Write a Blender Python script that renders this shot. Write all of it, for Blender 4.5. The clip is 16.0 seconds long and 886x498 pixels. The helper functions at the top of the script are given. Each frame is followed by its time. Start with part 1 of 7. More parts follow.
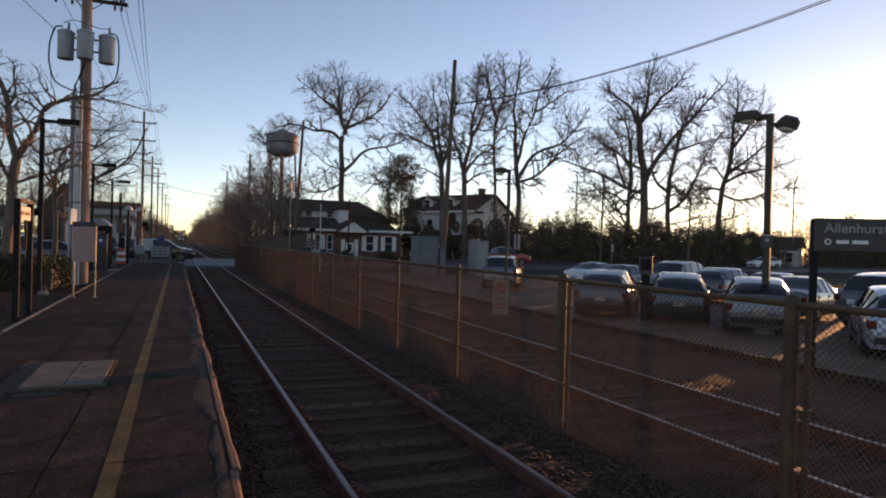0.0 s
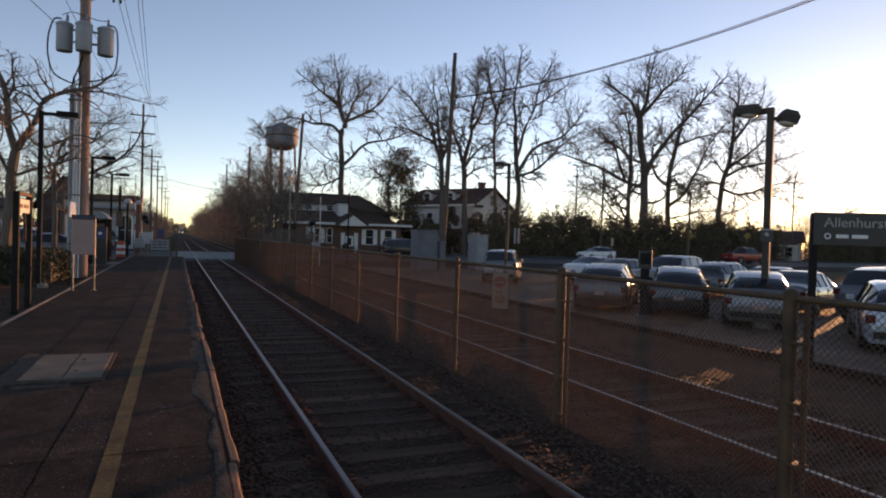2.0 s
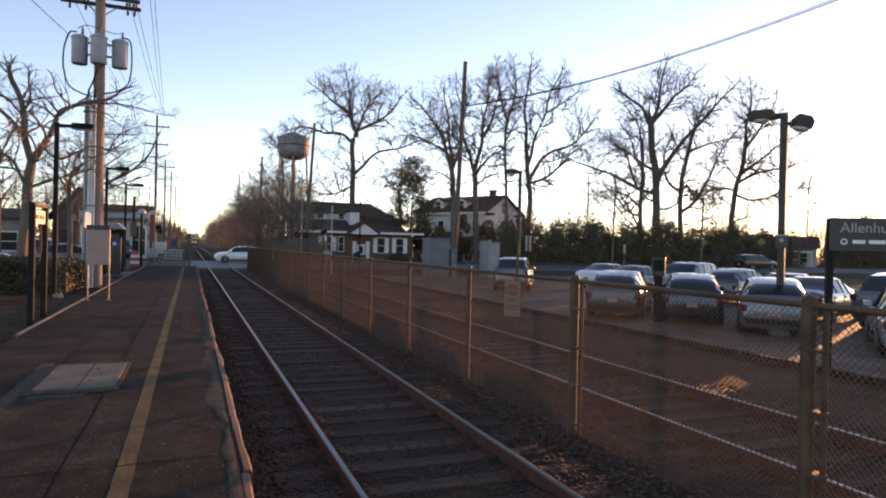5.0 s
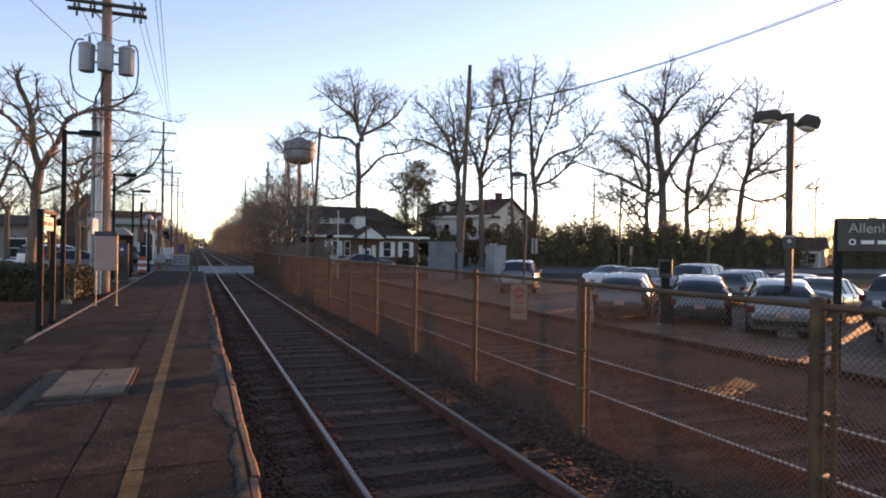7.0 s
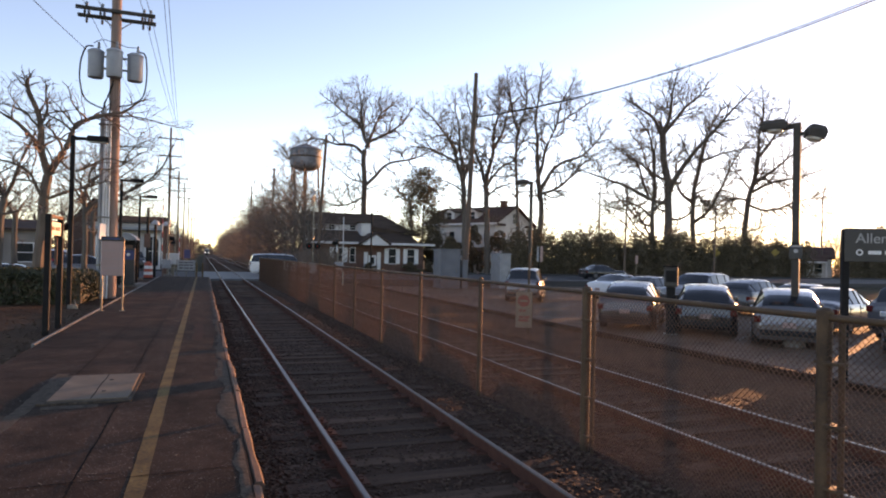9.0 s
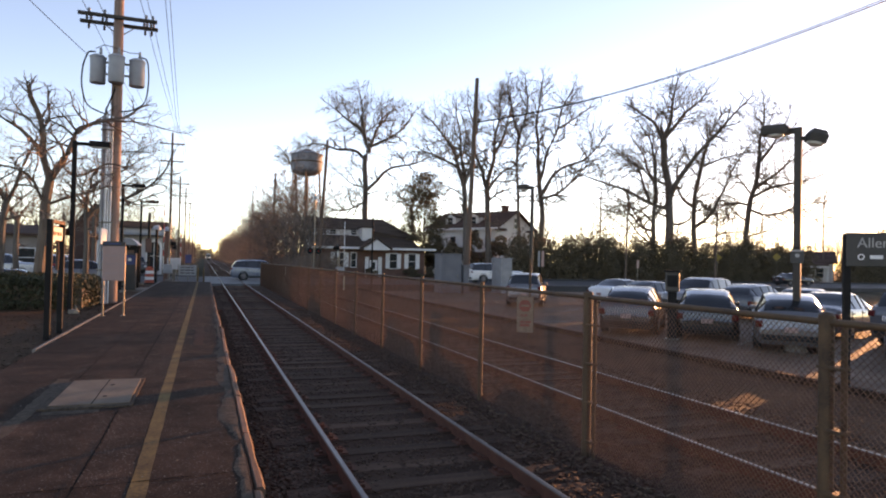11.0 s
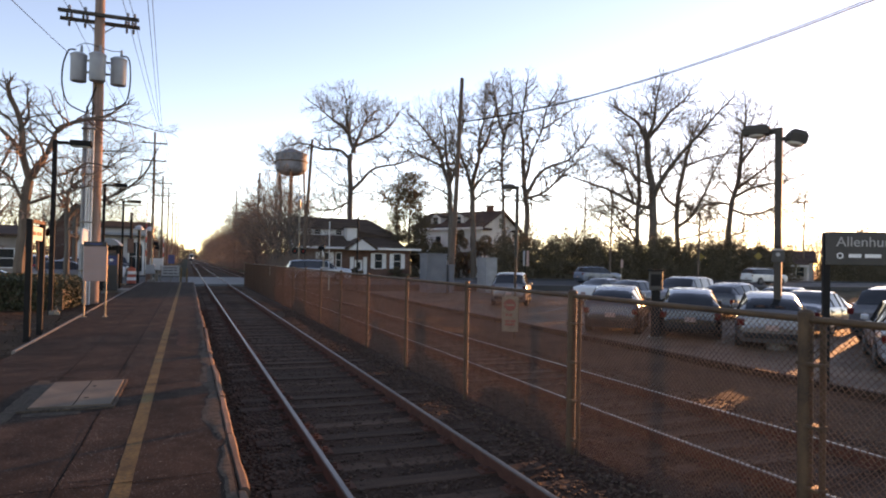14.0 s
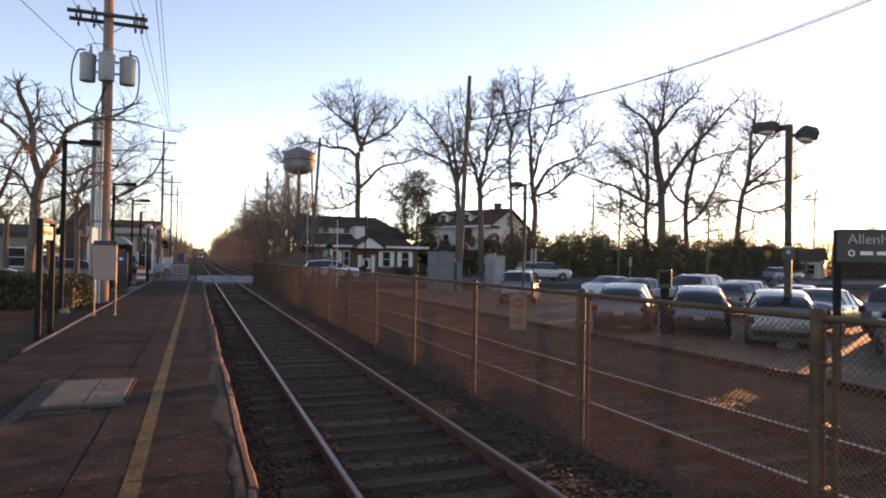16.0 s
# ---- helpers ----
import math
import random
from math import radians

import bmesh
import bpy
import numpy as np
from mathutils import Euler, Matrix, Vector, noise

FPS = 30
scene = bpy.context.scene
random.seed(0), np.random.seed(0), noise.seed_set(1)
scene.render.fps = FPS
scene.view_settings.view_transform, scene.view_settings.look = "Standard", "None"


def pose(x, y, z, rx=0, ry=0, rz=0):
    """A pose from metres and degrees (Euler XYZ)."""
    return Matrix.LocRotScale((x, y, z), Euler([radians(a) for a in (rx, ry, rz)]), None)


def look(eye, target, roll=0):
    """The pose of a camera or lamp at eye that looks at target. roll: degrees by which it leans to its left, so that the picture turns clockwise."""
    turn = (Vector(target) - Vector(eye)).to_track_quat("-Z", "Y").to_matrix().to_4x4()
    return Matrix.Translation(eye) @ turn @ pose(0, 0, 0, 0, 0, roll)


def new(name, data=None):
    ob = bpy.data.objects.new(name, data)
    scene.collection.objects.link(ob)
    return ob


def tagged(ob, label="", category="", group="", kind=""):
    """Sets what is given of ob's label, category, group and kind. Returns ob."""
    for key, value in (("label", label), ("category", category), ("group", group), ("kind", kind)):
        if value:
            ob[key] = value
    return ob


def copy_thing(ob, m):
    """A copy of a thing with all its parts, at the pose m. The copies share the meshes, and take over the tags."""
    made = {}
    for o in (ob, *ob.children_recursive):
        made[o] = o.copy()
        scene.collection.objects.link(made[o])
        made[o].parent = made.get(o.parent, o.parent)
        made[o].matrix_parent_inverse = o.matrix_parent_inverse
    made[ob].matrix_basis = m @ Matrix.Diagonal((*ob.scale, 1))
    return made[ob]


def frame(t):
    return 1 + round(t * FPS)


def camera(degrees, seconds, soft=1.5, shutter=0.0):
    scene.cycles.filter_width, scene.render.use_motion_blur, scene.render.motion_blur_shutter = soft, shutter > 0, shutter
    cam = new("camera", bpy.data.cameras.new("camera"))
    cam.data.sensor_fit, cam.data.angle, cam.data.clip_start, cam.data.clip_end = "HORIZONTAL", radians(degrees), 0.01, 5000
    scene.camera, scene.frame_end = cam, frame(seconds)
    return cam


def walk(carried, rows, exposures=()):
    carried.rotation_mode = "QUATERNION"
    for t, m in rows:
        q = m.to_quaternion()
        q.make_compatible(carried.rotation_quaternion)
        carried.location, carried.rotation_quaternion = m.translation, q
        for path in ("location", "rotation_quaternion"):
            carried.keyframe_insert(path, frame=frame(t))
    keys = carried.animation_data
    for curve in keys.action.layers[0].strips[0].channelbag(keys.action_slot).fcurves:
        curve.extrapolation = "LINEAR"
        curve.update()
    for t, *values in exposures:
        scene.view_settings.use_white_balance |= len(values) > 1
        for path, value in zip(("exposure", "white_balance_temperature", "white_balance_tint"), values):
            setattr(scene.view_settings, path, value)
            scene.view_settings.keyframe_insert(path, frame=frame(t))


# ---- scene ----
# ---- camera ----
cam = camera(68.70, 16.0, soft=2.0)
# seconds, degrees to the right of the track, degrees up, degrees of lean, the eye's x, y, z
TURNS = (
    (0.0, 22.240, -0.314, 1.518, -0.007, -0.026, 1.829),
    (0.5, 22.125, -0.377, 1.349, -0.011, -0.023, 1.827),
    (1.0, 22.146, -0.403, 1.322, -0.004, -0.023, 1.825),
    (1.5, 22.242, -0.552, 1.358, 0.001, -0.029, 1.822),
    (2.0, 22.271, -0.868, 1.632, 0.003, -0.023, 1.827),
    (2.5, 22.173, -1.053, 1.497, 0.004, -0.018, 1.823),
    (3.0, 21.949, -1.178, 1.452, 0.000, -0.008, 1.825),
    (3.5, 21.699, -1.371, 1.549, 0.008, -0.010, 1.828),
    (4.0, 21.538, -0.753, 1.608, 0.000, -0.008, 1.829),
    (6.5, 20.769, -0.043, 0.809, 0.008, 0.001, 1.829),
    (7.0, 20.704, 0.099, 0.842, 0.004, -0.002, 1.831),
    (7.5, 20.574, 0.239, 0.939, 0.001, -0.001, 1.831),
    (8.0, 20.454, 0.366, 1.005, -0.000, -0.006, 1.831),
    (8.5, 20.284, 0.472, 1.093, -0.001, -0.007, 1.832),
    (9.0, 20.249, 0.732, 1.241, -0.003, -0.006, 1.836),
    (11.5, 20.121, 1.229, 1.169, -0.003, -0.005, 1.834),
    (12.0, 20.453, 1.258, 0.771, 0.001, -0.009, 1.832),
    (12.5, 21.031, 1.244, 0.654, 0.005, -0.004, 1.828),
    (13.0, 21.560, 1.266, 0.656, 0.004, -0.009, 1.825),
    (13.5, 21.639, 1.237, 0.962, 0.002, -0.016, 1.829),
    (14.0, 21.443, 1.172, 1.083, -0.004, -0.016, 1.828),
    (14.5, 21.267, 1.112, 1.060, -0.001, -0.006, 1.829),
    (15.0, 21.117, 1.062, 0.966, 0.001, -0.004, 1.831),
    (15.5, 20.926, 1.021, 0.931, 0.003, 0.001, 1.829),
    (16.0, 20.758, 0.985, 0.974, -0.000, -0.000, 1.833),
)


def gaze(yaw, pitch, roll, *eye):
    a, b = radians(yaw), radians(pitch)
    way = Vector((math.sin(a) * math.cos(b), math.cos(a) * math.cos(b), math.sin(b)))
    return look(eye, Vector(eye) + way, roll)


walk(cam, [(t, gaze(*row)) for t, *row in TURNS],
     exposures=((0.0, 1.37, 9800, 30), (1.5, 1.37, 9800, 30), (3.0, 1.47, 9800, 30), (3.5, 1.59, 9800, 30), (4.0, 1.95, 9950, 32), (6.5, 2.27, 10100, 32), (9.0, 2.3, 10300, 33), (12.0, 2.36, 10700, 34), (16.0, 2.31, 10900, 34)))

# ---- light ----
SUN_AZIMUTH, SUN_HEIGHT = 60.0, 4.0
world = bpy.data.worlds.new("world")
scene.world = world
world.use_nodes = True
wn = world.node_tree.nodes
sky = wn.new("ShaderNodeTexSky")
sky.sky_type, sky.sun_disc = "NISHITA", False
sky.sun_elevation, sky.sun_rotation = radians(SUN_HEIGHT), radians(SUN_AZIMUTH)
sky.air_density, sky.dust_density, sky.ozone_density = 0.6, 0.08, 2.0
wn["Background"].inputs["Strength"].default_value = 0.15
world.node_tree.links.new(sky.outputs["Color"], wn["Background"].inputs["Color"])
sun = new("sun", bpy.data.lights.new("sun", "SUN"))
sun.data.energy, sun.data.angle, sun.data.color = 2.4, radians(0.5), (1.0, 0.60, 0.34)
_a, _e = radians(SUN_AZIMUTH), radians(SUN_HEIGHT)
sun.matrix_basis = look((30, 20, 30), Vector((30, 20, 30)) - Vector((math.sin(_a) * math.cos(_e), math.cos(_a) * math.cos(_e), math.sin(_e))))


# ---- materials ----
def material(name, c1, c2, rough=0.8, scale=4.0, fine=40.0, bump=0.2, metal=0.0, fine_mix=0.35, stretch=(1, 1, 1), vary=0.0, spec=0.5, dist=0.01, speck=0.0):
    """Two-scale mottled surface: large stains between c1 and c2, fine grain on top, relief from the grain."""
    m = bpy.data.materials.new(name)
    m.use_nodes = True
    n, l = m.node_tree.nodes, m.node_tree.links
    b = n["Principled BSDF"]
    tc = n.new("ShaderNodeTexCoord")
    mp = n.new("ShaderNodeMapping")
    mp.inputs["Scale"].default_value = stretch
    l.new(tc.outputs["Object"], mp.inputs["Vector"])
    big, small = n.new("ShaderNodeTexNoise"), n.new("ShaderNodeTexNoise")
    for tex, s, d in ((big, scale, 4.0), (small, fine, 6.0)):
        tex.inputs["Scale"].default_value, tex.inputs["Detail"].default_value = s, d
        l.new(mp.outputs["Vector"], tex.inputs["Vector"])
    ramp = n.new("ShaderNodeMapRange")
    ramp.inputs["From Min"].default_value, ramp.inputs["From Max"].default_value = 0.32, 0.68
    add = n.new("ShaderNodeMath")
    add.operation = "MULTIPLY_ADD"
    l.new(small.outputs["Fac"], add.inputs[0])
    add.inputs[1].default_value = fine_mix
    sub = n.new("ShaderNodeMath")
    sub.operation = "MULTIPLY_ADD"
    l.new(big.outputs["Fac"], sub.inputs[0])
    sub.inputs[1].default_value, sub.inputs[2].default_value = 1.0 - fine_mix, 0.0
    l.new(sub.outputs[0], add.inputs[2])
    l.new(add.outputs[0], ramp.inputs["Value"])
    mix = n.new("ShaderNodeMix")
    mix.data_type = "RGBA"
    mix.inputs["A"].default_value, mix.inputs["B"].default_value = (*c1, 1), (*c2, 1)
    l.new(ramp.outputs["Result"], mix.inputs["Factor"])
    col = mix.outputs["Result"]
    if speck:
        # scattered pale grains
        vor, lt, mx = n.new("ShaderNodeTexVoronoi"), n.new("ShaderNodeMath"), n.new("ShaderNodeMix")
        vor.inputs["Scale"].default_value = 150.0
        l.new(mp.outputs["Vector"], vor.inputs["Vector"])
        sep = n.new("ShaderNodeSeparateColor")
        l.new(vor.outputs["Color"], sep.inputs["Color"])
        lt.operation, lt.inputs[1].default_value = "GREATER_THAN", 0.965
        l.new(sep.outputs["Red"], lt.inputs[0])
        mx.data_type = "RGBA"
        mx.inputs["B"].default_value = (speck, speck * 0.85, speck * 0.72, 1)
        l.new(lt.outputs[0], mx.inputs["Factor"])
        l.new(col, mx.inputs["A"])
        col = mx.outputs["Result"]
    if vary:
        info, hsv, mr = n.new("ShaderNodeObjectInfo"), n.new("ShaderNodeHueSaturation"), n.new("ShaderNodeMapRange")
        l.new(info.outputs["Random"], mr.inputs["Value"])
        mr.inputs["To Min"].default_value, mr.inputs["To Max"].default_value = 1 - vary, 1 + vary
        l.new(mr.outputs["Result"], hsv.inputs["Value"])
        l.new(col, hsv.inputs["Color"])
        col = hsv.outputs["Color"]
    l.new(col, b.inputs["Base Color"])
    rr = n.new("ShaderNodeMapRange")
    rr.inputs["To Min"].default_value, rr.inputs["To Max"].default_value = max(0.03, rough - 0.12), min(1.0, rough + 0.12)
    l.new(small.outputs["Fac"], rr.inputs["Value"])
    l.new(rr.outputs["Result"], b.inputs["Roughness"])
    b.inputs["Metallic"].default_value = metal
    b.inputs["Specular IOR Level"].default_value = spec
    if bump:
        bp = n.new("ShaderNodeBump")
        bp.inputs["Strength"].default_value, bp.inputs["Distance"].default_value = bump, dist
        l.new(small.outputs["Fac"], bp.inputs["Height"])
        l.new(bp.outputs["Normal"], b.inputs["Normal"])
    return m


def stained(m, low, high, scale):
    """Lays broad uneven stains, worn pale in places and dark in others, over a material's colour."""
    n, l = m.node_tree.nodes, m.node_tree.links
    b = n["Principled BSDF"]
    src = b.inputs["Base Color"].links[0].from_socket
    tc, tex, mr, hsv = n.new("ShaderNodeTexCoord"), n.new("ShaderNodeTexNoise"), n.new("ShaderNodeMapRange"), n.new("ShaderNodeHueSaturation")
    tex.inputs["Scale"].default_value, tex.inputs["Detail"].default_value, tex.inputs["Roughness"].default_value, tex.inputs["Distortion"].default_value = scale, 7.0, 0.68, 0.6
    l.new(tc.outputs["Object"], tex.inputs["Vector"])
    mr.inputs["From Min"].default_value, mr.inputs["From Max"].default_value = 0.36, 0.66
    mr.inputs["To Min"].default_value, mr.inputs["To Max"].default_value = low, high
    l.new(tex.outputs["Fac"], mr.inputs["Value"])
    l.new(mr.outputs["Result"], hsv.inputs["Value"])
    l.new(src, hsv.inputs["Color"])
    l.new(hsv.outputs["Color"], b.inputs["Base Color"])
    return m


def glow(name, colour, strength):
    m = bpy.data.materials.new(name)
    m.use_nodes = True
    b = m.node_tree.nodes["Principled BSDF"]
    b.inputs["Base Color"].default_value = (*colour, 1)
    b.inputs["Emission Color"].default_value = (*colour, 1)
    b.inputs["Emission Strength"].default_value = strength
    return m


def paint(name, c, rough=0.25, metal=0.3):
    """Car paint: thin dust on a glossy coat."""
    m = material(name, tuple(v * 0.88 for v in c), c, rough, 1.5, 90, 0.02, metal, 0.25)
    b = m.node_tree.nodes["Principled BSDF"]
    b.inputs["Coat Weight"].default_value, b.inputs["Coat Roughness"].default_value = 0.8, 0.16
    return m


ASPHALT = stained(material("platform_asphalt", (0.01383, 0.007323, 0.005066), (0.05218, 0.02871, 0.02005), 0.9, 1.1, 60, 0.5, spec=0.1, fine_mix=0.55, speck=0.12), 0.55, 1.6, 1.9)
ASPHALT_MID = stained(material("platform_asphalt_dusty", (0.0166, 0.009198, 0.006474), (0.05771, 0.03302, 0.02357), 0.9, 1.3, 58, 0.5, spec=0.1, fine_mix=0.55, speck=0.16), 0.55, 1.6, 1.9)
ASPHALT_OLD = stained(material("platform_asphalt_worn", (0.02047, 0.01095, 0.007414), (0.06718, 0.03814, 0.0261), 0.9, 1.6, 55, 0.5, spec=0.1, fine_mix=0.55, speck=0.13), 0.55, 1.6, 1.9)
LOT = stained(material("lot_asphalt", (0.08996, 0.05692, 0.03963), (0.1662, 0.1066, 0.07486), 0.72, 0.35, 30, 0.7, spec=0.15, speck=0.2), 0.7, 1.35, 0.6)
ROAD = material("road_asphalt", (0.04, 0.039, 0.04), (0.07, 0.068, 0.067), 0.8, 0.4, 30, 0.5, spec=0.25)
SOIL = material("soil_and_leaves", (0.04634, 0.02588, 0.0176), (0.1133, 0.06045, 0.03858), 0.95, 0.8, 18, 0.8, spec=0.05)
GRASS = material("winter_grass", (0.02, 0.021, 0.011), (0.048, 0.041, 0.024), 0.95, 0.25, 12, 0.8, spec=0.05)
BALLAST = material("ballast", (0.04109, 0.02158, 0.01482), (0.08543, 0.04612, 0.03195), 0.95, 2.0, 26, 1.0, dist=0.03, spec=0.1)
STONE = material("ballast_stone", (0.04687, 0.02609, 0.0186), (0.1072, 0.06202, 0.04457), 0.9, 6.0, 40, 0.4, vary=0.3, spec=0.2)
CONCRETE = material("concrete", (0.12, 0.103, 0.088), (0.22, 0.195, 0.17), 0.85, 2.0, 40, 0.3)
PANEL = material("crossing_panel", (0.10, 0.105, 0.103), (0.18, 0.184, 0.18), 0.8, 1.2, 20, 0.3)
RAIL_STEEL = material("rail_steel", (0.0801, 0.0672, 0.06445), (0.1349, 0.1152, 0.1094), 0.36, 5, 60, 0.05, 1.0, stretch=(1, 0.05, 1))
RAIL_RUST = material("rail_rust", (0.07949, 0.0306, 0.02193), (0.1391, 0.05525, 0.03655), 0.9, 6, 50, 0.4, spec=0.2)
TIE = material("creosoted_timber", (0.04891, 0.02593, 0.01789), (0.1119, 0.06202, 0.04284), 0.9, 3, 30, 0.6, stretch=(0.3, 3, 3), vary=0.3, spec=0.15)
TIMBER_EDGE = material("edge_timber", (0.09184, 0.05468, 0.03933), (0.2296, 0.1455, 0.1092), 0.85, 3, 30, 0.6, stretch=(3, 0.3, 3), vary=0.2, spec=0.15)
YELLOW = material("worn_yellow_paint", (0.05729, 0.03415, 0.01985), (0.2344, 0.1406, 0.05235), 0.85, 3.0, 30, 0.3, fine_mix=0.5, spec=0.15)
HATCH = stained(material("hatch_plate", (0.08225, 0.05347, 0.03264), (0.1645, 0.111, 0.06963), 0.75, 2.2, 30, 0.3, fine_mix=0.5), 0.75, 1.25, 3.0)
RUST_WIRE = material("fence_wire", (0.1075, 0.0651, 0.05208), (0.1806, 0.1135, 0.093), 0.95, 8, 60, 0.2, 0.0, spec=0.02)
GALV = material("galvanised_steel", (0.12, 0.105, 0.09), (0.24, 0.215, 0.185), 0.42, 6, 50, 0.1, 0.8)
RUST_POST = material("rusty_post", (0.05, 0.028, 0.018), (0.14, 0.078, 0.042), 0.7, 5, 60, 0.3, 0.3)
POLE_WOOD = material("weathered_pole", (0.19, 0.12, 0.095), (0.35, 0.23, 0.185), 0.9, 4, 40, 0.5, stretch=(3, 3, 0.2))
BLACK_METAL = material("black_painted_steel", (0.010, 0.009, 0.009), (0.022, 0.019, 0.018), 0.7, 5, 60, 0.1, spec=0.15)
TAR = material("crack_tar", (0.006, 0.005, 0.005), (0.012, 0.010, 0.009), 0.9, 5, 60, 0.1, spec=0.05)
GREY_METAL = material("grey_painted_steel", (0.2, 0.21, 0.225), (0.29, 0.3, 0.315), 0.5, 3, 60, 0.08, 0.2)
SILVER_METAL = material("aluminium_cabinet", (0.34, 0.35, 0.37), (0.44, 0.45, 0.47), 0.45, 2, 60, 0.06, 0.4)
WHITE_PAINT = material("white_paint", (0.62, 0.61, 0.59), (0.78, 0.77, 0.75), 0.6, 2.0, 40, 0.1)
BARK = material("bark", (0.06545, 0.05202, 0.04273), (0.1547, 0.1214, 0.09821), 0.95, 3, 25, 0.8, stretch=(2, 2, 0.4))
BARK_WARM = material("pale_bark", (0.085, 0.058, 0.044), (0.19, 0.135, 0.10), 0.95, 3, 25, 0.8, stretch=(2, 2, 0.4))
TWIG = material("twigs", (0.09, 0.07, 0.0561), (0.198, 0.1488, 0.1105), 0.95, 3, 25, 0)
TWIG_BROWN = material("brown_twigs", (0.13, 0.09, 0.072), (0.25, 0.175, 0.138), 0.95, 3, 25, 0)
LEAF = material("evergreen_leaf", (0.065, 0.048, 0.028), (0.15, 0.112, 0.066), 0.7, 1.2, 12, 0)
LEAF_HEDGE = material("hedge_leaf", (0.022, 0.026, 0.011), (0.06, 0.06, 0.026), 0.65, 2.5, 14, 0)
SHINGLE = material("dark_shingle", (0.06, 0.041, 0.032), (0.115, 0.08, 0.063), 0.9, 1.0, 14, 0.4, stretch=(0.5, 0.5, 4), spec=0.1)
SHINGLE_BROWN = material("brown_shingle", (0.07, 0.042, 0.035), (0.12, 0.075, 0.06), 0.9, 1.0, 14, 0.4, stretch=(0.5, 0.5, 4), spec=0.1)
SIDING = material("white_siding", (0.55, 0.54, 0.52), (0.70, 0.69, 0.66), 0.7, 0.6, 20, 0.1)
BRICK_DARK = material("dark_brick", (0.10, 0.05, 0.038), (0.18, 0.09, 0.065), 0.9, 1.2, 18, 0.4)
GLASS_DARK = material("window_glass", (0.012, 0.013, 0.015), (0.02, 0.022, 0.025), 0.3, 1, 5, 0, spec=0.15)
CAR_GLASS = material("tinted_car_glass", (0.010, 0.011, 0.012), (0.02, 0.021, 0.023), 0.06, 1, 5, 0, spec=0.8)
RUBBER = material("tyre_rubber", (0.012, 0.012, 0.012), (0.025, 0.025, 0.025), 0.9, 8, 60, 0.2)
RIM = material("wheel_rim", (0.10, 0.10, 0.105), (0.19, 0.19, 0.2), 0.35, 6, 40, 0, 0.6)
RED_LENS = material("red_lens", (0.10, 0.010, 0.009), (0.15, 0.014, 0.012), 0.15, 6, 40, 0)
CLEAR_LENS = material("lamp_lens", (0.6, 0.6, 0.58), (0.75, 0.75, 0.73), 0.12, 6, 40, 0)
ORANGE = material("orange_plastic", (0.42, 0.055, 0.025), (0.52, 0.08, 0.04), 0.5, 4, 40, 0)
RED_PAINT = material("red_sign_paint", (0.42, 0.03, 0.025), (0.55, 0.05, 0.035), 0.5, 4, 40, 0)
BLUE_PAINT = material("blue_sign_paint", (0.016, 0.03, 0.1), (0.025, 0.045, 0.14), 0.5, 4, 40, 0)
SIGN_BLACK = material("dark_sign_face", (0.02, 0.018, 0.017), (0.04, 0.036, 0.033), 0.45, 2, 40, 0)
CREAM = material("cream_board", (0.33, 0.20, 0.175), (0.42, 0.265, 0.235), 0.6, 2, 40, 0)
LAMP_GLASS = material("lamp_diffuser", (0.55, 0.50, 0.42), (0.7, 0.65, 0.56), 0.4, 4, 40, 0)
WIRE = material("black_cable", (0.02, 0.019, 0.018), (0.04, 0.037, 0.034), 0.7, 4, 40, 0, spec=0.08)
TANK = stained(material("tank_paint", (0.125, 0.133, 0.145), (0.23, 0.24, 0.255), 0.75, 0.5, 6, 0.1), 0.7, 1.3, 0.8)


PATCH = material("reddish_patch", (0.04341, 0.02017, 0.01474), (0.0715, 0.03457, 0.0258), 0.9, 6, 50, 0.4, spec=0.1)


LEAF_PINE = material("pine_needles", (0.0595, 0.045, 0.0225), (0.1445, 0.105, 0.057), 0.8, 1.2, 12, 0)
SIGN_CREAM = material("faded_sign_plate", (0.20, 0.155, 0.11), (0.28, 0.22, 0.16), 0.6, 3, 40, 0)
SIGN_RED = material("faded_sign_red", (0.27, 0.05, 0.04), (0.34, 0.07, 0.05), 0.6, 3, 40, 0)
RELAY = material("relay_house_paint", (0.0975, 0.105, 0.1193), (0.1425, 0.15, 0.1656), 0.6, 1.5, 40, 0.08)


SIDING_COOL = material("pale_street_wall", (0.33, 0.32, 0.32), (0.47, 0.46, 0.46), 0.75, 0.6, 20, 0.1)
# white wall darkened to grey-brown: its shade is put into the colour
SHADY_WALL = material("shade_toned_wall", (0.17, 0.14, 0.125), (0.27, 0.225, 0.2), 0.8, 0.6, 20, 0.2)
CAN = material("transformer_paint", (0.288, 0.296, 0.312), (0.376, 0.384, 0.4), 0.5, 3, 60, 0.05)


CRUMBLE = material("crumbled_concrete", (0.0323, 0.02406, 0.01895), (0.126, 0.09624, 0.07578), 0.95, 14, 60, 1.0, spec=0.08, fine_mix=0.5)


BRONZE = material("bronze_painted_steel", (0.045, 0.038, 0.032), (0.08, 0.068, 0.058), 0.6, 5, 60, 0.1, spec=0.2)


ARM_WOOD = material("grey_crossarm_wood", (0.045, 0.038, 0.032), (0.10, 0.085, 0.072), 0.9, 4, 40, 0.5, stretch=(0.2, 3, 3), spec=0.15)


LITTER = material("dry_leaves", (0.06, 0.038, 0.026), (0.17, 0.115, 0.078), 0.9, 9, 60, 0, spec=0.1)


POLE_DARK = material("tarred_pole", (0.085, 0.058, 0.046), (0.18, 0.125, 0.098), 0.9, 4, 40, 0.5, stretch=(3, 3, 0.2), spec=0.15)


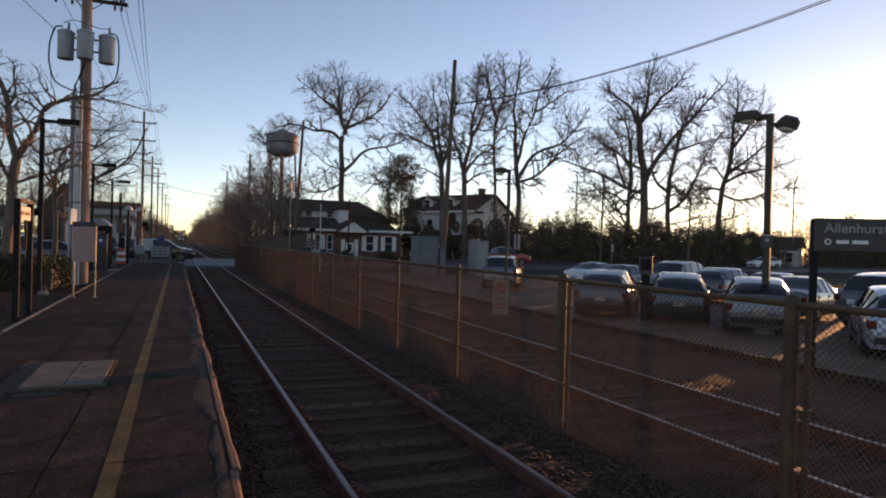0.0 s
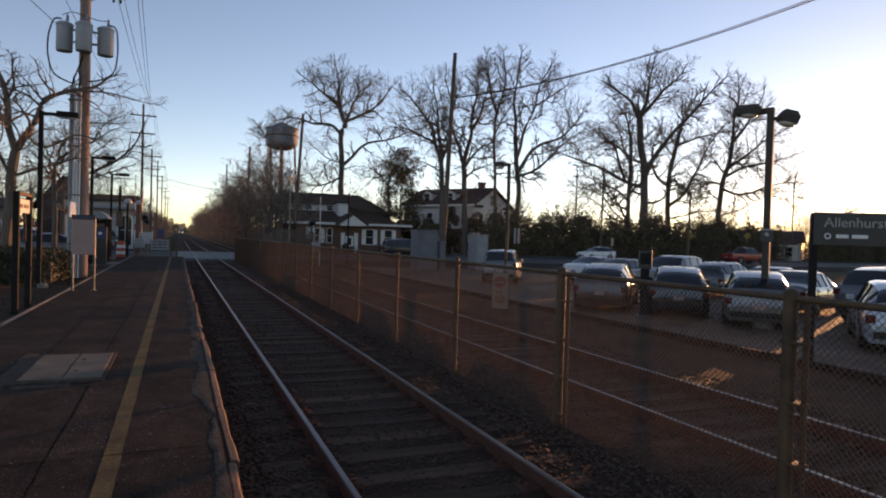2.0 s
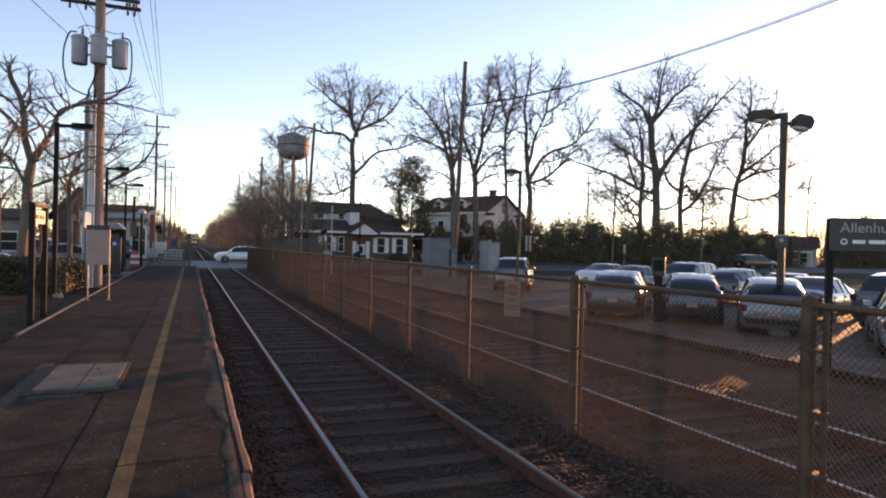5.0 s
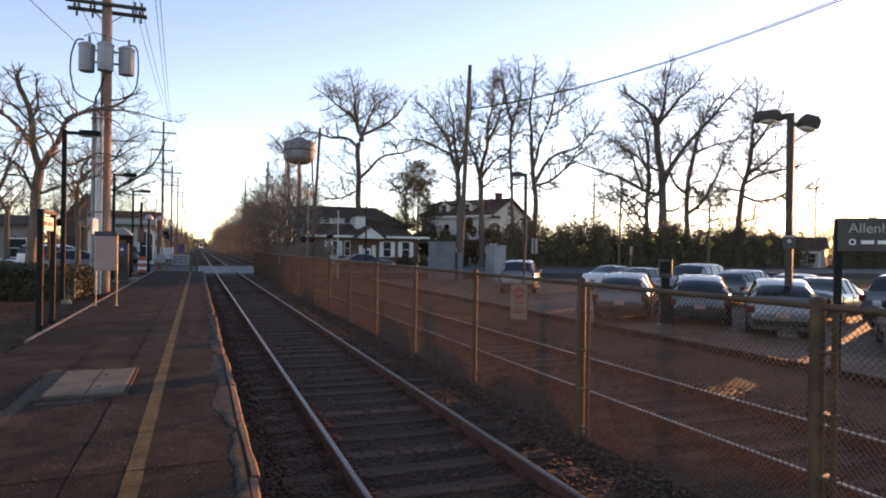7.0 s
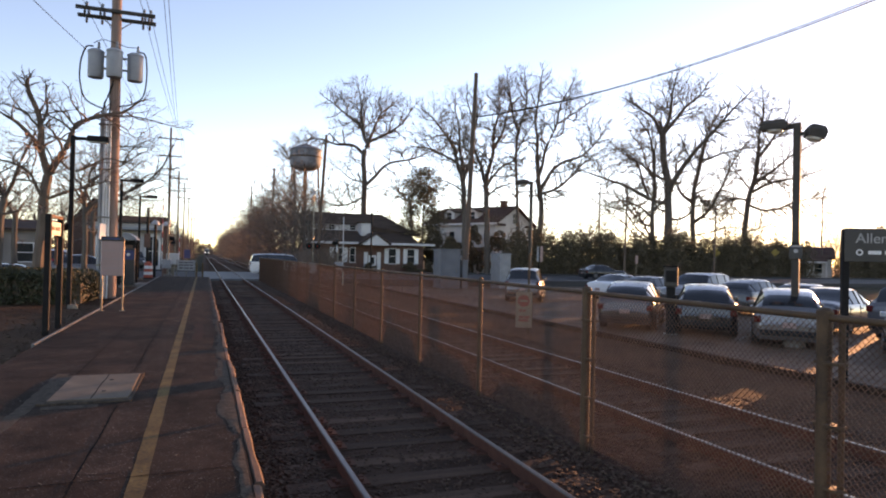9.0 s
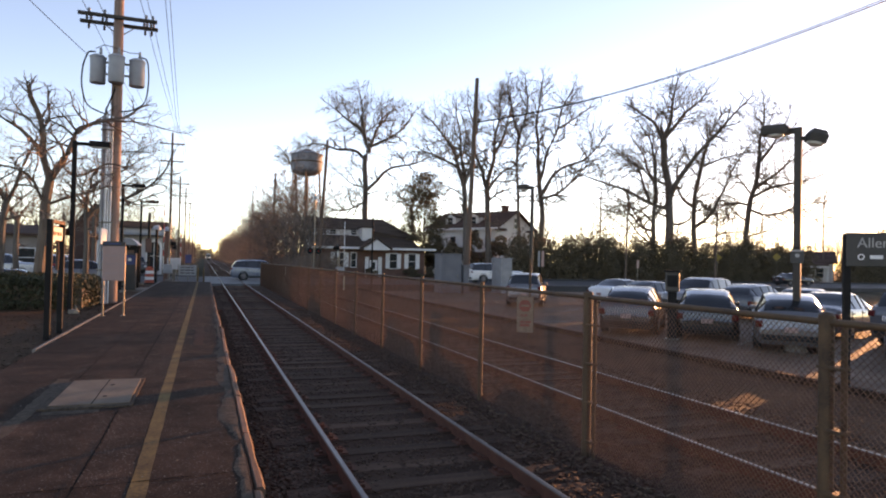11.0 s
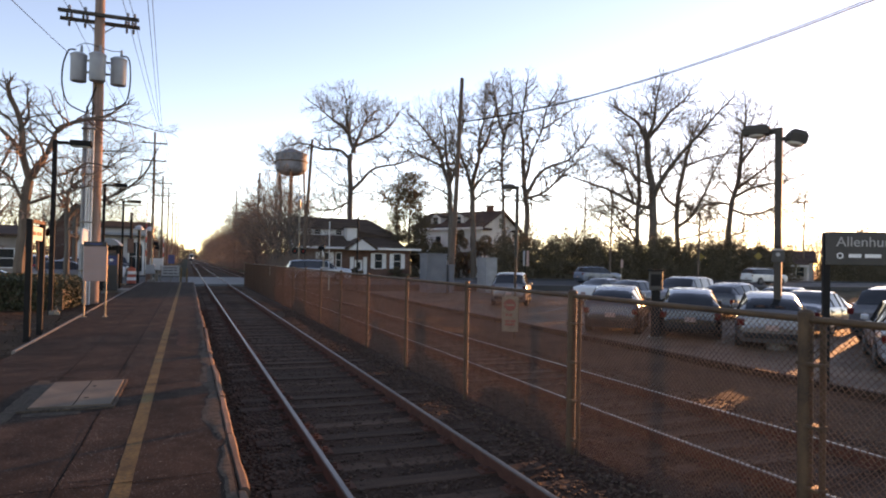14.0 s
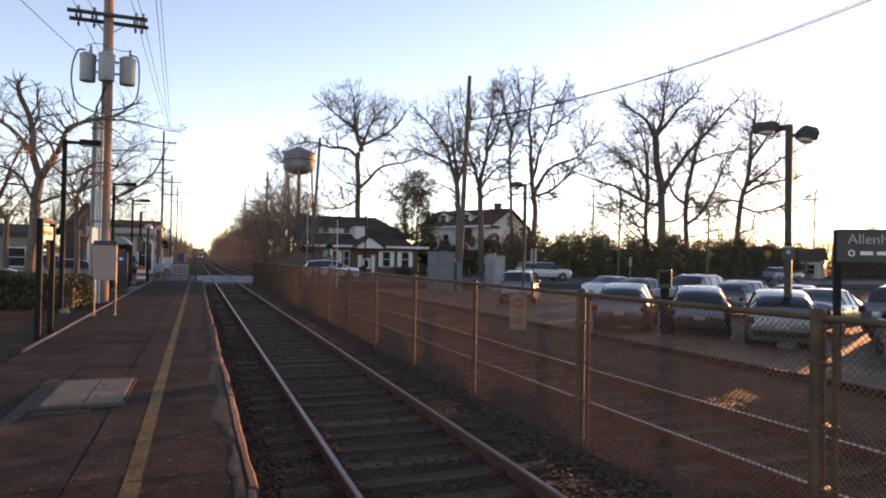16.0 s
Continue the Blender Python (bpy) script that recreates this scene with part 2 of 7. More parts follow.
# ---- mesh helpers ----
def mesh_of(name, verts, faces, mat, smooth=False):
    me = bpy.data.meshes.new(name)
    me.from_pydata([tuple(v) for v in verts], [], faces)
    me.materials.append(mat)
    if smooth:
        me.polygons.foreach_set("use_smooth", [True] * len(me.polygons))
    me.update()
    return me


class Shape:
    """Collects boxes, tubes and prisms into one mesh."""

    def __init__(self):
        self.v, self.f = [], []

    def add(self, verts, faces):
        k = len(self.v)
        self.v += [tuple(p) for p in verts]
        self.f += [tuple(i + k for i in fc) for fc in faces]
        return self

    def box(self, x0, x1, y0, y1, z0, z1, m=None, bevel=0.0):
        if bevel:
            bm = bmesh.new()
            bmesh.ops.create_cube(bm, size=1.0)
            for p in bm.verts:
                p.co = Vector(((x0 + x1) / 2 + p.co.x * (x1 - x0), (y0 + y1) / 2 + p.co.y * (y1 - y0), (z0 + z1) / 2 + p.co.z * (z1 - z0)))
            bmesh.ops.bevel(bm, geom=bm.edges[:], offset=bevel, segments=2, profile=0.6, affect="EDGES")
            bm.verts.index_update()
            vs = [m @ p.co if m else p.co.copy() for p in bm.verts]
            fs = [tuple(p.index for p in fc.verts) for fc in bm.faces]
            bm.free()
            return self.add(vs, fs)
        vs = [Vector((x, y, z)) for z in (z0, z1) for y in (y0, y1) for x in (x0, x1)]
        if m:
            vs = [m @ p for p in vs]
        return self.add(vs, [(0, 2, 3, 1), (4, 5, 7, 6), (0, 1, 5, 4), (2, 6, 7, 3), (0, 4, 6, 2), (1, 3, 7, 5)])

    def tube(self, pts, radii, sides=8, caps=True):
        pts = [Vector(p) for p in pts]
        if not hasattr(radii, "__len__"):
            radii = [radii] * len(pts)
        k, ring = len(self.v), []
        for i, p in enumerate(pts):
            d = (pts[min(i + 1, len(pts) - 1)] - pts[max(i - 1, 0)]).normalized()
            ref = Vector((0, 0, 1)) if abs(d.z) < 0.9 else Vector((1, 0, 0))
            a = d.cross(ref).normalized()
            b = d.cross(a)
            for j in range(sides):
                w = 2 * math.pi * j / sides
                q = p + (a * math.cos(w) + b * math.sin(w)) * radii[i]
                self.v.append((q.x, q.y, q.z))
        n = len(pts)
        for i in range(n - 1):
            for j in range(sides):
                j2 = (j + 1) % sides
                self.f.append((k + i * sides + j, k + i * sides + j2, k + (i + 1) * sides + j2, k + (i + 1) * sides + j))
        if caps:
            self.f.append(tuple(k + j for j in reversed(range(sides))))
            self.f.append(tuple(k + (n - 1) * sides + j for j in range(sides)))
        return self

    def prism(self, outline, y0, y1, axis="y"):
        """Extrudes an outline of (a, b): along y (a=x, b=z), along x (a=y, b=z) or along z (a=x, b=y)."""
        n = len(outline)
        def put(a, b, c):
            return {"y": (a, c, b), "x": (c, a, b), "z": (a, b, c)}[axis]
        vs = [put(a, b, y0) for a, b in outline] + [put(a, b, y1) for a, b in outline]
        fs = [(i, (i + 1) % n, n + (i + 1) % n, n + i) for i in range(n)]
        return self.add(vs, fs + [tuple(reversed(range(n))), tuple(range(n, 2 * n))])

    def lathe(self, profile, centre=(0, 0, 0), sides=20):
        """Turns (radius, z) pairs round the z axis."""
        k, n = len(self.v), len(profile)
        for r, z in profile:
            for j in range(sides):
                w = 2 * math.pi * j / sides
                self.v.append((centre[0] + r * math.cos(w), centre[1] + r * math.sin(w), centre[2] + z))
        for i in range(n - 1):
            for j in range(sides):
                j2 = (j + 1) % sides
                self.f.append((k + i * sides + j, k + i * sides + j2, k + (i + 1) * sides + j2, k + (i + 1) * sides + j))
        self.f.append(tuple(k + j for j in reversed(range(sides))))
        self.f.append(tuple(k + (n - 1) * sides + j for j in range(sides)))
        return self

    def mesh(self, name, mat, smooth=False, sharp=40):
        me = mesh_of(name, self.v, self.f, mat, smooth)
        if smooth:
            me.set_sharp_from_angle(angle=radians(sharp))
        return me


def part(name, shape, mat, parent, label="", smooth=False, m=None):
    ob = new(name, shape.mesh(name, mat, smooth) if isinstance(shape, Shape) else shape)
    ob.parent = parent
    if m is not None:
        ob.matrix_basis = m
    if label:
        ob["label"] = label
    return ob


def thing(name, label, category, m=None, group="", kind=""):
    ob = new(name)
    ob.empty_display_size = 0.2
    if m is not None:
        ob.matrix_basis = m
    return tagged(ob, label, category, group, kind)


def solid(name, shape, mat, label, category, m=None, group="", kind="", smooth=False):
    ob = new(name, shape.mesh(name, mat, smooth))
    if m is not None:
        ob.matrix_basis = m
    return tagged(ob, label, category, group, kind)


# ---- ground, roads, platform ----
def slab(name, label, category, mat, x0, x1, y0, y1, z0, z1, kind="structure"):
    return solid(name, Shape().box(x0, x1, y0, y1, z0, z1), mat, label, category, kind=kind)


def ground_sheet():
    # one sheet to the horizon, denser near the station, with gentle unevenness
    xs = [-2500, -600, -200, -90] + list(range(-60, 121, 6)) + [150, 250, 700, 2500]
    ys = [-2500, -500, -120, -50] + list(range(-36, 121, 6)) + [150, 200, 300, 500, 900, 1600, 2800]
    vs = []
    for y in ys:
        for x in xs:
            near = 3 < abs(x - 2) and y > 70
            low = 6 <= x <= 42 and -36 <= y <= 48
            vs.append((x, y, -0.62 if low else -0.30 + (0.12 * noise.noise((x * 0.05, y * 0.05, 0)) if near else 0.0)))
    n = len(xs)
    fs = [(j * n + i, j * n + i + 1, (j + 1) * n + i + 1, (j + 1) * n + i) for j in range(len(ys) - 1) for i in range(n - 1)]
    ob = new("ground", mesh_of("ground", vs, fs, GRASS, True))
    tagged(ob, "dry winter grass and leaf litter reaching the horizon", "ground", kind="structure")


def uneven_sheet(name, label, category, mat, x0, x1, y0, y1, z, step, amp, kind="structure", thick=0.12, seed=0.0):
    nx, ny = max(2, int((x1 - x0) / step) + 1), max(2, int((y1 - y0) / step) + 1)
    vs = []
    for j in range(ny):
        for i in range(nx):
            x, y = x0 + (x1 - x0) * i / (nx - 1), y0 + (y1 - y0) * j / (ny - 1)
            vs.append((x, y, z + amp * noise.noise((x * 0.7, y * 0.7, seed)) + amp * 0.5 * noise.noise((x * 2.3, y * 2.3, seed))))
    fs = [(j * nx + i, j * nx + i + 1, (j + 1) * nx + i + 1, (j + 1) * nx + i) for j in range(ny - 1) for i in range(nx - 1)]
    k = len(vs)
    rim = [i for i in range(nx)] + [j * nx + nx - 1 for j in range(1, ny)] + [(ny - 1) * nx + i for i in range(nx - 2, -1, -1)] + [j * nx for j in range(ny - 2, 0, -1)]
    vs += [(vs[i][0], vs[i][1], z - thick) for i in rim]
    m = len(rim)
    fs += [(rim[(i + 1) % m], rim[i], k + i, k + (i + 1) % m) for i in range(m)]
    ob = new(name, mesh_of(name, vs, fs, mat, True))
    ob.data.set_sharp_from_angle(angle=radians(40))
    return tagged(ob, label, category, kind=kind)


ground_sheet()
uneven_sheet("parking_lot", "worn dark asphalt parking lot with glittering gravel", "parking lot", LOT, 10.3, 36, -25, 46.38, -0.37, 0.8, 0.012)
uneven_sheet("planting_bed", "bare soil with fallen leaves beside the platform", "soil", SOIL, -14.0, -2.72, -12, 44, 0.10, 0.6, 0.04, thick=0.45)
slab("road_left", "grey asphalt street with worn surface", "road", ROAD, -190, 0.02, 48.2, 66.0, -0.32, -0.03)
slab("road_right", "grey asphalt street with worn surface", "road", ROAD, 7.52, 260, 48.2, 66.0, -0.32, -0.03)
slab("pavement_far", "grey pavement along the street", "pavement", ROAD, 9.0, 190, 66.0, 68.2, -0.32, 0.09)
slab("pavement_far_left", "grey pavement along the street", "pavement", ROAD, -140, -1.2, 66.0, 68.2, -0.32, 0.09)
slab("pavement_near", "grey pavement along the street", "pavement", ROAD, 9.0, 190, 46.4, 48.2, -0.75, 0.09)
uneven_sheet("platform", "low station platform of patched dark asphalt", "platform", ASPHALT, -2.62, 0.365, -18, 45.6, 0.20, 0.3, 0.006, thick=0.5)


def platform_z(x, y):
    """Height of the uneven platform surface."""
    nx, ny = int(2.985 / 0.3) + 1, int(63.6 / 0.3) + 1
    u, v = (x + 2.62) / 2.985 * (nx - 1), (y + 18) / 63.6 * (ny - 1)
    i, j = min(max(int(u), 0), nx - 2), min(max(int(v), 0), ny - 2)
    u, v = u - i, v - j
    def knot(i, j):
        a, b = -2.62 + 2.985 * i / (nx - 1), -18 + 63.6 * j / (ny - 1)
        return 0.006 * noise.noise((a * 0.7, b * 0.7, 0.0)) + 0.003 * noise.noise((a * 2.3, b * 2.3, 0.0))
    return 0.20 + (knot(i, j) * (1 - u) + knot(i + 1, j) * u) * (1 - v) + (knot(i, j + 1) * (1 - u) + knot(i + 1, j + 1) * u) * v


def platform_details():
    # patches of older, paler paving, laid a few millimetres proud
    for x0, x1, y0, y1, dz, mat, text in ((-2.0, -1.42, 5.2, 7.4, 0.002, ASPHALT_OLD, "pale patched asphalt beside the hatch"),
                                        (-0.82, -0.47, 5.3, 44.0, 0.002, ASPHALT_MID, "older dusty asphalt lane beside the yellow line"),
                                        (-1.76, -1.615, 6.7, 9.7, 0.0035, CRUMBLE, "crumbled pale concrete along the hatch"), (-1.55, -1.0, 7.56, 7.72, 0.0035, CRUMBLE, "crumbled pale concrete along the hatch"),
                                        (-0.16, 0.02, 12.9, 15.7, 0.004, PATCH, "small reddish repair patch in the platform")):
        nx, ny = 6, max(8, int((y1 - y0) / 0.12))
        vs, fs = [], []
        for j in range(ny + 1):
            for i in range(nx + 1):
                x, y = x0 + (x1 - x0) * i / nx, y0 + (y1 - y0) * j / ny
                if i in (0, nx):
                    x += 0.05 * noise.noise((x, y * 1.7, 3.0)) + 0.03 * noise.noise((x, y * 6.0, 8.0))
                vs.append((x, y, platform_z(x, y) + dz))
        fs = [(j * (nx + 1) + i, j * (nx + 1) + i + 1, (j + 1) * (nx + 1) + i + 1, (j + 1) * (nx + 1) + i) for j in range(ny) for i in range(nx)]
        tagged(new("asphalt_patch", mesh_of("asphalt_patch", vs, fs, mat, True)), text, "asphalt patch", kind="structure")
    # worn yellow safety line with ragged edges
    vs, fs, n = [], [], 400
    for j in range(n + 1):
        y = -6 + 51 * j / n
        for s in (0, 1):
            vs.append((-0.46 + 0.12 * s + 0.006 * noise.noise((y * 2.1, s * 9.0, 1.0)) + 0.006 * noise.noise((y * 9.0, s * 5.0, 4.0)), y, platform_z(-0.46 + 0.12 * s, y) + 0.0025))
    fs = [(2 * j, 2 * j + 1, 2 * j + 3, 2 * j + 2) for j in range(n)]
    tagged(new("yellow_line", mesh_of("yellow_line", vs, fs, YELLOW)), "worn yellow safety line along the platform", "platform marking", kind="structure")
    # crumbled blue-grey concrete showing through along the edge, with a scalloped inner rim
    vs, fs, run = [], [], 0
    for j in range(1300):
        y = 3.0 + 0.03 * j
        bite = 0.10 * noise.noise((y * 0.9, 2.0, 7.0)) + 0.06 * noise.noise((y * 3.1, 4.0, 1.0)) + 0.015 * noise.noise((y * 11.0, 0.0, 3.0))
        if y > 6.4 and y < 12.0:
            bite -= 0.05
        left = min(0.275 + bite, 0.335)
        if left > 0.325:
            run = 0
            continue
        for k in range(4):
            x = left + (0.35 - left) * k / 3
            vs.append((x, y, platform_z(x, y) + (0.0015 if k in (0, 3) else 0.0045 + 0.002 * noise.noise((x * 30, y * 12, 0)))))
        n = len(vs)
        if run:
            fs += [(n - 8 + k, n - 7 + k, n - 3 + k, n - 4 + k) for k in range(3)]
        run += 1
    tagged(new("crumbled_edge", mesh_of("crumbled_edge", vs, fs, CRUMBLE, True)), "crumbled blue-grey concrete strip at the platform edge", "worn strip", kind="structure")
    # tar seams
    rng = random.Random(4)
    for x0, x1, y0, y1 in ((-0.83, -0.82, 3.0, 7.6), (-0.85, -0.84, 9.7, 45.0), (-1.52, -1.52, 9.6, 45.0), (-2.6, 0.26, 5.05, 5.2), (-0.36, 0.26, 12.2, 12.3), (-2.6, -0.5, 24.0, 24.1)):
        vs, fs, n = [], [], 160
        across = abs(x1 - x0) > abs(y1 - y0)
        for j in range(n + 1):
            u = j / n
            x, y, w = x0 + (x1 - x0) * u + rng.uniform(-0.005, 0.005) + 0.012 * noise.noise((u * 9, x0, y0)), y0 + (y1 - y0) * u + rng.uniform(-0.005, 0.005) + 0.012 * noise.noise((u * 9, y0, x0)), rng.uniform(0.004, 0.011)
            z = platform_z(x, y) + 0.006
            vs += [(x - (0 if across else w), y - (w if across else 0), z), (x + (0 if across else w), y + (w if across else 0), z)]
        fs = [(2 * j, 2 * j + 1, 2 * j + 3, 2 * j + 2) for j in range(n)]
        tagged(new("tar_seam", mesh_of("tar_seam", vs, fs, TAR)), "black tar seam in the platform asphalt", "tar seam", kind="structure")

    # pale grit scattered over the paving
    rng, q = random.Random(23), Shape()
    for _ in range(260):
        x, y, r = rng.uniform(-2.5, 0.3), 4.0 + 20.0 * rng.random() ** 1.6, rng.uniform(0.0015, 0.0045)
        q.box(-r, r, -r * 1.4, r * 1.4, 0, r, pose(x, y, platform_z(x, y) + 0.002, 0, 0, rng.uniform(0, 180)))
    tagged(new("grit", q.mesh("grit", CONCRETE)), "pale grit scattered on the platform asphalt", "grit", kind="stuff")


platform_details()


def platform_edge():
    edge = thing("platform_edge", "weathered timber edging along the platform", "edging", kind="structure")
    rng = random.Random(11)
    base = Shape().box(0.366, 0.40, -18, 45.6, -0.30, -0.02)
    part("edge_wall", base, CONCRETE, edge)
    y = -6.0
    while y < 45.0:
        ln = rng.uniform(0.9, 2.4)
        x = 0.365 + 0.035 * max(0.0, 1 - y / 30.0) + rng.uniform(-0.02, 0.02)
        # a split, worn baulk: an uneven rounded section carried along its length
        top, n, q = rng.uniform(0.085, 0.11), max(5, int(ln / 0.16)), Shape()
        rings = []
        for i in range(n + 1):
            u = y + (ln - 0.03) * i / n
            w, h, d = 0.038 + 0.014 * noise.noise((u * 1.7, 1.0, 0.0)), top + 0.016 * noise.noise((u * 2.3, 5.0, 0.0)), 0.012 * noise.noise((u * 1.1, 9.0, 0.0))
            rings.append([(d - w, (ln - 0.03) * i / n, 0.0), (d - w, (ln - 0.03) * i / n, h * 0.75), (d - w * 0.55, (ln - 0.03) * i / n, h), (d + w * 0.5, (ln - 0.03) * i / n, h * 0.96), (d + w, (ln - 0.03) * i / n, h * 0.7), (d + w, (ln - 0.03) * i / n, 0.0)])
        q.add([v for r in rings for v in r], [(i * 6 + j, i * 6 + (j + 1) % 6, i * 6 + 6 + (j + 1) % 6, i * 6 + 6 + j) for i in range(n) for j in range(6)] + [tuple(reversed(range(6))), tuple(n * 6 + j for j in range(6))])
        part("timber", q, TIMBER_EDGE, edge, smooth=True, m=pose(x, y, 0.106, 0, 0, rng.uniform(-0.5, 0.5)))
        y += ln


platform_edge()


def hatch():
    ob = thing("access_hatch", "pale steel access hatch set in the platform", "hatch", pose(-1.13, 8.6, 0.2))
    part("cover", Shape().box(-0.39, 0.39, -0.75, 0.75, 0.0, 0.032, bevel=0.008), HATCH, ob)
    part("frame", Shape().box(-0.47, -0.40, -0.84, 0.84, 0, 0.02).box(0.40, 0.43, -0.84, 0.84, 0, 0.02).box(-0.40, 0.40, -0.84, -0.76, 0, 0.02).box(-0.40, 0.40, 0.76, 0.86, 0, 0.02), CRUMBLE, ob, "crumbling concrete surround")
    crack = [(0.02 + 0.004 * math.sin(9 * u), -0.74 + 1.48 * u) for u in [i / 14 for i in range(15)]]
    cs = Shape()
    cs.add([(x + s * 0.006, y, 0.0335) for x, y in crack for s in (-1, 1)], [(2 * i, 2 * i + 1, 2 * i + 3, 2 * i + 2) for i in range(14)])
    part("joint", cs, TAR, ob, "dark joint between the plates")
    for y in (-0.35, 0.35):
        part("lift_hole", Shape().lathe([(0.0, 0), (0.025, 0), (0.025, 0.006), (0.0, 0.006)], (0.1, y, 0.030), 10), BLACK_METAL, ob)


hatch()
# thin concrete kerb between platform and soil
kerb = thing("kerb", "thin pale concrete kerb beside the platform", "kerb", kind="structure")
for k in range(11):
    part("kerb_stone", Shape().box(-0.028, 0.028, 0, 2.96, -0.3, 0.012, bevel=0.006), CONCRETE, kerb, m=pose(-2.68, 12.7 + k * 3.0, 0.2))


lot_kerb = thing("lot_kerb", "low dark kerb along the parking lot edge", "kerb", kind="structure")
for k in range(22):
    part("kerb_stone", Shape().box(-0.07, 0.07, 0, 2.46, -0.35, 0.06, bevel=0.015), ASPHALT_OLD, lot_kerb, m=pose(10.25, -10 + k * 2.5, -0.17))
uneven_sheet("verge", "dark bare soil between track and parking lot", "soil", SOIL, 7.6, 10.2, -25, 46.3, -0.24, 0.5, 0.04)


# ---- railway ----
RAIL_X = (1.21, 2.72, 4.87, 6.38)
TRACKS = (1.965, 5.625)


def railway():
    bed = Shape()
    prof = [(-0.1, -0.36), (0.30, -0.20), (0.75, -0.13), (3.2, -0.13), (3.8, -0.17), (4.3, -0.13), (6.9, -0.13), (7.6, -0.22), (8.6, -0.34)]
    ys = list(range(-18, 49, 1))
    rows = []
    for y in ys:
        row = []
        for i in range(60):
            x = -0.1 + 8.8 * i / 59
            z = np.interp(x, [p[0] for p in prof], [p[1] for p in prof])
            row.append((x, y, z + 0.02 * noise.noise((x * 3, y * 3, 5))))
        rows += row
    fs = [(j * 60 + i, j * 60 + i + 1, (j + 1) * 60 + i + 1, (j + 1) * 60 + i) for j in range(len(ys) - 1) for i in range(59)]
    tagged(new("track_bed", mesh_of("track_bed", rows, fs, BALLAST, True)), "dark stone ballast bed of the railway", "ballast", kind="structure")
    far = Shape().prism([(-0.6, -0.4), (0.4, -0.14), (7.2, -0.14), (8.3, -0.4)], 65.8, 1400)
    tagged(new("track_bed_far", far.mesh("track_bed_far", BALLAST)), "dark stone ballast bed of the railway", "ballast", kind="structure")
    # loose stones
    rng = np.random.default_rng(5)
    vs, fs = [], []
    base = [(1, 0, -.6), (-.5, .86, -.6), (-.5, -.86, -.6), (.7, .5, .5), (-.8, .2, .6), (.2, -.8, .6)]
    tri = [(0, 1, 3), (1, 4, 3), (1, 2, 4), (2, 5, 4), (2, 0, 5), (0, 3, 5), (3, 4, 5)]
    def scatter(n, xa, xb, ya, yb, smin, smax):
        for _ in range(n):
            x, y = rng.uniform(xa, xb), ya + (yb - ya) * rng.uniform() ** 1.6
            if min(abs(x - q) for q in RAIL_X) < 0.10:
                continue
            s = rng.uniform(smin, smax)
            z = np.interp(x, [p[0] for p in prof], [p[1] for p in prof]) + s * 0.3
            a = rng.uniform(0, 6.28)
            k = len(vs)
            for px, py, pz in base:
                q = rng.uniform(0.7, 1.3)
                vs.append((x + s * q * (px * math.cos(a) - py * math.sin(a)), y + s * q * (px * math.sin(a) + py * math.cos(a)), z + s * q * pz * 0.8))
            fs.extend(tuple(i + k for i in t) for t in tri)
    scatter(9000, 0.42, 1.1, 2.5, 26, 0.012, 0.032)
    scatter(5000, 1.3, 2.62, 2.5, 22, 0.010, 0.026)
    scatter(11000, 2.82, 4.7, 2.0, 26, 0.012, 0.034)
    scatter(6000, 4.95, 8.4, 2.0, 22, 0.014, 0.036)
    scatter(5000, 0.42, 8.4, 2.2, -14, 0.014, 0.036)
    tagged(new("ballast_stones", mesh_of("ballast_stones", vs, fs, STONE)), "loose dark crushed stones beside the rails", "ballast stones", kind="stuff")
    # rails
    section = [(-0.07, -0.17), (0.07, -0.17), (0.07, -0.155), (0.012, -0.13), (0.012, -0.045), (0.031, -0.035), (0.031, -0.006), (-0.031, -0.006), (-0.031, -0.035), (-0.012, -0.045), (-0.012, -0.13), (-0.07, -0.155)]
    for x in RAIL_X:
        rail = thing("rail", "steel rail with polished head and rusty web", "rail", pose(x, 0, 0), "rails of the track")
        part("rail_web", Shape().prism(section, -18, 1400), RAIL_RUST, rail)
        part("rail_head", Shape().prism([(-0.025, -0.0055), (0.025, -0.0055), (0.022, 0.002), (0.0, 0.004), (-0.022, 0.002)], -18, 1400), RAIL_STEEL, rail, "polished rail head")
    # sleepers
    sleepers = thing("sleepers", "weathered dark timber sleepers under the rails", "railway sleepers", group="", kind="structure")
    data = Shape().box(-1.28, 1.28, -0.115, 0.115, -0.16, 0.0, bevel=0.012).mesh("sleeper", TIE)
    plate = Shape()
    for x in (-0.755, 0.755):
        plate.box(x - 0.17, x + 0.17, -0.09, 0.09, 0.0, 0.012)
        for s in (-1, 1):
            plate.box(x + s * 0.10 - 0.02, x + s * 0.10 + 0.02, -0.05, -0.01, 0.012, 0.04).box(x + s * 0.115 - 0.02, x + s * 0.115 + 0.02, 0.03, 0.07, 0.012, 0.04)
    plate = plate.mesh("tie_plate", RAIL_RUST)
    r2 = random.Random(8)
    for mid in TRACKS:
        for k in range(90):
            y = 0.2 + k * 0.53
            if y > 47.8:
                break
            s = part("sleeper", data, TIE, sleepers, m=pose(mid + r2.uniform(-0.03, 0.03), y, -0.115 + r2.uniform(-0.012, 0.008), 0, 0, r2.uniform(-0.8, 0.8)))
            part("tie_plate", plate, RAIL_RUST, s)
    farties = Shape()
    for k in range(280):
        y = 66.2 + k * 0.53
        for mid in TRACKS:
            farties.box(mid - 1.28, mid + 1.28, y - 0.11, y + 0.11, -0.16, -0.125)
    for k in range(34):
        for mid in TRACKS:
            farties.box(mid - 1.28, mid + 1.28, -0.44 - k * 0.53, -0.22 - k * 0.53, -0.275, -0.117)
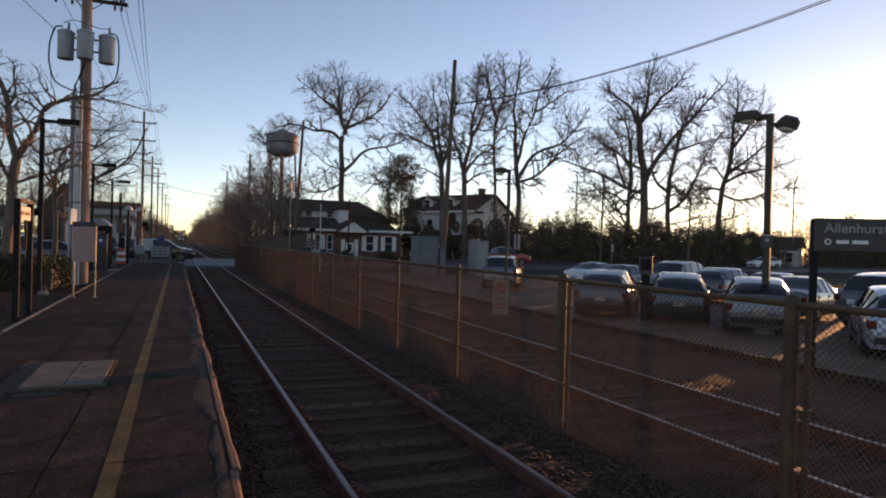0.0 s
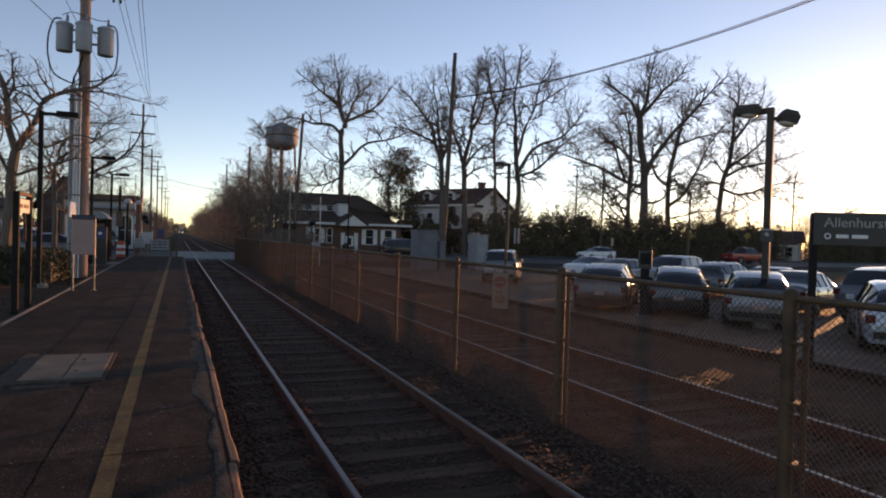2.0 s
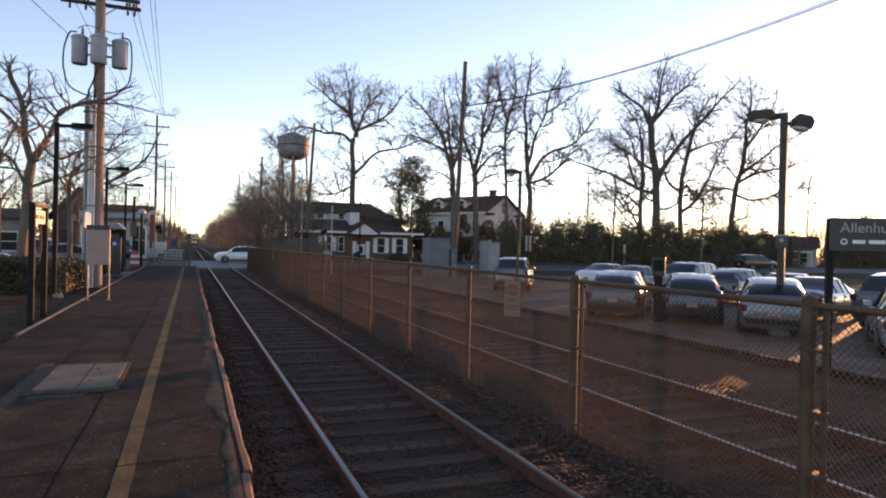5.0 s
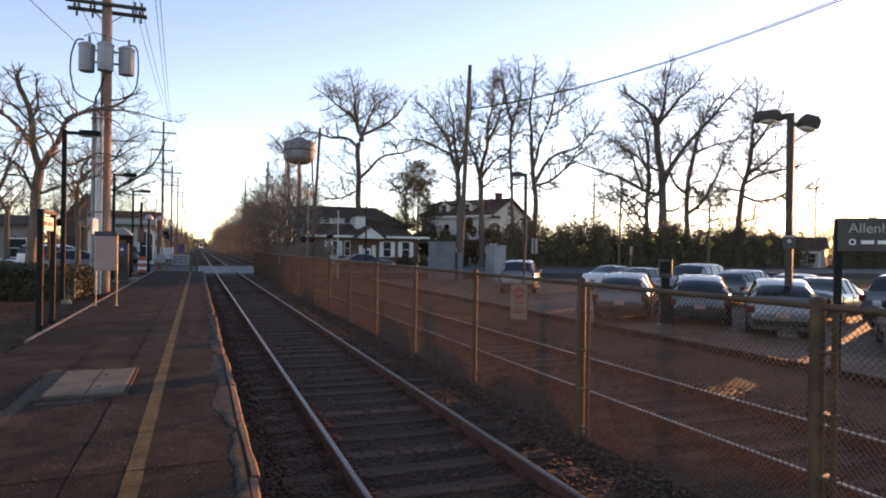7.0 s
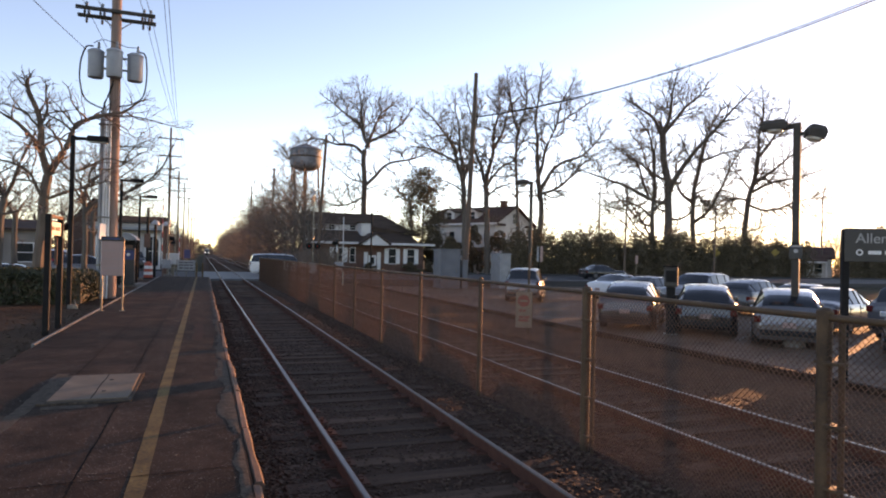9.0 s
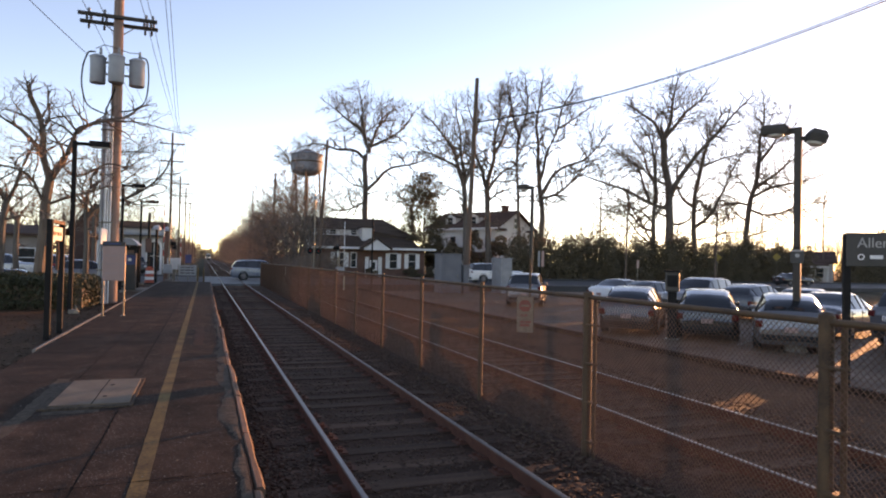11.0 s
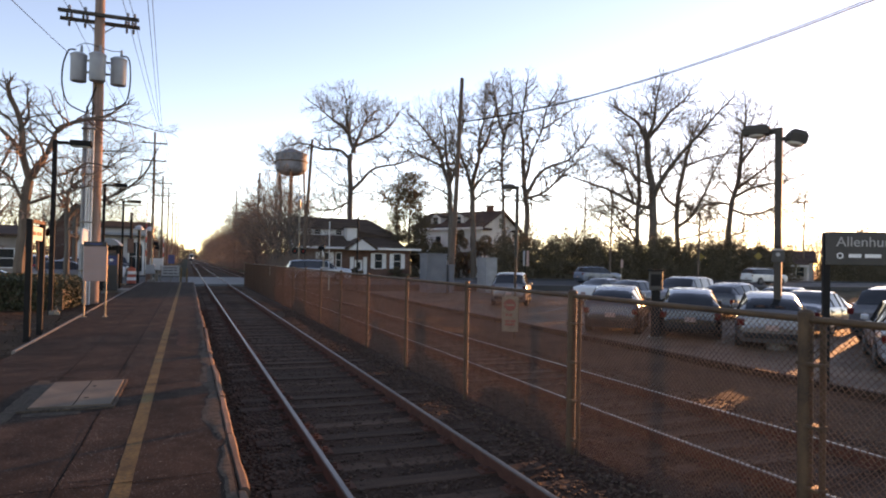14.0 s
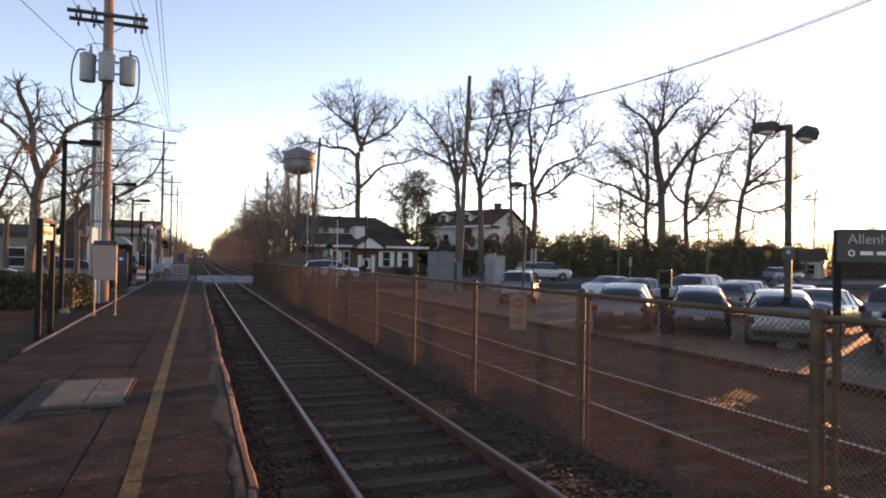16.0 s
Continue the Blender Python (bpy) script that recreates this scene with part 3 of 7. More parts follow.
    part("far_sleepers", farties, TIE, sleepers)["kind"] = "stuff"
    # crossing panels
    crossing = thing("level_crossing", "pale concrete panels of the level crossing", "level crossing", kind="structure")
    for k in range(6):
        y = 48.25 + k * 2.95
        for x0, x1, n in ((0.03, 1.14, 1), (1.29, 2.64, 1), (2.80, 4.79, 1), (4.95, 6.30, 1), (6.46, 7.5, 1)):
            part("crossing_panel", Shape().box(x0, x1, 0, 2.92, -0.3, -0.008, bevel=0.015), PANEL, crossing, m=pose(0, y, 0))


railway()


# ---- fence between the two tracks ----
FENCE_X, POST_GAP, FENCE_TOP, FENCE_FOOT = 3.79, 2.784, 1.53, -0.13


def fence():
    f = thing("chain_link_fence", "rusty brown chain link fence with pipe rails", "fence")
    first = 5.87 - 4 * POST_GAP
    posts = [first + i * POST_GAP for i in range(20)] + [48.0]
    end = posts[-1]
    cap = lambda r: [(r * 1.06, -0.03), (r * 1.06, 0.012), (r * 0.7, 0.03), (0.001, 0.036)]
    for i, y in enumerate(posts):
        stout = i in (3, 4, 20)
        r = 0.048 if stout else 0.033
        p = part("fence_post", Shape().tube([(FENCE_X, y, FENCE_FOOT - 0.3), (FENCE_X, y, FENCE_TOP)], r, 12, False), RUST_POST, f, smooth=True)
        part("post_cap", Shape().lathe(cap(r), (FENCE_X, y, FENCE_TOP), 12), RUST_POST, p, smooth=True)
        if stout:
            q = part("fence_post", Shape().tube([(FENCE_X + 0.02, y - 0.11, FENCE_FOOT - 0.3), (FENCE_X + 0.02, y - 0.11, FENCE_TOP - 0.03)], 0.02, 10), RUST_POST, f, smooth=True)
            for z in (0.0, 0.4, 0.8, 1.2):
                part("clamp", Shape().box(FENCE_X - 0.045, FENCE_X + 0.05, y - 0.135, y + 0.045, z, z + 0.022, bevel=0.006), RUST_POST, q)
    part("top_rail", Shape().tube([(FENCE_X, posts[0], FENCE_TOP - 0.03), (FENCE_X, end, FENCE_TOP - 0.03)], 0.024, 10), RUST_POST, f, smooth=True)
    # diagonal mesh wires, panel by panel
    z0, z1, gap = FENCE_FOOT + 0.03, FENCE_TOP - 0.05, 0.047
    for i in range(len(posts) - 1):
        a, b = posts[i] + 0.03, posts[i + 1] - 0.03
        s, hgt = Shape(), z1 - z0
        r = 0.0029
        for lean in (1, -1):
            u = a - hgt
            while u < b + hgt:
                # line y = u + lean * (z - z0), clipped to the panel
                za, zb = z0, z1
                ya, yb = u, u + lean * hgt
                pts = []
                lo, hi = (a, b)
                t0, t1 = 0.0, 1.0
                d = yb - ya
                ta, tb = sorted(((lo - ya) / d, (hi - ya) / d))
                t0, t1 = max(t0, ta), min(t1, tb)
                if t1 - t0 > 0.01:
                    off = 0.003 * lean
                    s.tube([(FENCE_X - 0.02 + off, ya + d * t0, za + hgt * t0), (FENCE_X - 0.02 + off, ya + d * t1, za + hgt * t1)], r, 3, False)
                u += gap
        part("mesh_panel", s, RUST_WIRE, f, "rusty chain link mesh")


fence()


# fallen leaves and twigs on the soil and along the fence foot
def leaf_litter():
    rng = np.random.default_rng(61)
    vs, fs = [], []
    def strew(n, x0, x1, y0, y1, z, size):
        for _ in range(n):
            x, y = rng.uniform(x0, x1), y0 + (y1 - y0) * rng.uniform() ** 1.5
            a, s, t = rng.uniform(0, 6.28), size * rng.uniform(0.5, 1.4), rng.uniform(-0.4, 0.4)
            c, d = math.cos(a) * s, math.sin(a) * s
            k = len(vs)
            vs.extend([(x - c, y - d, z), (x + d * 0.5, y - c * 0.5, z + s * 0.3), (x + c, y + d, z + s * t), (x - d * 0.5, y + c * 0.5, z + 0.004)])
            fs.append((k, k + 1, k + 2, k + 3))
    strew(9000, -9.0, -2.75, 8, 30, 0.125, 0.035)
    strew(2600, 3.2, 4.4, 2, 30, -0.13, 0.028)
    strew(1500, 0.45, 1.1, 2, 25, -0.14, 0.02)
    tagged(new("leaf_litter", mesh_of("leaf_litter", vs, fs, LITTER)), "dry brown fallen leaves strewn over soil and ballast", "leaf litter", kind="stuff")


leaf_litter()


# ---- trees ----
def bare_tree(name, label, seed, trunk, r0, limbs, m=None, lean=0.0, levels=5, kids=(6, 5, 5, 4), ratio=0.58, thin=0.016, gnarl=0.17, up=0.035, bark=None, twigs=None, wide=(28, 60), stout=0.72, calm=1.0):
    """A bare tree: trunk length and radius, then limbs as (height along the trunk 0..1, degrees from upright in the local xz plane, length)."""
    rng = random.Random(seed)
    wood, fine = Shape(), Shape()

    def stem(p, d, length, r0, r1, n, wob, lift):
        pts, rad, q = [p.copy()], [r0], p.copy()
        for i in range(n):
            d = (d + Vector((rng.gauss(0, wob), rng.gauss(0, wob), rng.gauss(0, wob * 0.7) + lift))).normalized()
            q = q + d * (length / n)
            pts.append(q.copy())
            rad.append(r0 + (r1 - r0) * (i + 1) / n)
        return pts, rad

    def along(pts, rad, u):
        f = u * (len(pts) - 1)
        i = min(int(f), len(pts) - 2)
        return pts[i].lerp(pts[i + 1], f - i), rad[i] + (rad[i + 1] - rad[i]) * (f - i), (pts[i + 1] - pts[i]).normalized()

    def grow(p, d, length, r, level):
        n = 8 if level == 1 else 6 if level == 2 else 4 if level < 5 else 3
        end = max(thin * 0.5, r * (0.32 if level < 3 else 0.45))
        pts, rad = stem(p, d, length, r, end, n, gnarl * (calm if level == 1 else 1.0 if level < 3 else 1.4), up * (1.0 if level < 3 else 0.6))
        if level < 3:
            wood.tube(pts, rad, 7 if level == 1 else 5, False)
        else:
            fine.tube(pts, [max(v, thin) for v in rad[:-1]] + [thin * 0.6], 3, False)
        if level >= levels:
            return
        k = kids[level - 1]
        for j in range(k):
            u = min(1.0, 0.22 + 0.80 * (j + rng.uniform(0.2, 0.9)) / k)
            at, rr, dd = along(pts, rad, u)
            side = dd.cross(Vector((rng.gauss(0, 1), rng.gauss(0, 1), rng.gauss(0, 1)))).normalized()
            ang = radians(rng.uniform(*wide))
            grow(at, (dd * math.cos(ang) + side * math.sin(ang)).normalized(), length * ratio * rng.uniform(0.75, 1.25) * (1.2 - 0.45 * u), max(rr * 0.72, 0.008), level + 1)

    tp, tr = stem(Vector((0, 0, -0.4)), Vector((lean, 0, 1)).normalized(), trunk + 0.4, r0, r0 * 0.62, 8, 0.03, 0.02)
    tr[0] *= 1.35
    wood.tube(tp, tr, 10, False)
    for u, tilt, length in limbs:
        at, rr, dd = along(tp, tr, min(u, 1.0))
        w = radians(tilt)
        d = Vector((math.sin(w), rng.uniform(-0.45, 0.45), math.cos(w))).normalized()
        grow(at, d, length, rr * (stout if abs(tilt) < 45 else stout * 0.68), 1)
    t = thing(name, label, "tree", m)
    part("trunk", wood, bark or BARK, t, smooth=True)
    part("crown", fine, twigs or TWIG, t, "fine bare twigs")
    return t


def smooth_line(pts, step):
    """Points every step along a smooth curve through flat waypoints."""
    p = [np.array(v, float) for v in pts]
    p = [p[0] * 2 - p[1]] + p + [p[-1] * 2 - p[-2]]
    out = []
    for i in range(1, len(p) - 2):
        n = max(1, round(float(np.linalg.norm(p[i + 1] - p[i])) / step))
        for j in range(n):
            u = j / n
            out.append(tuple(0.5 * (2 * p[i] + (p[i + 1] - p[i - 1]) * u + (2 * p[i - 1] - 5 * p[i] + 4 * p[i + 1] - p[i + 2]) * u * u + (3 * p[i] - p[i - 1] - 3 * p[i + 1] + p[i + 2]) * u ** 3)))
    return out + [tuple(p[-2])]


def grown_tree(name, label, seed, stems, crown, m=None, size=1.0, wob=0.18, rise=0.045, away=0.035, flat=1.0, thin=0.0125, bark=None, twigs=None, every=(0.46, 0.36, 0.31, 0.25), reach=((2.0, 5.2), (1.1, 3.0), (0.6, 1.5), (0.35, 0.85)), slack=1.08, room=(14, 10, 8, 6)):
    """A bare tree: stems are (radius at foot, radius at end, (x, z) waypoints of trunk and limbs), crown is a set of
    ellipses (x, z, half width, half height). From the stems boughs fork off, from these branches, and so on down to
    twigs; each sweeps outwards and upwards and ends where it leaves the crown."""
    rng = random.Random(seed)
    step = 0.42 * size
    wood, fine = Shape(), Shape()
    lobes = [(x, z, rx * slack, min(rx, 1.4 * rz) * slack, rz * slack) for x, z, rx, rz in crown]
    crest = max(z + rz * 0.9 for x, z, rx, rz in crown)
    heart = Vector((stems[0][2][-1][0], 0.0, stems[0][2][-1][1] - 2.0 * size))

    def inside(p):
        return any(((p.x - x) / rx) ** 2 + (p.y / ry) ** 2 * 0.6 + ((p.z - z) / rz) ** 2 < 1.0 for x, z, rx, ry, rz in lobes)

    crowd = {}

    def cell(p):
        return int(p.x / size // 0.7), int(p.y / size // 0.7), int(p.z / size // 0.7)

    def fork(d, lo, hi):
        """A heading that leaves d by lo to hi degrees, rather outwards than inwards."""
        side = d.cross(Vector((rng.gauss(0, 1), rng.gauss(0, 1), rng.gauss(0, 1)))).normalized()
        w = radians(rng.uniform(lo, hi))
        return (d * math.cos(w) + side * math.sin(w)).normalized()

    def bough(p, d, length, r, level):
        n = max(2, round(length / (step if level < 3 else step * 0.8)))
        ends = (0.34, 0.42, 0.5, 0.5)[level - 1]
        pts, rad, q, lean = [p.copy()], [r], p.copy(), Vector((0, 0, 0))
        for i in range(n):
            out = (q - heart).normalized()
            lean = lean * 0.45 + Vector((rng.gauss(0, wob), rng.gauss(0, wob), rng.gauss(0, wob) * flat))
            d = (d + lean + out * away + Vector((0, 0, rise))).normalized()
            d.z *= flat if level > 1 else 1.0
            d.normalize()
            q = q + d * (length / n)
            if i and (level > 1 or i > 3 or q.z > crest) and not inside(q):
                break
            pts.append(q.copy())
            crowd[cell(q)] = crowd.get(cell(q), 0) + 1
            rad.append(max(thin * 0.5, r * (1 + (ends - 1) * (i + 1) / n)))
        (wood if r > 0.045 else fine).tube(pts, rad, 5 if r > 0.045 else 4 if r > 0.025 else 3, False)
        if level < 4:
            spread(pts, rad, every[level] * size, level + 1, 0.18)

    def spread(pts, rad, gap, level, start):
        total = sum((pts[i + 1] - pts[i]).length for i in range(len(pts) - 1))
        if total < 0.05:
            return
        at = total * start + gap * rng.random()
        while at <= total:
            f, i = at, 0
            while i < len(pts) - 2 and f > (pts[i + 1] - pts[i]).length:
                f -= (pts[i + 1] - pts[i]).length
                i += 1
            seg = (pts[i + 1] - pts[i])
            u = min(1.0, f / max(seg.length, 1e-4))
            p, r = pts[i].lerp(pts[i + 1], u), rad[i] + (rad[i + 1] - rad[i]) * u
            top = (0.11, 0.058, 0.032, 0.0165)[level - 1] * size ** 0.7
            length = rng.uniform(*reach[level - 1]) * size * (1.3 - 0.85 * at / total)
            if crowd.get(cell(p), 0) < room[level - 1] and (level > 1 or inside(p) or rng.random() < 0.6):
                bough(p, fork(seg.normalized(), *((40, 80) if level == 1 else (30, 68))), length, max(thin, min(r * 0.72, top * rng.uniform(0.6, 1.1))), level)
            at += gap * rng.uniform(0.55, 1.45)
        # the end forks on
        d = (pts[-1] - pts[-2]).normalized()
        for _ in range(2 if level < 3 else 1):
            bough(pts[-1], fork(d, 8, 32), rng.uniform(*reach[level - 1]) * size * (0.3 if level == 1 else 0.8), max(thin, rad[-1] * 0.85), level)

    grown = []
    for k, (r0, r1, way) in enumerate(stems):
        line = ([(way[0][0], -0.4)] if k == 0 else []) + list(way)
        depth = 0.0
        if k:
            near = min(grown, key=lambda v: (v.x - line[0][0]) ** 2 + (v.z - line[0][1]) ** 2)
            line[0], depth = (near.x, near.z), near.y
        line = smooth_line(line, 0.5 * size)
        side, bend, gone, pts, rad = (rng.uniform(-0.42, 0.42) if k else 0.0), rng.uniform(0, 6.28), 0.0, [], []
        total = sum(math.dist(line[i], line[i + 1]) for i in range(len(line) - 1))
        for i, (x, z) in enumerate(line):
            gone += math.dist(line[i - 1], line[i]) if i else 0.0
            w = size * (0.03 if k == 0 else 0.13) * math.sin(gone / size * 1.1 + bend) * min(1.0, gone / size * 0.5)
            pts.append(Vector((x + w, depth + side * gone + w, z + w * 0.5)))
            rad.append((r0 + (r1 - r0) * (gone / total) ** 0.8) * (1.35 if k == 0 and i == 0 else 1.0))
        wood.tube(pts, rad, 10 if r0 > 0.2 else 7, False)
        grown += pts
        spread(pts, rad, every[0] * size, 1, 0.12 if k else 0.55)
    t = thing(name, label, "tree", m)
    part("trunk", wood, bark or BARK, t, smooth=True)
    part("crown", fine, twigs or TWIG, t, "fine bare twigs")
    return t


def leaf_cloud(rng, blobs, count, size, flat=0.6):
    """Many small leaf-shaped blades filling a set of ellipsoids (centre, radii)."""
    vs, fs = [], []
    vol = [b[1][0] * b[1][1] * b[1][2] for b in blobs]
    tot = sum(vol)
    for (c, r), v in zip(blobs, vol):
        n = max(12, int(count * v / tot))
        d = rng.normal(size=(n, 3))
        d /= np.linalg.norm(d, axis=1)[:, None]
        rad = rng.uniform(0.55, 1.08, n) ** 0.6
        p = np.array(c) + d * rad[:, None] * np.array(r)
        a = rng.normal(size=(n, 3))
        a /= np.linalg.norm(a, axis=1)[:, None]
        b = np.cross(a, rng.normal(size=(n, 3)))
        b /= np.linalg.norm(b, axis=1)[:, None]
        s = size * rng.uniform(0.5, 1.4, n)[:, None]
        q = np.stack([p - a * s, p + b * s * 0.45, p + a * s, p - b * s * 0.45], 1).reshape(-1, 3)
        k = len(vs)
        vs.extend(map(tuple, q))
        fs.extend((k + 4 * i, k + 4 * i + 1, k + 4 * i + 2, k + 4 * i + 3) for i in range(n))
    return vs, fs


# ---- cars ----
def car_mesh(kind):
    """Body shell as rings of points along x (front at +x). Returns shapes for paint and glass and the main sizes."""
    if kind == "sedan":
        L, W, H, clear = 4.75, 0.91, 1.45, 0.20
        # x, belt or hood height, roof height, half width, roof half width, glass ahead of this ring
        st = [(2.37, 0.60, 0.66, 0.66, 0.5), (2.31, 0.70, 0.76, 0.80, 0.62), (1.98, 0.80, 0.88, 0.88, 0.7), (0.95, 0.88, 0.96, 0.91, 0.72), (0.15, 0.92, 1.40, 0.91, 0.58),
              (-0.35, 0.93, 1.45, 0.91, 0.60), (-0.95, 0.94, 1.43, 0.91, 0.59), (-1.75, 0.96, 1.06, 0.90, 0.66), (-2.15, 0.95, 1.03, 0.86, 0.64), (-2.33, 0.88, 0.93, 0.78, 0.6), (-2.38, 0.60, 0.64, 0.72, 0.5)]
        cab = (3, 7)
    elif kind == "suv":
        L, W, H, clear = 4.75, 0.94, 1.72, 0.24
        st = [(2.38, 0.78, 0.84, 0.70, 0.52), (2.33, 0.93, 1.0, 0.83, 0.66), (2.02, 1.0, 1.09, 0.91, 0.74), (1.15, 1.05, 1.15, 0.94, 0.76), (0.45, 1.05, 1.64, 0.94, 0.66),
              (-0.20, 1.06, 1.72, 0.94, 0.68), (-1.15, 1.08, 1.71, 0.94, 0.67), (-1.90, 1.10, 1.63, 0.93, 0.64), (-2.24, 1.10, 1.18, 0.90, 0.66), (-2.34, 0.95, 1.0, 0.84, 0.6), (-2.38, 0.62, 0.66, 0.76, 0.5)]
        cab = (3, 8)
    elif kind == "long_suv":
        L, W, H, clear = 5.5, 0.97, 1.86, 0.26
        st = [(2.75, 0.82, 0.88, 0.72, 0.54), (2.70, 0.98, 1.05, 0.86, 0.68), (2.38, 1.07, 1.16, 0.94, 0.76), (1.42, 1.12, 1.22, 0.97, 0.78), (0.72, 1.12, 1.76, 0.97, 0.70),
              (0.05, 1.13, 1.85, 0.97, 0.72), (-1.35, 1.15, 1.86, 0.97, 0.71), (-2.40, 1.17, 1.78, 0.96, 0.69), (-2.66, 1.16, 1.26, 0.93, 0.70), (-2.72, 1.0, 1.06, 0.88, 0.64), (-2.75, 0.64, 0.68, 0.80, 0.5)]
        cab = (3, 8)
    elif kind == "hatchback":
        L, W, H, clear = 4.35, 0.90, 1.52, 0.20
        st = [(2.17, 0.56, 0.62, 0.66, 0.5), (2.08, 0.70, 0.78, 0.80, 0.6), (1.80, 0.82, 0.90, 0.87, 0.7), (1.05, 0.93, 1.01, 0.90, 0.72), (0.25, 0.96, 1.47, 0.90, 0.60),
              (-0.25, 0.97, 1.52, 0.90, 0.62), (-0.95, 0.99, 1.50, 0.90, 0.60), (-1.60, 1.01, 1.38, 0.89, 0.56), (-2.02, 1.02, 1.10, 0.86, 0.62), (-2.12, 0.86, 0.92, 0.80, 0.6), (-2.17, 0.58, 0.62, 0.72, 0.5)]
        cab = (3, 8)
    elif kind == "van":
        L, W, H, clear = 5.0, 0.97, 1.78, 0.22
        st = [(2.50, 0.66, 0.72, 0.72, 0.5), (2.43, 0.84, 0.92, 0.86, 0.64), (2.12, 0.95, 1.04, 0.94, 0.72), (1.45, 1.02, 1.11, 0.97, 0.74), (0.45, 1.06, 1.70, 0.97, 0.70),
              (-0.30, 1.07, 1.78, 0.97, 0.72), (-1.40, 1.08, 1.77, 0.97, 0.72), (-2.15, 1.09, 1.70, 0.96, 0.70), (-2.38, 1.09, 1.17, 0.94, 0.72), (-2.47, 0.95, 1.0, 0.88, 0.6), (-2.50, 0.62, 0.66, 0.80, 0.5)]
        cab = (3, 8)
    else:  # pickup
        L, W, H, clear = 5.7, 0.98, 1.88, 0.30
        st = [(2.85, 0.70, 0.78, 0.78, 0.5), (2.76, 0.98, 1.06, 0.90, 0.6), (2.45, 1.08, 1.17, 0.96, 0.75), (1.35, 1.14, 1.23, 0.98, 0.78), (0.70, 1.16, 1.82, 0.98, 0.68),
              (0.05, 1.17, 1.88, 0.98, 0.70), (-0.70, 1.17, 1.85, 0.98, 0.68), (-0.95, 1.17, 1.20, 0.98, 0.9), (-2.70, 1.17, 1.20, 0.97, 0.9), (-2.80, 1.12, 1.15, 0.94, 0.9), (-2.85, 0.70, 0.74, 0.86, 0.6)]
        cab = (3, 7)
    # ease the profile between the stations without overshoot
    sub_n, fine_st = 4, []
    cols = list(zip(*st))
    def slope(v, i):
        if i in (0, len(v) - 1):
            return 0.0 if i else (v[1] - v[0]) / (cols[0][1] - cols[0][0])
        a, b = (v[i] - v[i - 1]) / (cols[0][i] - cols[0][i - 1]), (v[i + 1] - v[i]) / (cols[0][i + 1] - cols[0][i])
        return 0.0 if a * b <= 0 else 2 * a * b / (a + b)
    for i in range(len(st) - 1):
        h = cols[0][i + 1] - cols[0][i]
        for j in range(sub_n):
            u = j / sub_n
            row = [cols[0][i] + h * u]
            for v in cols[1:]:
                row.append((2 * u ** 3 - 3 * u * u + 1) * v[i] + (u ** 3 - 2 * u * u + u) * h * slope(v, i) + (3 * u * u - 2 * u ** 3) * v[i + 1] + (u ** 3 - u * u) * h * slope(v, i + 1))
            fine_st.append(row)
    fine_st.append(list(st[-1]))
    rings = []
    for x, belt, roof, w, rw in fine_st:
        lo = clear + (0.14 if abs(x) > L / 2 - 0.12 else 0.0)
        half = [(0, lo), (w * 0.86, lo), (w * 0.97, lo + 0.13), (w, (lo + belt) * 0.52), (w * 0.985, belt - 0.06), (w * 0.94, belt), (rw + 0.03, roof - 0.07 if roof - belt > 0.3 else roof - 0.03), (rw * 0.86, roof - 0.015), (0, roof)]
        rings.append([(x, y, z) for y, z in half] + [(x, -y, z) for y, z in reversed(half[1:-1])])
    n = len(rings[0])
    body, panes = Shape(), {"windscreen": [], "rear_window": [], "side_window": [], "side_window_": []}
    verts = [p for r in rings for p in r]
    fb = []
    for i in range(len(rings) - 1):
        for j in range(n):
            j2 = (j + 1) % n
            quad = (i * n + j, i * n + j2, (i + 1) * n + j2, (i + 1) * n + j)
            side = j in (5, n - 6)
            top = j in (6, 7, n - 8, n - 7)
            bay = i // sub_n
            front, rear = bay == cab[0], bay == cab[1] - 1
            is_glass = (side and cab[0] <= bay < cab[1]) or ((top) and (front or rear))
            where = fb if not is_glass else panes["side_window" if j == 5 else "side_window_"] if side else panes["windscreen" if front else "rear_window"]
            where.append(quad)
    fb.append(tuple(range(n)))
    fb.append(tuple((len(rings) - 1) * n + j for j in reversed(range(n))))
    body.add(verts, fb)
    panes = {k: Shape().add(verts, v) for k, v in panes.items()}
    pillars = []
    for i in range(cab[0] + 1, cab[1]):
        for s in (5, n - 6):
            a, b = Vector(rings[i * sub_n][s]), Vector(rings[i * sub_n][(s + 1) % n])
            pillars.append(Shape().tube([a, b], 0.022, 4))
    return body, panes, pillars, st, L, W, H, clear


CAR_DATA = {}


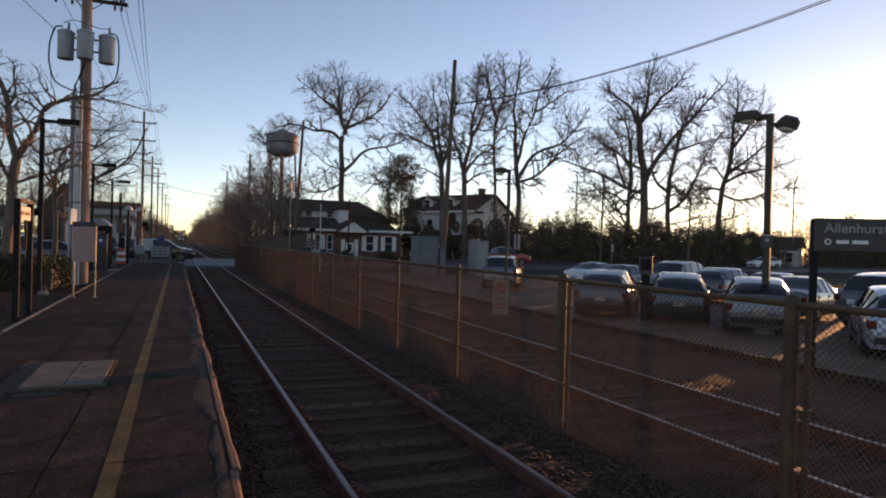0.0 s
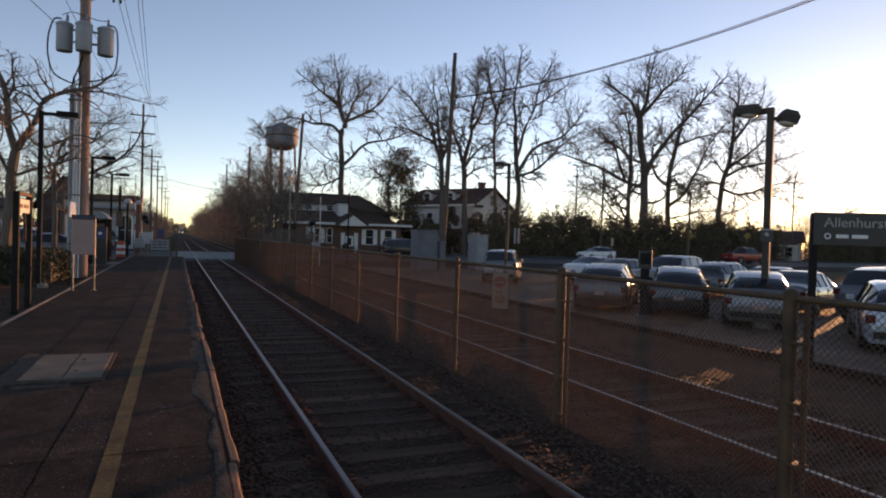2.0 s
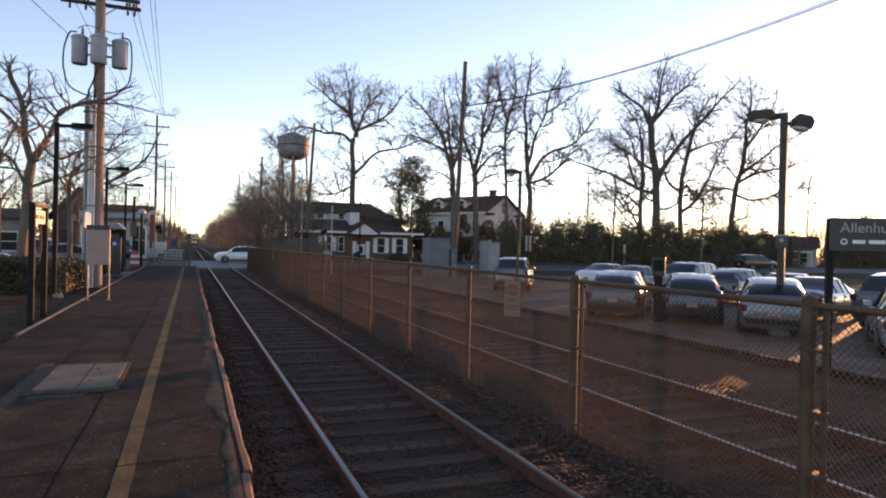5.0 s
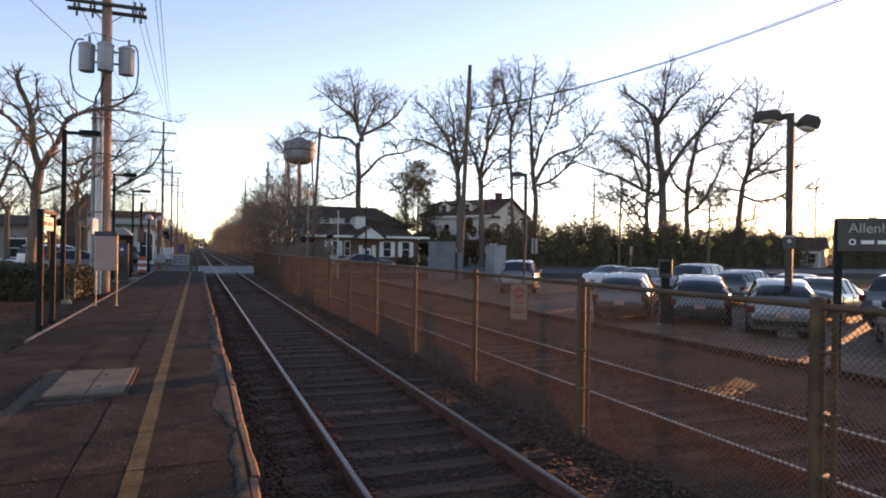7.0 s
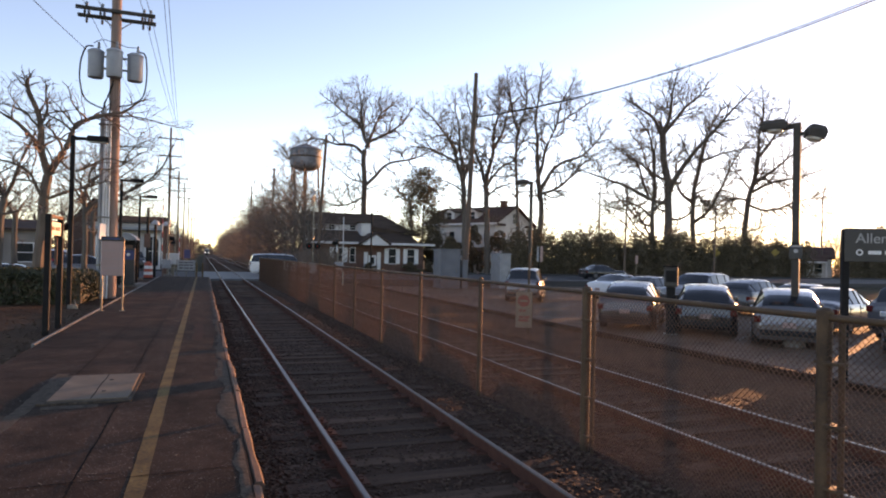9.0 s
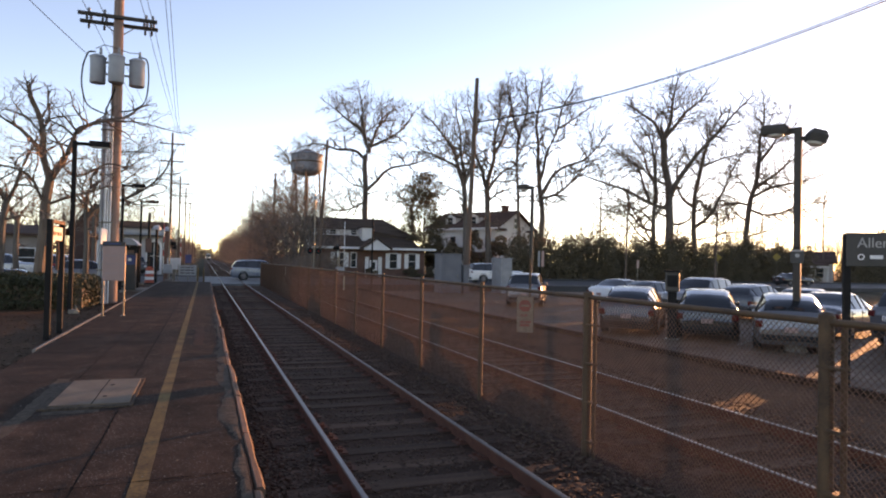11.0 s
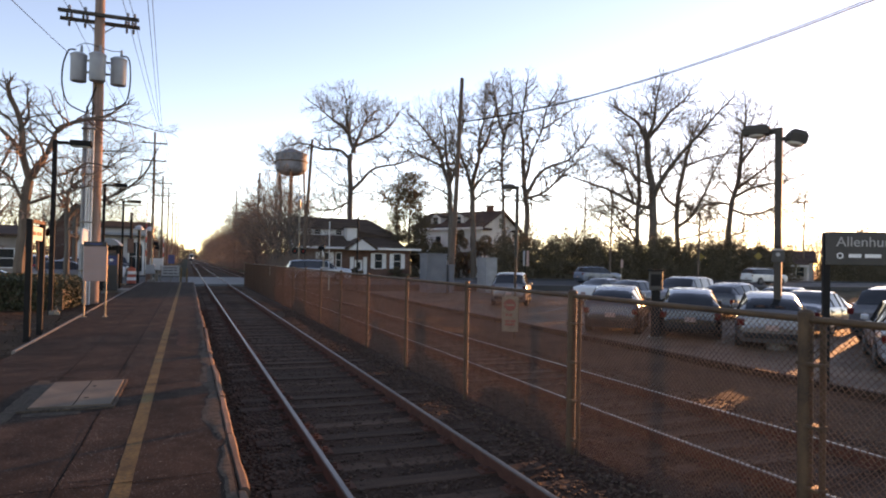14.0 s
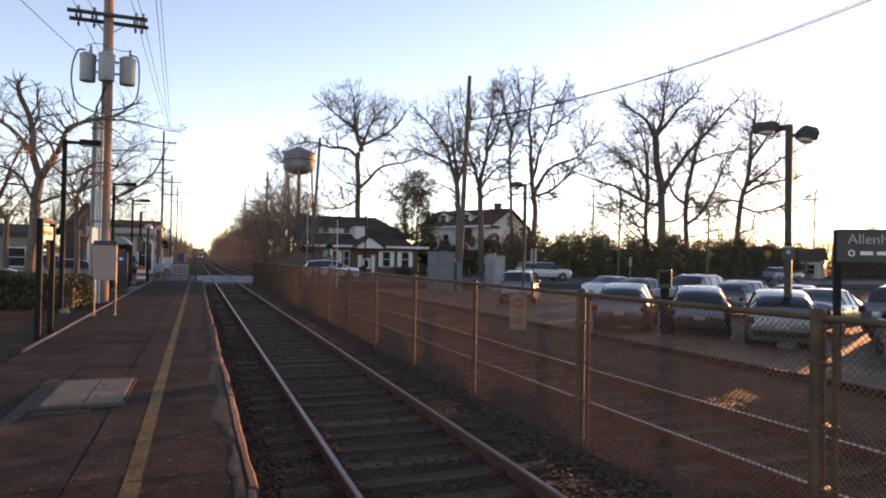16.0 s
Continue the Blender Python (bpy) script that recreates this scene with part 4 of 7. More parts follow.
def car(kind, mat, label, m=None, group="", category="car", lights=None, roof_rack=False):
    if kind not in CAR_DATA:
        body, glass, pillars, st, L, W, H, clear = car_mesh(kind)
        d = {}
        for key, s in [("body", body)] + list(glass.items()) + [("pillar%d" % i, q) for i, q in enumerate(pillars)]:
            me = s.mesh(key.rstrip("_0123456789"), CAR_GLASS if "wind" in key else BLACK_METAL if "pillar" in key else WIRE, True, 32)
            bm = bmesh.new()
            bm.from_mesh(me)
            bmesh.ops.delete(bm, geom=[v for v in bm.verts if not v.link_faces], context="VERTS")
            bmesh.ops.recalc_face_normals(bm, faces=bm.faces[:])
            bm.to_mesh(me)
            bm.free()
            d[key] = me
        R = 0.40 if kind in ("pickup", "long_suv") else 0.36 if kind in ("suv", "van") else 0.32
        tyre = Shape().lathe([(R * 0.62, -0.10), (R * 0.9, -0.105), (R, -0.075), (R, 0.075), (R * 0.9, 0.105), (R * 0.62, 0.10)], sides=22)
        rim = Shape().lathe([(R * 0.62, 0.06), (R * 0.60, 0.095), (R * 0.50, 0.07), (R * 0.22, 0.085), (R * 0.16, 0.10), (0.01, 0.10)], sides=22)
        for k in range(5):
            rim.box(-0.03, 0.03, R * 0.12, R * 0.58, 0.07, 0.098, pose(0, 0, 0, 0, 0, 72 * k))
        d["tyre"], d["rim"] = tyre.mesh("tyre", RUBBER, True), rim.mesh("rim", RIM, True)
        arch = Shape()
        n = 20
        for j in range(n):
            a0, a1 = math.pi * 2 * j / n, math.pi * 2 * (j + 1) / n
            q = [(r * math.cos(w), r * math.sin(w), z) for w in (a0, a1) for r, z in ((R * 1.12, -0.03), (R * 1.12, 0.006), (R * 0.99, 0.006), (R * 0.99, -0.03))]
            arch.add(q, [(0, 1, 5, 4), (1, 2, 6, 5), (2, 3, 7, 6)])
        d["arch"] = arch.mesh("arch", RUBBER, False)
        # door seams, handles and the dark sill, one mesh each for a side
        belt, mid = st[5][1], st[5][0]
        doors = [st[4][0] + 0.30, mid - 0.05] + ([mid - 1.0] if kind != "pickup" else [mid - 0.75])
        for key, s in (("left", 1), ("right", -1)):
            lo, hi = sorted((s * (W - 0.03), s * (W + 0.003)))
            seam = Shape()
            for x in doors:
                seam.box(x - 0.007, x + 0.007, lo, hi, clear + 0.16, belt - 0.05)
            seam.box(doors[-1], doors[0], lo, hi, clear + 0.155, clear + 0.17)
            for i, x in enumerate(doors[1:]):
                grip = Shape().box(x + 0.06, x + 0.24, *sorted((s * (W - 0.03), s * (W + 0.022))), belt - 0.15, belt - 0.115, bevel=0.008)
                d["grip_%s_%d" % (key, i)] = grip.mesh("door_handle", BLACK_METAL)
            d["seam_" + key] = seam.mesh("door_seams", TAR)
            d["sill_" + key] = Shape().box(-L * 0.29 + R * 1.15, L * 0.29 - R * 1.15, *sorted((s * (W - 0.14), s * (W + 0.004))), clear - 0.02, clear + 0.12, bevel=0.02).mesh("sill", RUBBER)
        CAR_DATA[kind] = (d, st, L, W, H, clear, R)
    d, st, L, W, H, clear, R = CAR_DATA[kind]
    c = thing({"van": "minivan", "long_suv": "suv"}.get(kind, kind), label, category, m, group)
    b = d["body"].copy()
    b.materials[0] = mat
    body = part("body", b, mat, c)
    for key in d:
        if key.startswith("pillar"):
            part("pillar", d[key], BLACK_METAL, body)
        elif "wind" in key:
            part(key.rstrip("_"), d[key], CAR_GLASS, c, "dark tinted glass")
        elif key.startswith("seam"):
            part("door_seams", d[key], TAR, body)
        elif key.startswith("grip"):
            part("door_handle", d[key], BLACK_METAL, body)
        elif key.startswith("sill"):
            part("sill", d[key], RUBBER, body, "dark lower sill")
    wb = L * 0.29
    for x in (wb, -wb):
        for s in (1, -1):
            w = thing("wheel", "", "")
            w.parent = c
            w.matrix_basis = pose(x, s * (W - 0.10), R, -90 * s)
            part("tyre", d["tyre"], RUBBER, w)
            part("rim", d["rim"], RIM, w, "bright alloy rim", m=pose(0, 0, 0.028))
            part("wheel_arch", d["arch"], RUBBER, body, m=pose(x, s * (W - 0.005), R + 0.02, -90 * s))
    zl = st[1][1] - 0.04
    for s in (1, -1):
        part("headlight", Shape().box(L / 2 - 0.17, L / 2 - 0.03, s * (W - 0.24) - 0.14, s * (W - 0.24) + 0.14, zl - 0.13, zl - 0.02, bevel=0.02), lights or CLEAR_LENS, c, "clear headlight")
        part("tail_light", Shape().box(-L / 2 + 0.0, -L / 2 + 0.16, s * (W - 0.14) - 0.09, s * (W - 0.14) + 0.09, zl - 0.02, zl + 0.16, bevel=0.02), RED_LENS, c, "red tail light")
        part("wing_mirror", Shape().box(st[3][0] - 0.32, st[3][0] - 0.18, s * (W + 0.02) - 0.09, s * (W + 0.02) + 0.09, st[4][1] - 0.02, st[4][1] + 0.12, bevel=0.03), mat, c)
    part("bumper", Shape().box(L / 2 - 0.10, L / 2 + 0.02, -W * 0.72, W * 0.72, clear + 0.12, clear + 0.26, bevel=0.03), RUBBER, c)
    part("bumper", Shape().box(-L / 2 - 0.02, -L / 2 + 0.10, -W * 0.78, W * 0.78, clear + 0.12, clear + 0.27, bevel=0.03), RUBBER, c)
    part("number_plate", Shape().box(-L / 2 - 0.035, -L / 2 - 0.021, -0.16, 0.16, clear + 0.34, clear + 0.48), CREAM, c, "pale number plate")
    part("grille", Shape().box(L / 2 - 0.06, L / 2 + 0.005, -W * 0.42, W * 0.42, clear + 0.27, clear + 0.40, bevel=0.02), RUBBER, c, "black grille")
    if roof_rack:
        for s in (1, -1):
            part("roof_rail", Shape().tube([(0.3, s * 0.58, H - 0.03), (0.2, s * 0.58, H + 0.04), (-1.4, s * 0.58, H + 0.03), (-1.55, s * 0.58, H - 0.05)], 0.018, 6), BLACK_METAL, c)
    return c


WHITE_CAR = paint("white_car_paint", (0.72, 0.72, 0.71), 0.25, 0.0)
SILVER_CAR = paint("silver_car_paint", (0.15, 0.145, 0.15), 0.3, 0.5)
PALE_CAR = paint("pale_blue_silver_paint", (0.36, 0.41, 0.47), 0.3, 0.3)
GREY_CAR = paint("grey_car_paint", (0.05, 0.05, 0.053), 0.28, 0.3)
BLACK_CAR = paint("black_car_paint", (0.015, 0.015, 0.017), 0.2, 0.2)
BLUE_CAR = paint("blue_grey_car_paint", (0.16, 0.21, 0.28), 0.28, 0.5)
RED_CAR = paint("red_car_paint", (0.30, 0.02, 0.018), 0.25, 0.2)
LOT_Z = -0.36


def parked():
    row = "cars parked at an angle in the front row of the lot"
    for x, y, kind, mat, turn, text in ((14.1, 18.9, "hatchback", GREY_CAR, 46, "dark grey hatchback parked at an angle in the lot"), (15.5, 17.0, "hatchback", BLACK_CAR, 48, "black hatchback parked at an angle in the lot"),
                                        (16.0, 14.3, "hatchback", SILVER_CAR, 44, "silver hatchback parked at an angle in the lot"), (15.95, 10.15, "hatchback", PALE_CAR, 40, "pale silver hatchback parked at an angle in the lot")):
        car(kind, mat, text, pose(x, y, LOT_Z, 0, 0, turn), row)
    row = "cars parked in the second row of the lot"
    for x, y, kind, mat, turn, text in ((22.85, 31.7, "sedan", WHITE_CAR, 20, "white sedan parked in the second row"), (22.0, 28.0, "sedan", SILVER_CAR, 20, "silver sedan parked in the second row"), (22.4, 25.0, "suv", SILVER_CAR, 205, "silver SUV parked in the second row"),
                                        (23.3, 22.6, "hatchback", GREY_CAR, 20, "grey hatchback parked in the second row"), (22.2, 19.3, "sedan", GREY_CAR, 200, "grey sedan parked in the second row"), (20.6, 16.4, "sedan", SILVER_CAR, 20, "silver sedan parked behind the silver hatchback"), (20.9, 13.2, "suv", SILVER_CAR, 10, "pale SUV parked in the second row")):
        car(kind, mat, text, pose(x, y, LOT_Z, 0, 0, turn), row)
    car("suv", SILVER_CAR, "silver SUV parked alone near the no entry sign", pose(16.52, 31.6, LOT_Z, 0, 0, 58), "")


parked()


def moving_cars():
    """Traffic on the street: name -> thing, placed by motions()."""
    made = {}
    for key, kind, mat, text in (("dark_van", "van", BLACK_CAR, "black minivan driving over the level crossing"), ("grey_sedan", "sedan", GREY_CAR, "dark grey sedan driving over the level crossing"),
                                 ("red_pickup", "pickup", RED_CAR, "dark red pickup truck driving along the street"), ("white_hatch", "hatchback", WHITE_CAR, "white car driving along the street"),
                                 ("white_suv", "long_suv", WHITE_CAR, "white SUV with roof rails driving over the crossing"), ("silver_suv", "long_suv", PALE_CAR, "silver SUV driving over the level crossing"),
                                 ("dark_sedan", "sedan", BLACK_CAR, "dark sedan driving along the street past the lot"), ("silver_sedan", "suv", BLUE_CAR, "blue grey SUV driving along the street"), ("white_jeep", "suv", WHITE_CAR, "white SUV driving over the level crossing")):
        made[key] = car(kind, mat, text, group="cars driving on the street", roof_rack="suv" in kind)
    return made


TRAFFIC = moving_cars()


LINE_WORN = material("worn_white_line", (0.1, 0.085, 0.075), (0.36, 0.33, 0.3), 0.8, 5, 40, 0.2, fine_mix=0.5, spec=0.15)
for x0, y0, x1, y1 in ((11.92, 22.16, 13.75, 21.56), (15.37, 26.13, 17.72, 28.36), (14.49, 14.58, 16.12, 15.66), (19.3, 28.1, 20.2, 26.3)):
    n = math.dist((x0, y0), (x1, y1))
    q = Shape().box(0, n, -0.05, 0.05, -0.03, 0.0, pose(x0, y0, -0.353, 0, 0, math.degrees(math.atan2(y1 - y0, x1 - x0))))
    tagged(new("parking_line", q.mesh("parking_line", LINE_WORN)), "worn white bay line on the parking lot", "parking line", kind="structure")


# ---- poles, wires ----
def smooth_path(pts, n=6):
    """A smooth curve through the points."""
    p = [Vector(v) for v in pts]
    p = [p[0] * 2 - p[1]] + p + [p[-1] * 2 - p[-2]]
    out = []
    for i in range(1, len(p) - 2):
        for j in range(n):
            u = j / n
            out.append(0.5 * (2 * p[i] + (p[i + 1] - p[i - 1]) * u + (2 * p[i - 1] - 5 * p[i] + 4 * p[i + 1] - p[i + 2]) * u * u + (3 * p[i] - p[i - 1] - 3 * p[i + 1] + p[i + 2]) * u ** 3))
    return out + [p[-2]]


def wire(a, b, sag, r=0.012, n=16, label="thin black overhead cable", group="overhead cables"):
    a, b = Vector(a), Vector(b)
    pts = [a.lerp(b, i / n) - Vector((0, 0, 4 * sag * (i / n) * (1 - i / n))) for i in range(n + 1)]
    return solid("overhead_cable", Shape().tube(pts, r, 5, False), WIRE, label, "cable", group=group)


def crossarm(s, z, half, y=0.0):
    s.box(-half, half, y - 0.06, y + 0.06, z - 0.06, z + 0.06)


def transformer_pole():
    p = thing("transformer_pole", "tall wooden utility pole carrying three grey transformers", "utility pole", pose(-3.14, 26, 0.1))
    part("pole", Shape().tube([(0, 0, -0.6), (0.0, 0, 6), (-0.03, 0, 12.4)], [0.21, 0.19, 0.15], 14), POLE_WOOD, p, smooth=True)
    for dz, dy in ((0, -0.22), (-0.14, 0.22)):
        arm = part("crossarm", Shape().box(-1.30, 1.27, dy - 0.055, dy + 0.055, 10.22 + dz, 10.34 + dz, bevel=0.01), ARM_WOOD, p)
        for x in (-0.95, -0.45, 0.9, 1.12):
            part("insulator", Shape().lathe([(0.02, 0), (0.05, 0.02), (0.035, 0.06), (0.06, 0.08), (0.04, 0.14), (0.02, 0.16)], (x, dy, 10.34 + dz), 8), GREY_METAL, arm)
            part("hanging_insulator", Shape().lathe([(0.015, 0), (0.035, -0.04), (0.05, -0.09), (0.03, -0.12), (0.05, -0.15), (0.02, -0.2)], (x - 0.06, dy, 10.22 + dz), 8), ARM_WOOD, arm)
    part("brace", Shape().tube([(-0.55, 0.2, 10.15), (0, 0.17, 9.7)], 0.02, 5).tube([(0.55, 0.2, 10.15), (0, 0.17, 9.7)], 0.02, 5), GALV, p)
    for x, y in ((-0.63, -0.1), (0.0, -0.42), (0.64, -0.1)):
        can = part("transformer", Shape().lathe([(0.05, 0.0), (0.24, 0.0), (0.26, 0.03), (0.26, 0.88), (0.28, 0.89), (0.28, 0.94), (0.18, 1.01), (0.02, 1.03)], (x, y, 7.86), 20), CAN, p, "pale grey transformer can", smooth=True)
        part("bushing", Shape().lathe([(0.04, 0), (0.06, 0.05), (0.035, 0.1), (0.05, 0.15), (0.02, 0.24)], (x + 0.08, y, 8.92), 8), GREY_METAL, can)
        for z in (8.2, 8.62):
            part("hanger", Shape().box(min(x, 0) if x else -0.05, max(x, 0) if x else 0.05, y, y + 0.08 if x else 0.0, z, z + 0.06), GALV, can)
    loopl = [(-0.72, -0.1, 8.98), (-0.93, -0.1, 8.95), (-1.04, -0.1, 8.7), (-1.12, -0.1, 8.3), (-1.12, -0.1, 7.7), (-0.95, -0.1, 7.1), (-0.55, -0.1, 6.85), (-0.18, -0.15, 6.75)]
    loopr = [(0.72, -0.1, 8.95), (0.93, -0.1, 8.9), (1.01, -0.1, 8.6), (1.02, -0.1, 7.9), (0.9, -0.1, 7.3), (0.5, -0.1, 7.0), (0.15, -0.15, 6.9)]
    for lp in (loopl, loopr):
        part("cable_loop", Shape().tube(smooth_path(lp), 0.028, 6), WIRE, p, smooth=True)
    part("jumper", Shape().tube(smooth_path([(-0.72, -0.1, 9.1), (-0.4, -0.2, 9.22), (0, -0.2, 9.15), (0.4, -0.2, 9.05), (0.72, -0.1, 9.1)]), 0.014, 5), WIRE, p)
    # cable risers standing off the pole
    part("riser", Shape().tube([(-0.36, -0.05, -0.3), (-0.36, -0.05, 6.7)], 0.085, 10), GREY_METAL, p, "grey cable riser", smooth=True)
    for x, top in ((-0.25, 6.75), (-0.165, 6.6), (-0.08, 6.7)):
        part("riser", Shape().tube([(x, -0.24, -0.3), (x, -0.24, top)], 0.036, 8), WHITE_PAINT, p, "pale cable riser", smooth=True)
    for z in (1.2, 2.9, 4.6, 6.2):
        part("riser_strap", Shape().box(-0.46, 0.0, -0.285, -0.06, z - 0.025, z + 0.025, bevel=0.008), GALV, p)
    part("drip_bends", Shape().tube([(-0.36, -0.05, 6.7), (-0.33, -0.05, 7.0), (-0.2, -0.1, 7.3), (0, -0.15, 7.7)], 0.03, 6).tube([(-0.27, -0.16, 6.6), (-0.3, -0.16, 6.95), (-0.15, -0.18, 7.4), (0, -0.15, 7.8)], 0.02, 6).tube([(-0.16, -0.16, 6.6), (-0.1, -0.2, 7.0), (-0.2, -0.2, 7.25), (-0.05, -0.18, 7.8)], 0.02, 6), WIRE, p)
    # leaning pale notice on the riser
    part("notice", Shape().box(-0.2, 0.2, -0.02, 0.02, -0.27, 0.27, pose(-0.22, -0.42, 2.38, 0, 5, 66)), WHITE_PAINT, p, "small white notice board")


transformer_pole()


def utility_pole(x, y, top, arms, text="wooden utility pole with two crossarms", lean=0.0, r=0.14):
    p = thing("utility_pole", text, "utility pole", pose(x, y, -0.3), "utility poles")
    part("pole", Shape().tube([(0, 0, -0.3), (lean * 0.5, 0, top * 0.5), (lean, 0, top + 0.3)], [r, r * 0.85, r * 0.7], 10), POLE_DARK, p, smooth=True)
    for z, half in arms:
        u = lean * z / top
        a = part("crossarm", Shape().box(u - half, u + half, -0.2, -0.1, z - 0.05, z + 0.06, bevel=0.01), POLE_DARK, p)
        for k in (-0.9, -0.45, 0.45, 0.9):
            part("insulator", Shape().lathe([(0.03, 0), (0.05, 0.05), (0.02, 0.16)], (u + half * k, -0.15, z + 0.06), 6), GREY_METAL, a)
    return p


utility_pole(-3.28, 68.5, 13.9, ((13.1, 1.15), (11.4, 1.05)))
for y, top in ((92, 12.4), (118, 13.5), (150, 13.5), (190, 13.5), (235, 13.5)):
    utility_pole(-3.3, y, top, ((top - 0.7, 1.15), (top - 2.3, 1.05)))
utility_pole(18.78, 46.0, 16.1, (), "tall bare leaning wooden utility pole", 0.62, 0.21)
utility_pole(11.2, 69.0, 14.6, (), "dark leaning wooden utility pole", 0.75, 0.2)
utility_pole(8.9, 95.0, 14.0, (), "dark slender wooden pole beside the track", 0.25, 0.19)
utility_pole(8.7, 138.0, 15.6, (), "dark slender wooden pole beside the track", 0.2, 0.18)
utility_pole(48.6, 67.2, 10.6, ((9.9, 0.8),), "pale wooden street pole by the hedge", 0.3, 0.15)
utility_pole(48.5, 72.5, 11.5, ((10.9, 0.7),), "distant wooden street pole behind the hedge", 0.0, 0.12)
utility_pole(62.5, 67.2, 9.0, (), "pale wooden street pole by the hedge", 0.25, 0.16)

# cables along the platform side, above the poles' crossarms
for x, z, sag in ((0.9, 10.42, 0.5), (1.12, 10.42, 0.6), (-0.45, 10.42, 0.6), (-0.95, 10.42, 0.5)):
    wire((-3.14 + x, 26, z), (-3.28 + x, 68.4, 13.0), sag, 0.010)
    wire((-3.14 + x, 26, z), (-3.1 + x, -30, 11.5), sag * 2, 0.010)
    wire((-3.28 + x, 68.4, 13.0), (-3.3 + x, 92, 11.6), 0.4, 0.012)
    wire((-3.3 + x, 92, 11.6), (-3.3 + x, 118, 12.8), 0.4, 0.014)
    wire((-3.3 + x, 118, 12.8), (-3.3 + x, 235, 12.8), 0.9, 0.016)
for k in range(2):
    wire((-1.62 + 0.16 * k, 26, 11.2), (-2.8 + 0.2 * k, 68.4, 13.9), 0.25, 0.012)
    wire((-1.62 + 0.16 * k, 26, 11.2), (-0.5 + 0.2 * k, -20, 9.6), 0.3, 0.012)
wire((-4.1, 26, 8.95), (-9.0, 4, 11.5), 0.3, 0.012)
# heavy twin cable sweeping over the lot to the big pole
for k in range(2):
    wire((19.5, 46, 12.70 + 0.05 * k), (27.70, 20, 13.69 + 0.10 * k), 0.75, 0.03 - 0.008 * k, 24, "heavy black overhead cable across the lot")
    wire((27.70, 20, 13.69 + 0.10 * k), (36.0, -8.0, 17.5 + 0.10 * k), 0.2, 0.03 - 0.008 * k, 12, "heavy black overhead cable across the lot")
wire((19.5, 46, 12.4), (120, 60, 16), 2.0, 0.012)
# far cables over the track
for z, d in ((9.5, 0), (8.6, 1.5), (11.5, 30)):
    wire((-3.3, 118 + d, z + 1.5), (13, 126 + d, z), 0.6, 0.018)


# ---- platform lamps and signs ----
def platform_lamp(x, y, h, arm):
    p = thing("platform_lamp", "black steel lamp post with flat lantern arm", "lamp post", pose(x, y, 0.1), "lamp posts along the platform")
    part("post", Shape().box(-0.06, 0.06, -0.06, 0.06, -0.3, h, bevel=0.012), BLACK_METAL, p)
    part("base_block", Shape().box(-0.02, 0.2, -0.11, 0.11, -0.1, 0.12, bevel=0.01), CONCRETE, p)
    part("outlet_stub", Shape().tube([(0.2, -0.16, -0.2), (0.2, -0.16, 0.2), (0.14, -0.16, 0.26)], 0.02, 6), GALV, p)
    part("outlet_box", Shape().box(0.14, 0.27, -0.23, -0.15, -0.06, 0.1, bevel=0.01), SIGN_CREAM, p, "small tan outlet box")
    lantern = part("lantern", Shape().box(0.06, arm * 0.45, -0.04, 0.04, h - 0.12, h - 0.03).box(arm * 0.4, arm, -0.16, 0.16, h - 0.15, h + 0.02, bevel=0.03), BLACK_METAL, p)
    part("diffuser", Shape().box(arm * 0.45, arm * 0.95, -0.12, 0.12, h - 0.17, h - 0.152), LAMP_GLASS, lantern)


for y in (21.6, 33.6, 43.0):
    platform_lamp(-3.68, y, 5.08, 0.95)


def lot_lamp(x, y, h, turn, twin):
    p = thing("lot_lamp", "square steel parking lot lamp post with box lanterns", "lamp post", pose(x, y, -0.2, 0, 0, turn), "lamp posts in the lot")
    post = 0.09 if twin else 0.075
    part("post", Shape().box(-post, post, -post, post, -0.3, h, bevel=0.012), BRONZE, p)
    part("foot", Shape().lathe([(0.28, -0.3), (0.28, 0.55), (0.24, 0.6), (0.02, 0.6)], (0, 0, 0), 16), CONCRETE, p, "round concrete foot")
    part("arm", Shape().box(-0.26, -post, -0.05, 0.05, h - 0.16, h - 0.01, bevel=0.01), BRONZE, p)
    heads = [(pose(-0.56, 0, h - 0.02), 0.72, 1.0)]
    if twin:
        part("arm", Shape().box(post, 0.2, -0.04, 0.04, h - 0.36, h - 0.26), BRONZE, p)
        heads.append((pose(0.42, 0.1, h - 0.28, 0, 14, 30), 0.46, 1.3))
    for m, w, fat in heads:
        f = fat
        lantern = part("lantern", Shape().add([m @ Vector(v) for v in [(-w * 0.46, -0.2, -0.13 * f), (w * 0.46, -0.2, -0.13 * f), (w * 0.46, 0.2, -0.13 * f), (-w * 0.46, 0.2, -0.13 * f), (-w / 2, -0.22, 0.03 * f), (w / 2, -0.22, 0.03 * f), (w / 2, 0.22, 0.03 * f), (-w / 2, 0.22, 0.03 * f), (-w * 0.34, -0.14, 0.14 * f), (w * 0.34, -0.14, 0.14 * f), (w * 0.34, 0.14, 0.14 * f), (-w * 0.34, 0.14, 0.14 * f)]],
                       [(3, 2, 1, 0), (0, 1, 5, 4), (1, 2, 6, 5), (2, 3, 7, 6), (3, 0, 4, 7), (4, 5, 9, 8), (5, 6, 10, 9), (6, 7, 11, 10), (7, 4, 8, 11), (8, 9, 10, 11)]), BRONZE, p, "bronze box lantern")
        part("diffuser", Shape().lathe([(0.21, 0.0), (0.19, -0.05), (0.10, -0.085), (0.01, -0.095)], (0, 0, 0), 16), LAMP_GLASS, lantern, "domed glass", m=m @ pose(0, 0, -0.13 * f - 0.001), smooth=True)


lot_lamp(14.97, 13.1, 5.88, -58, True)


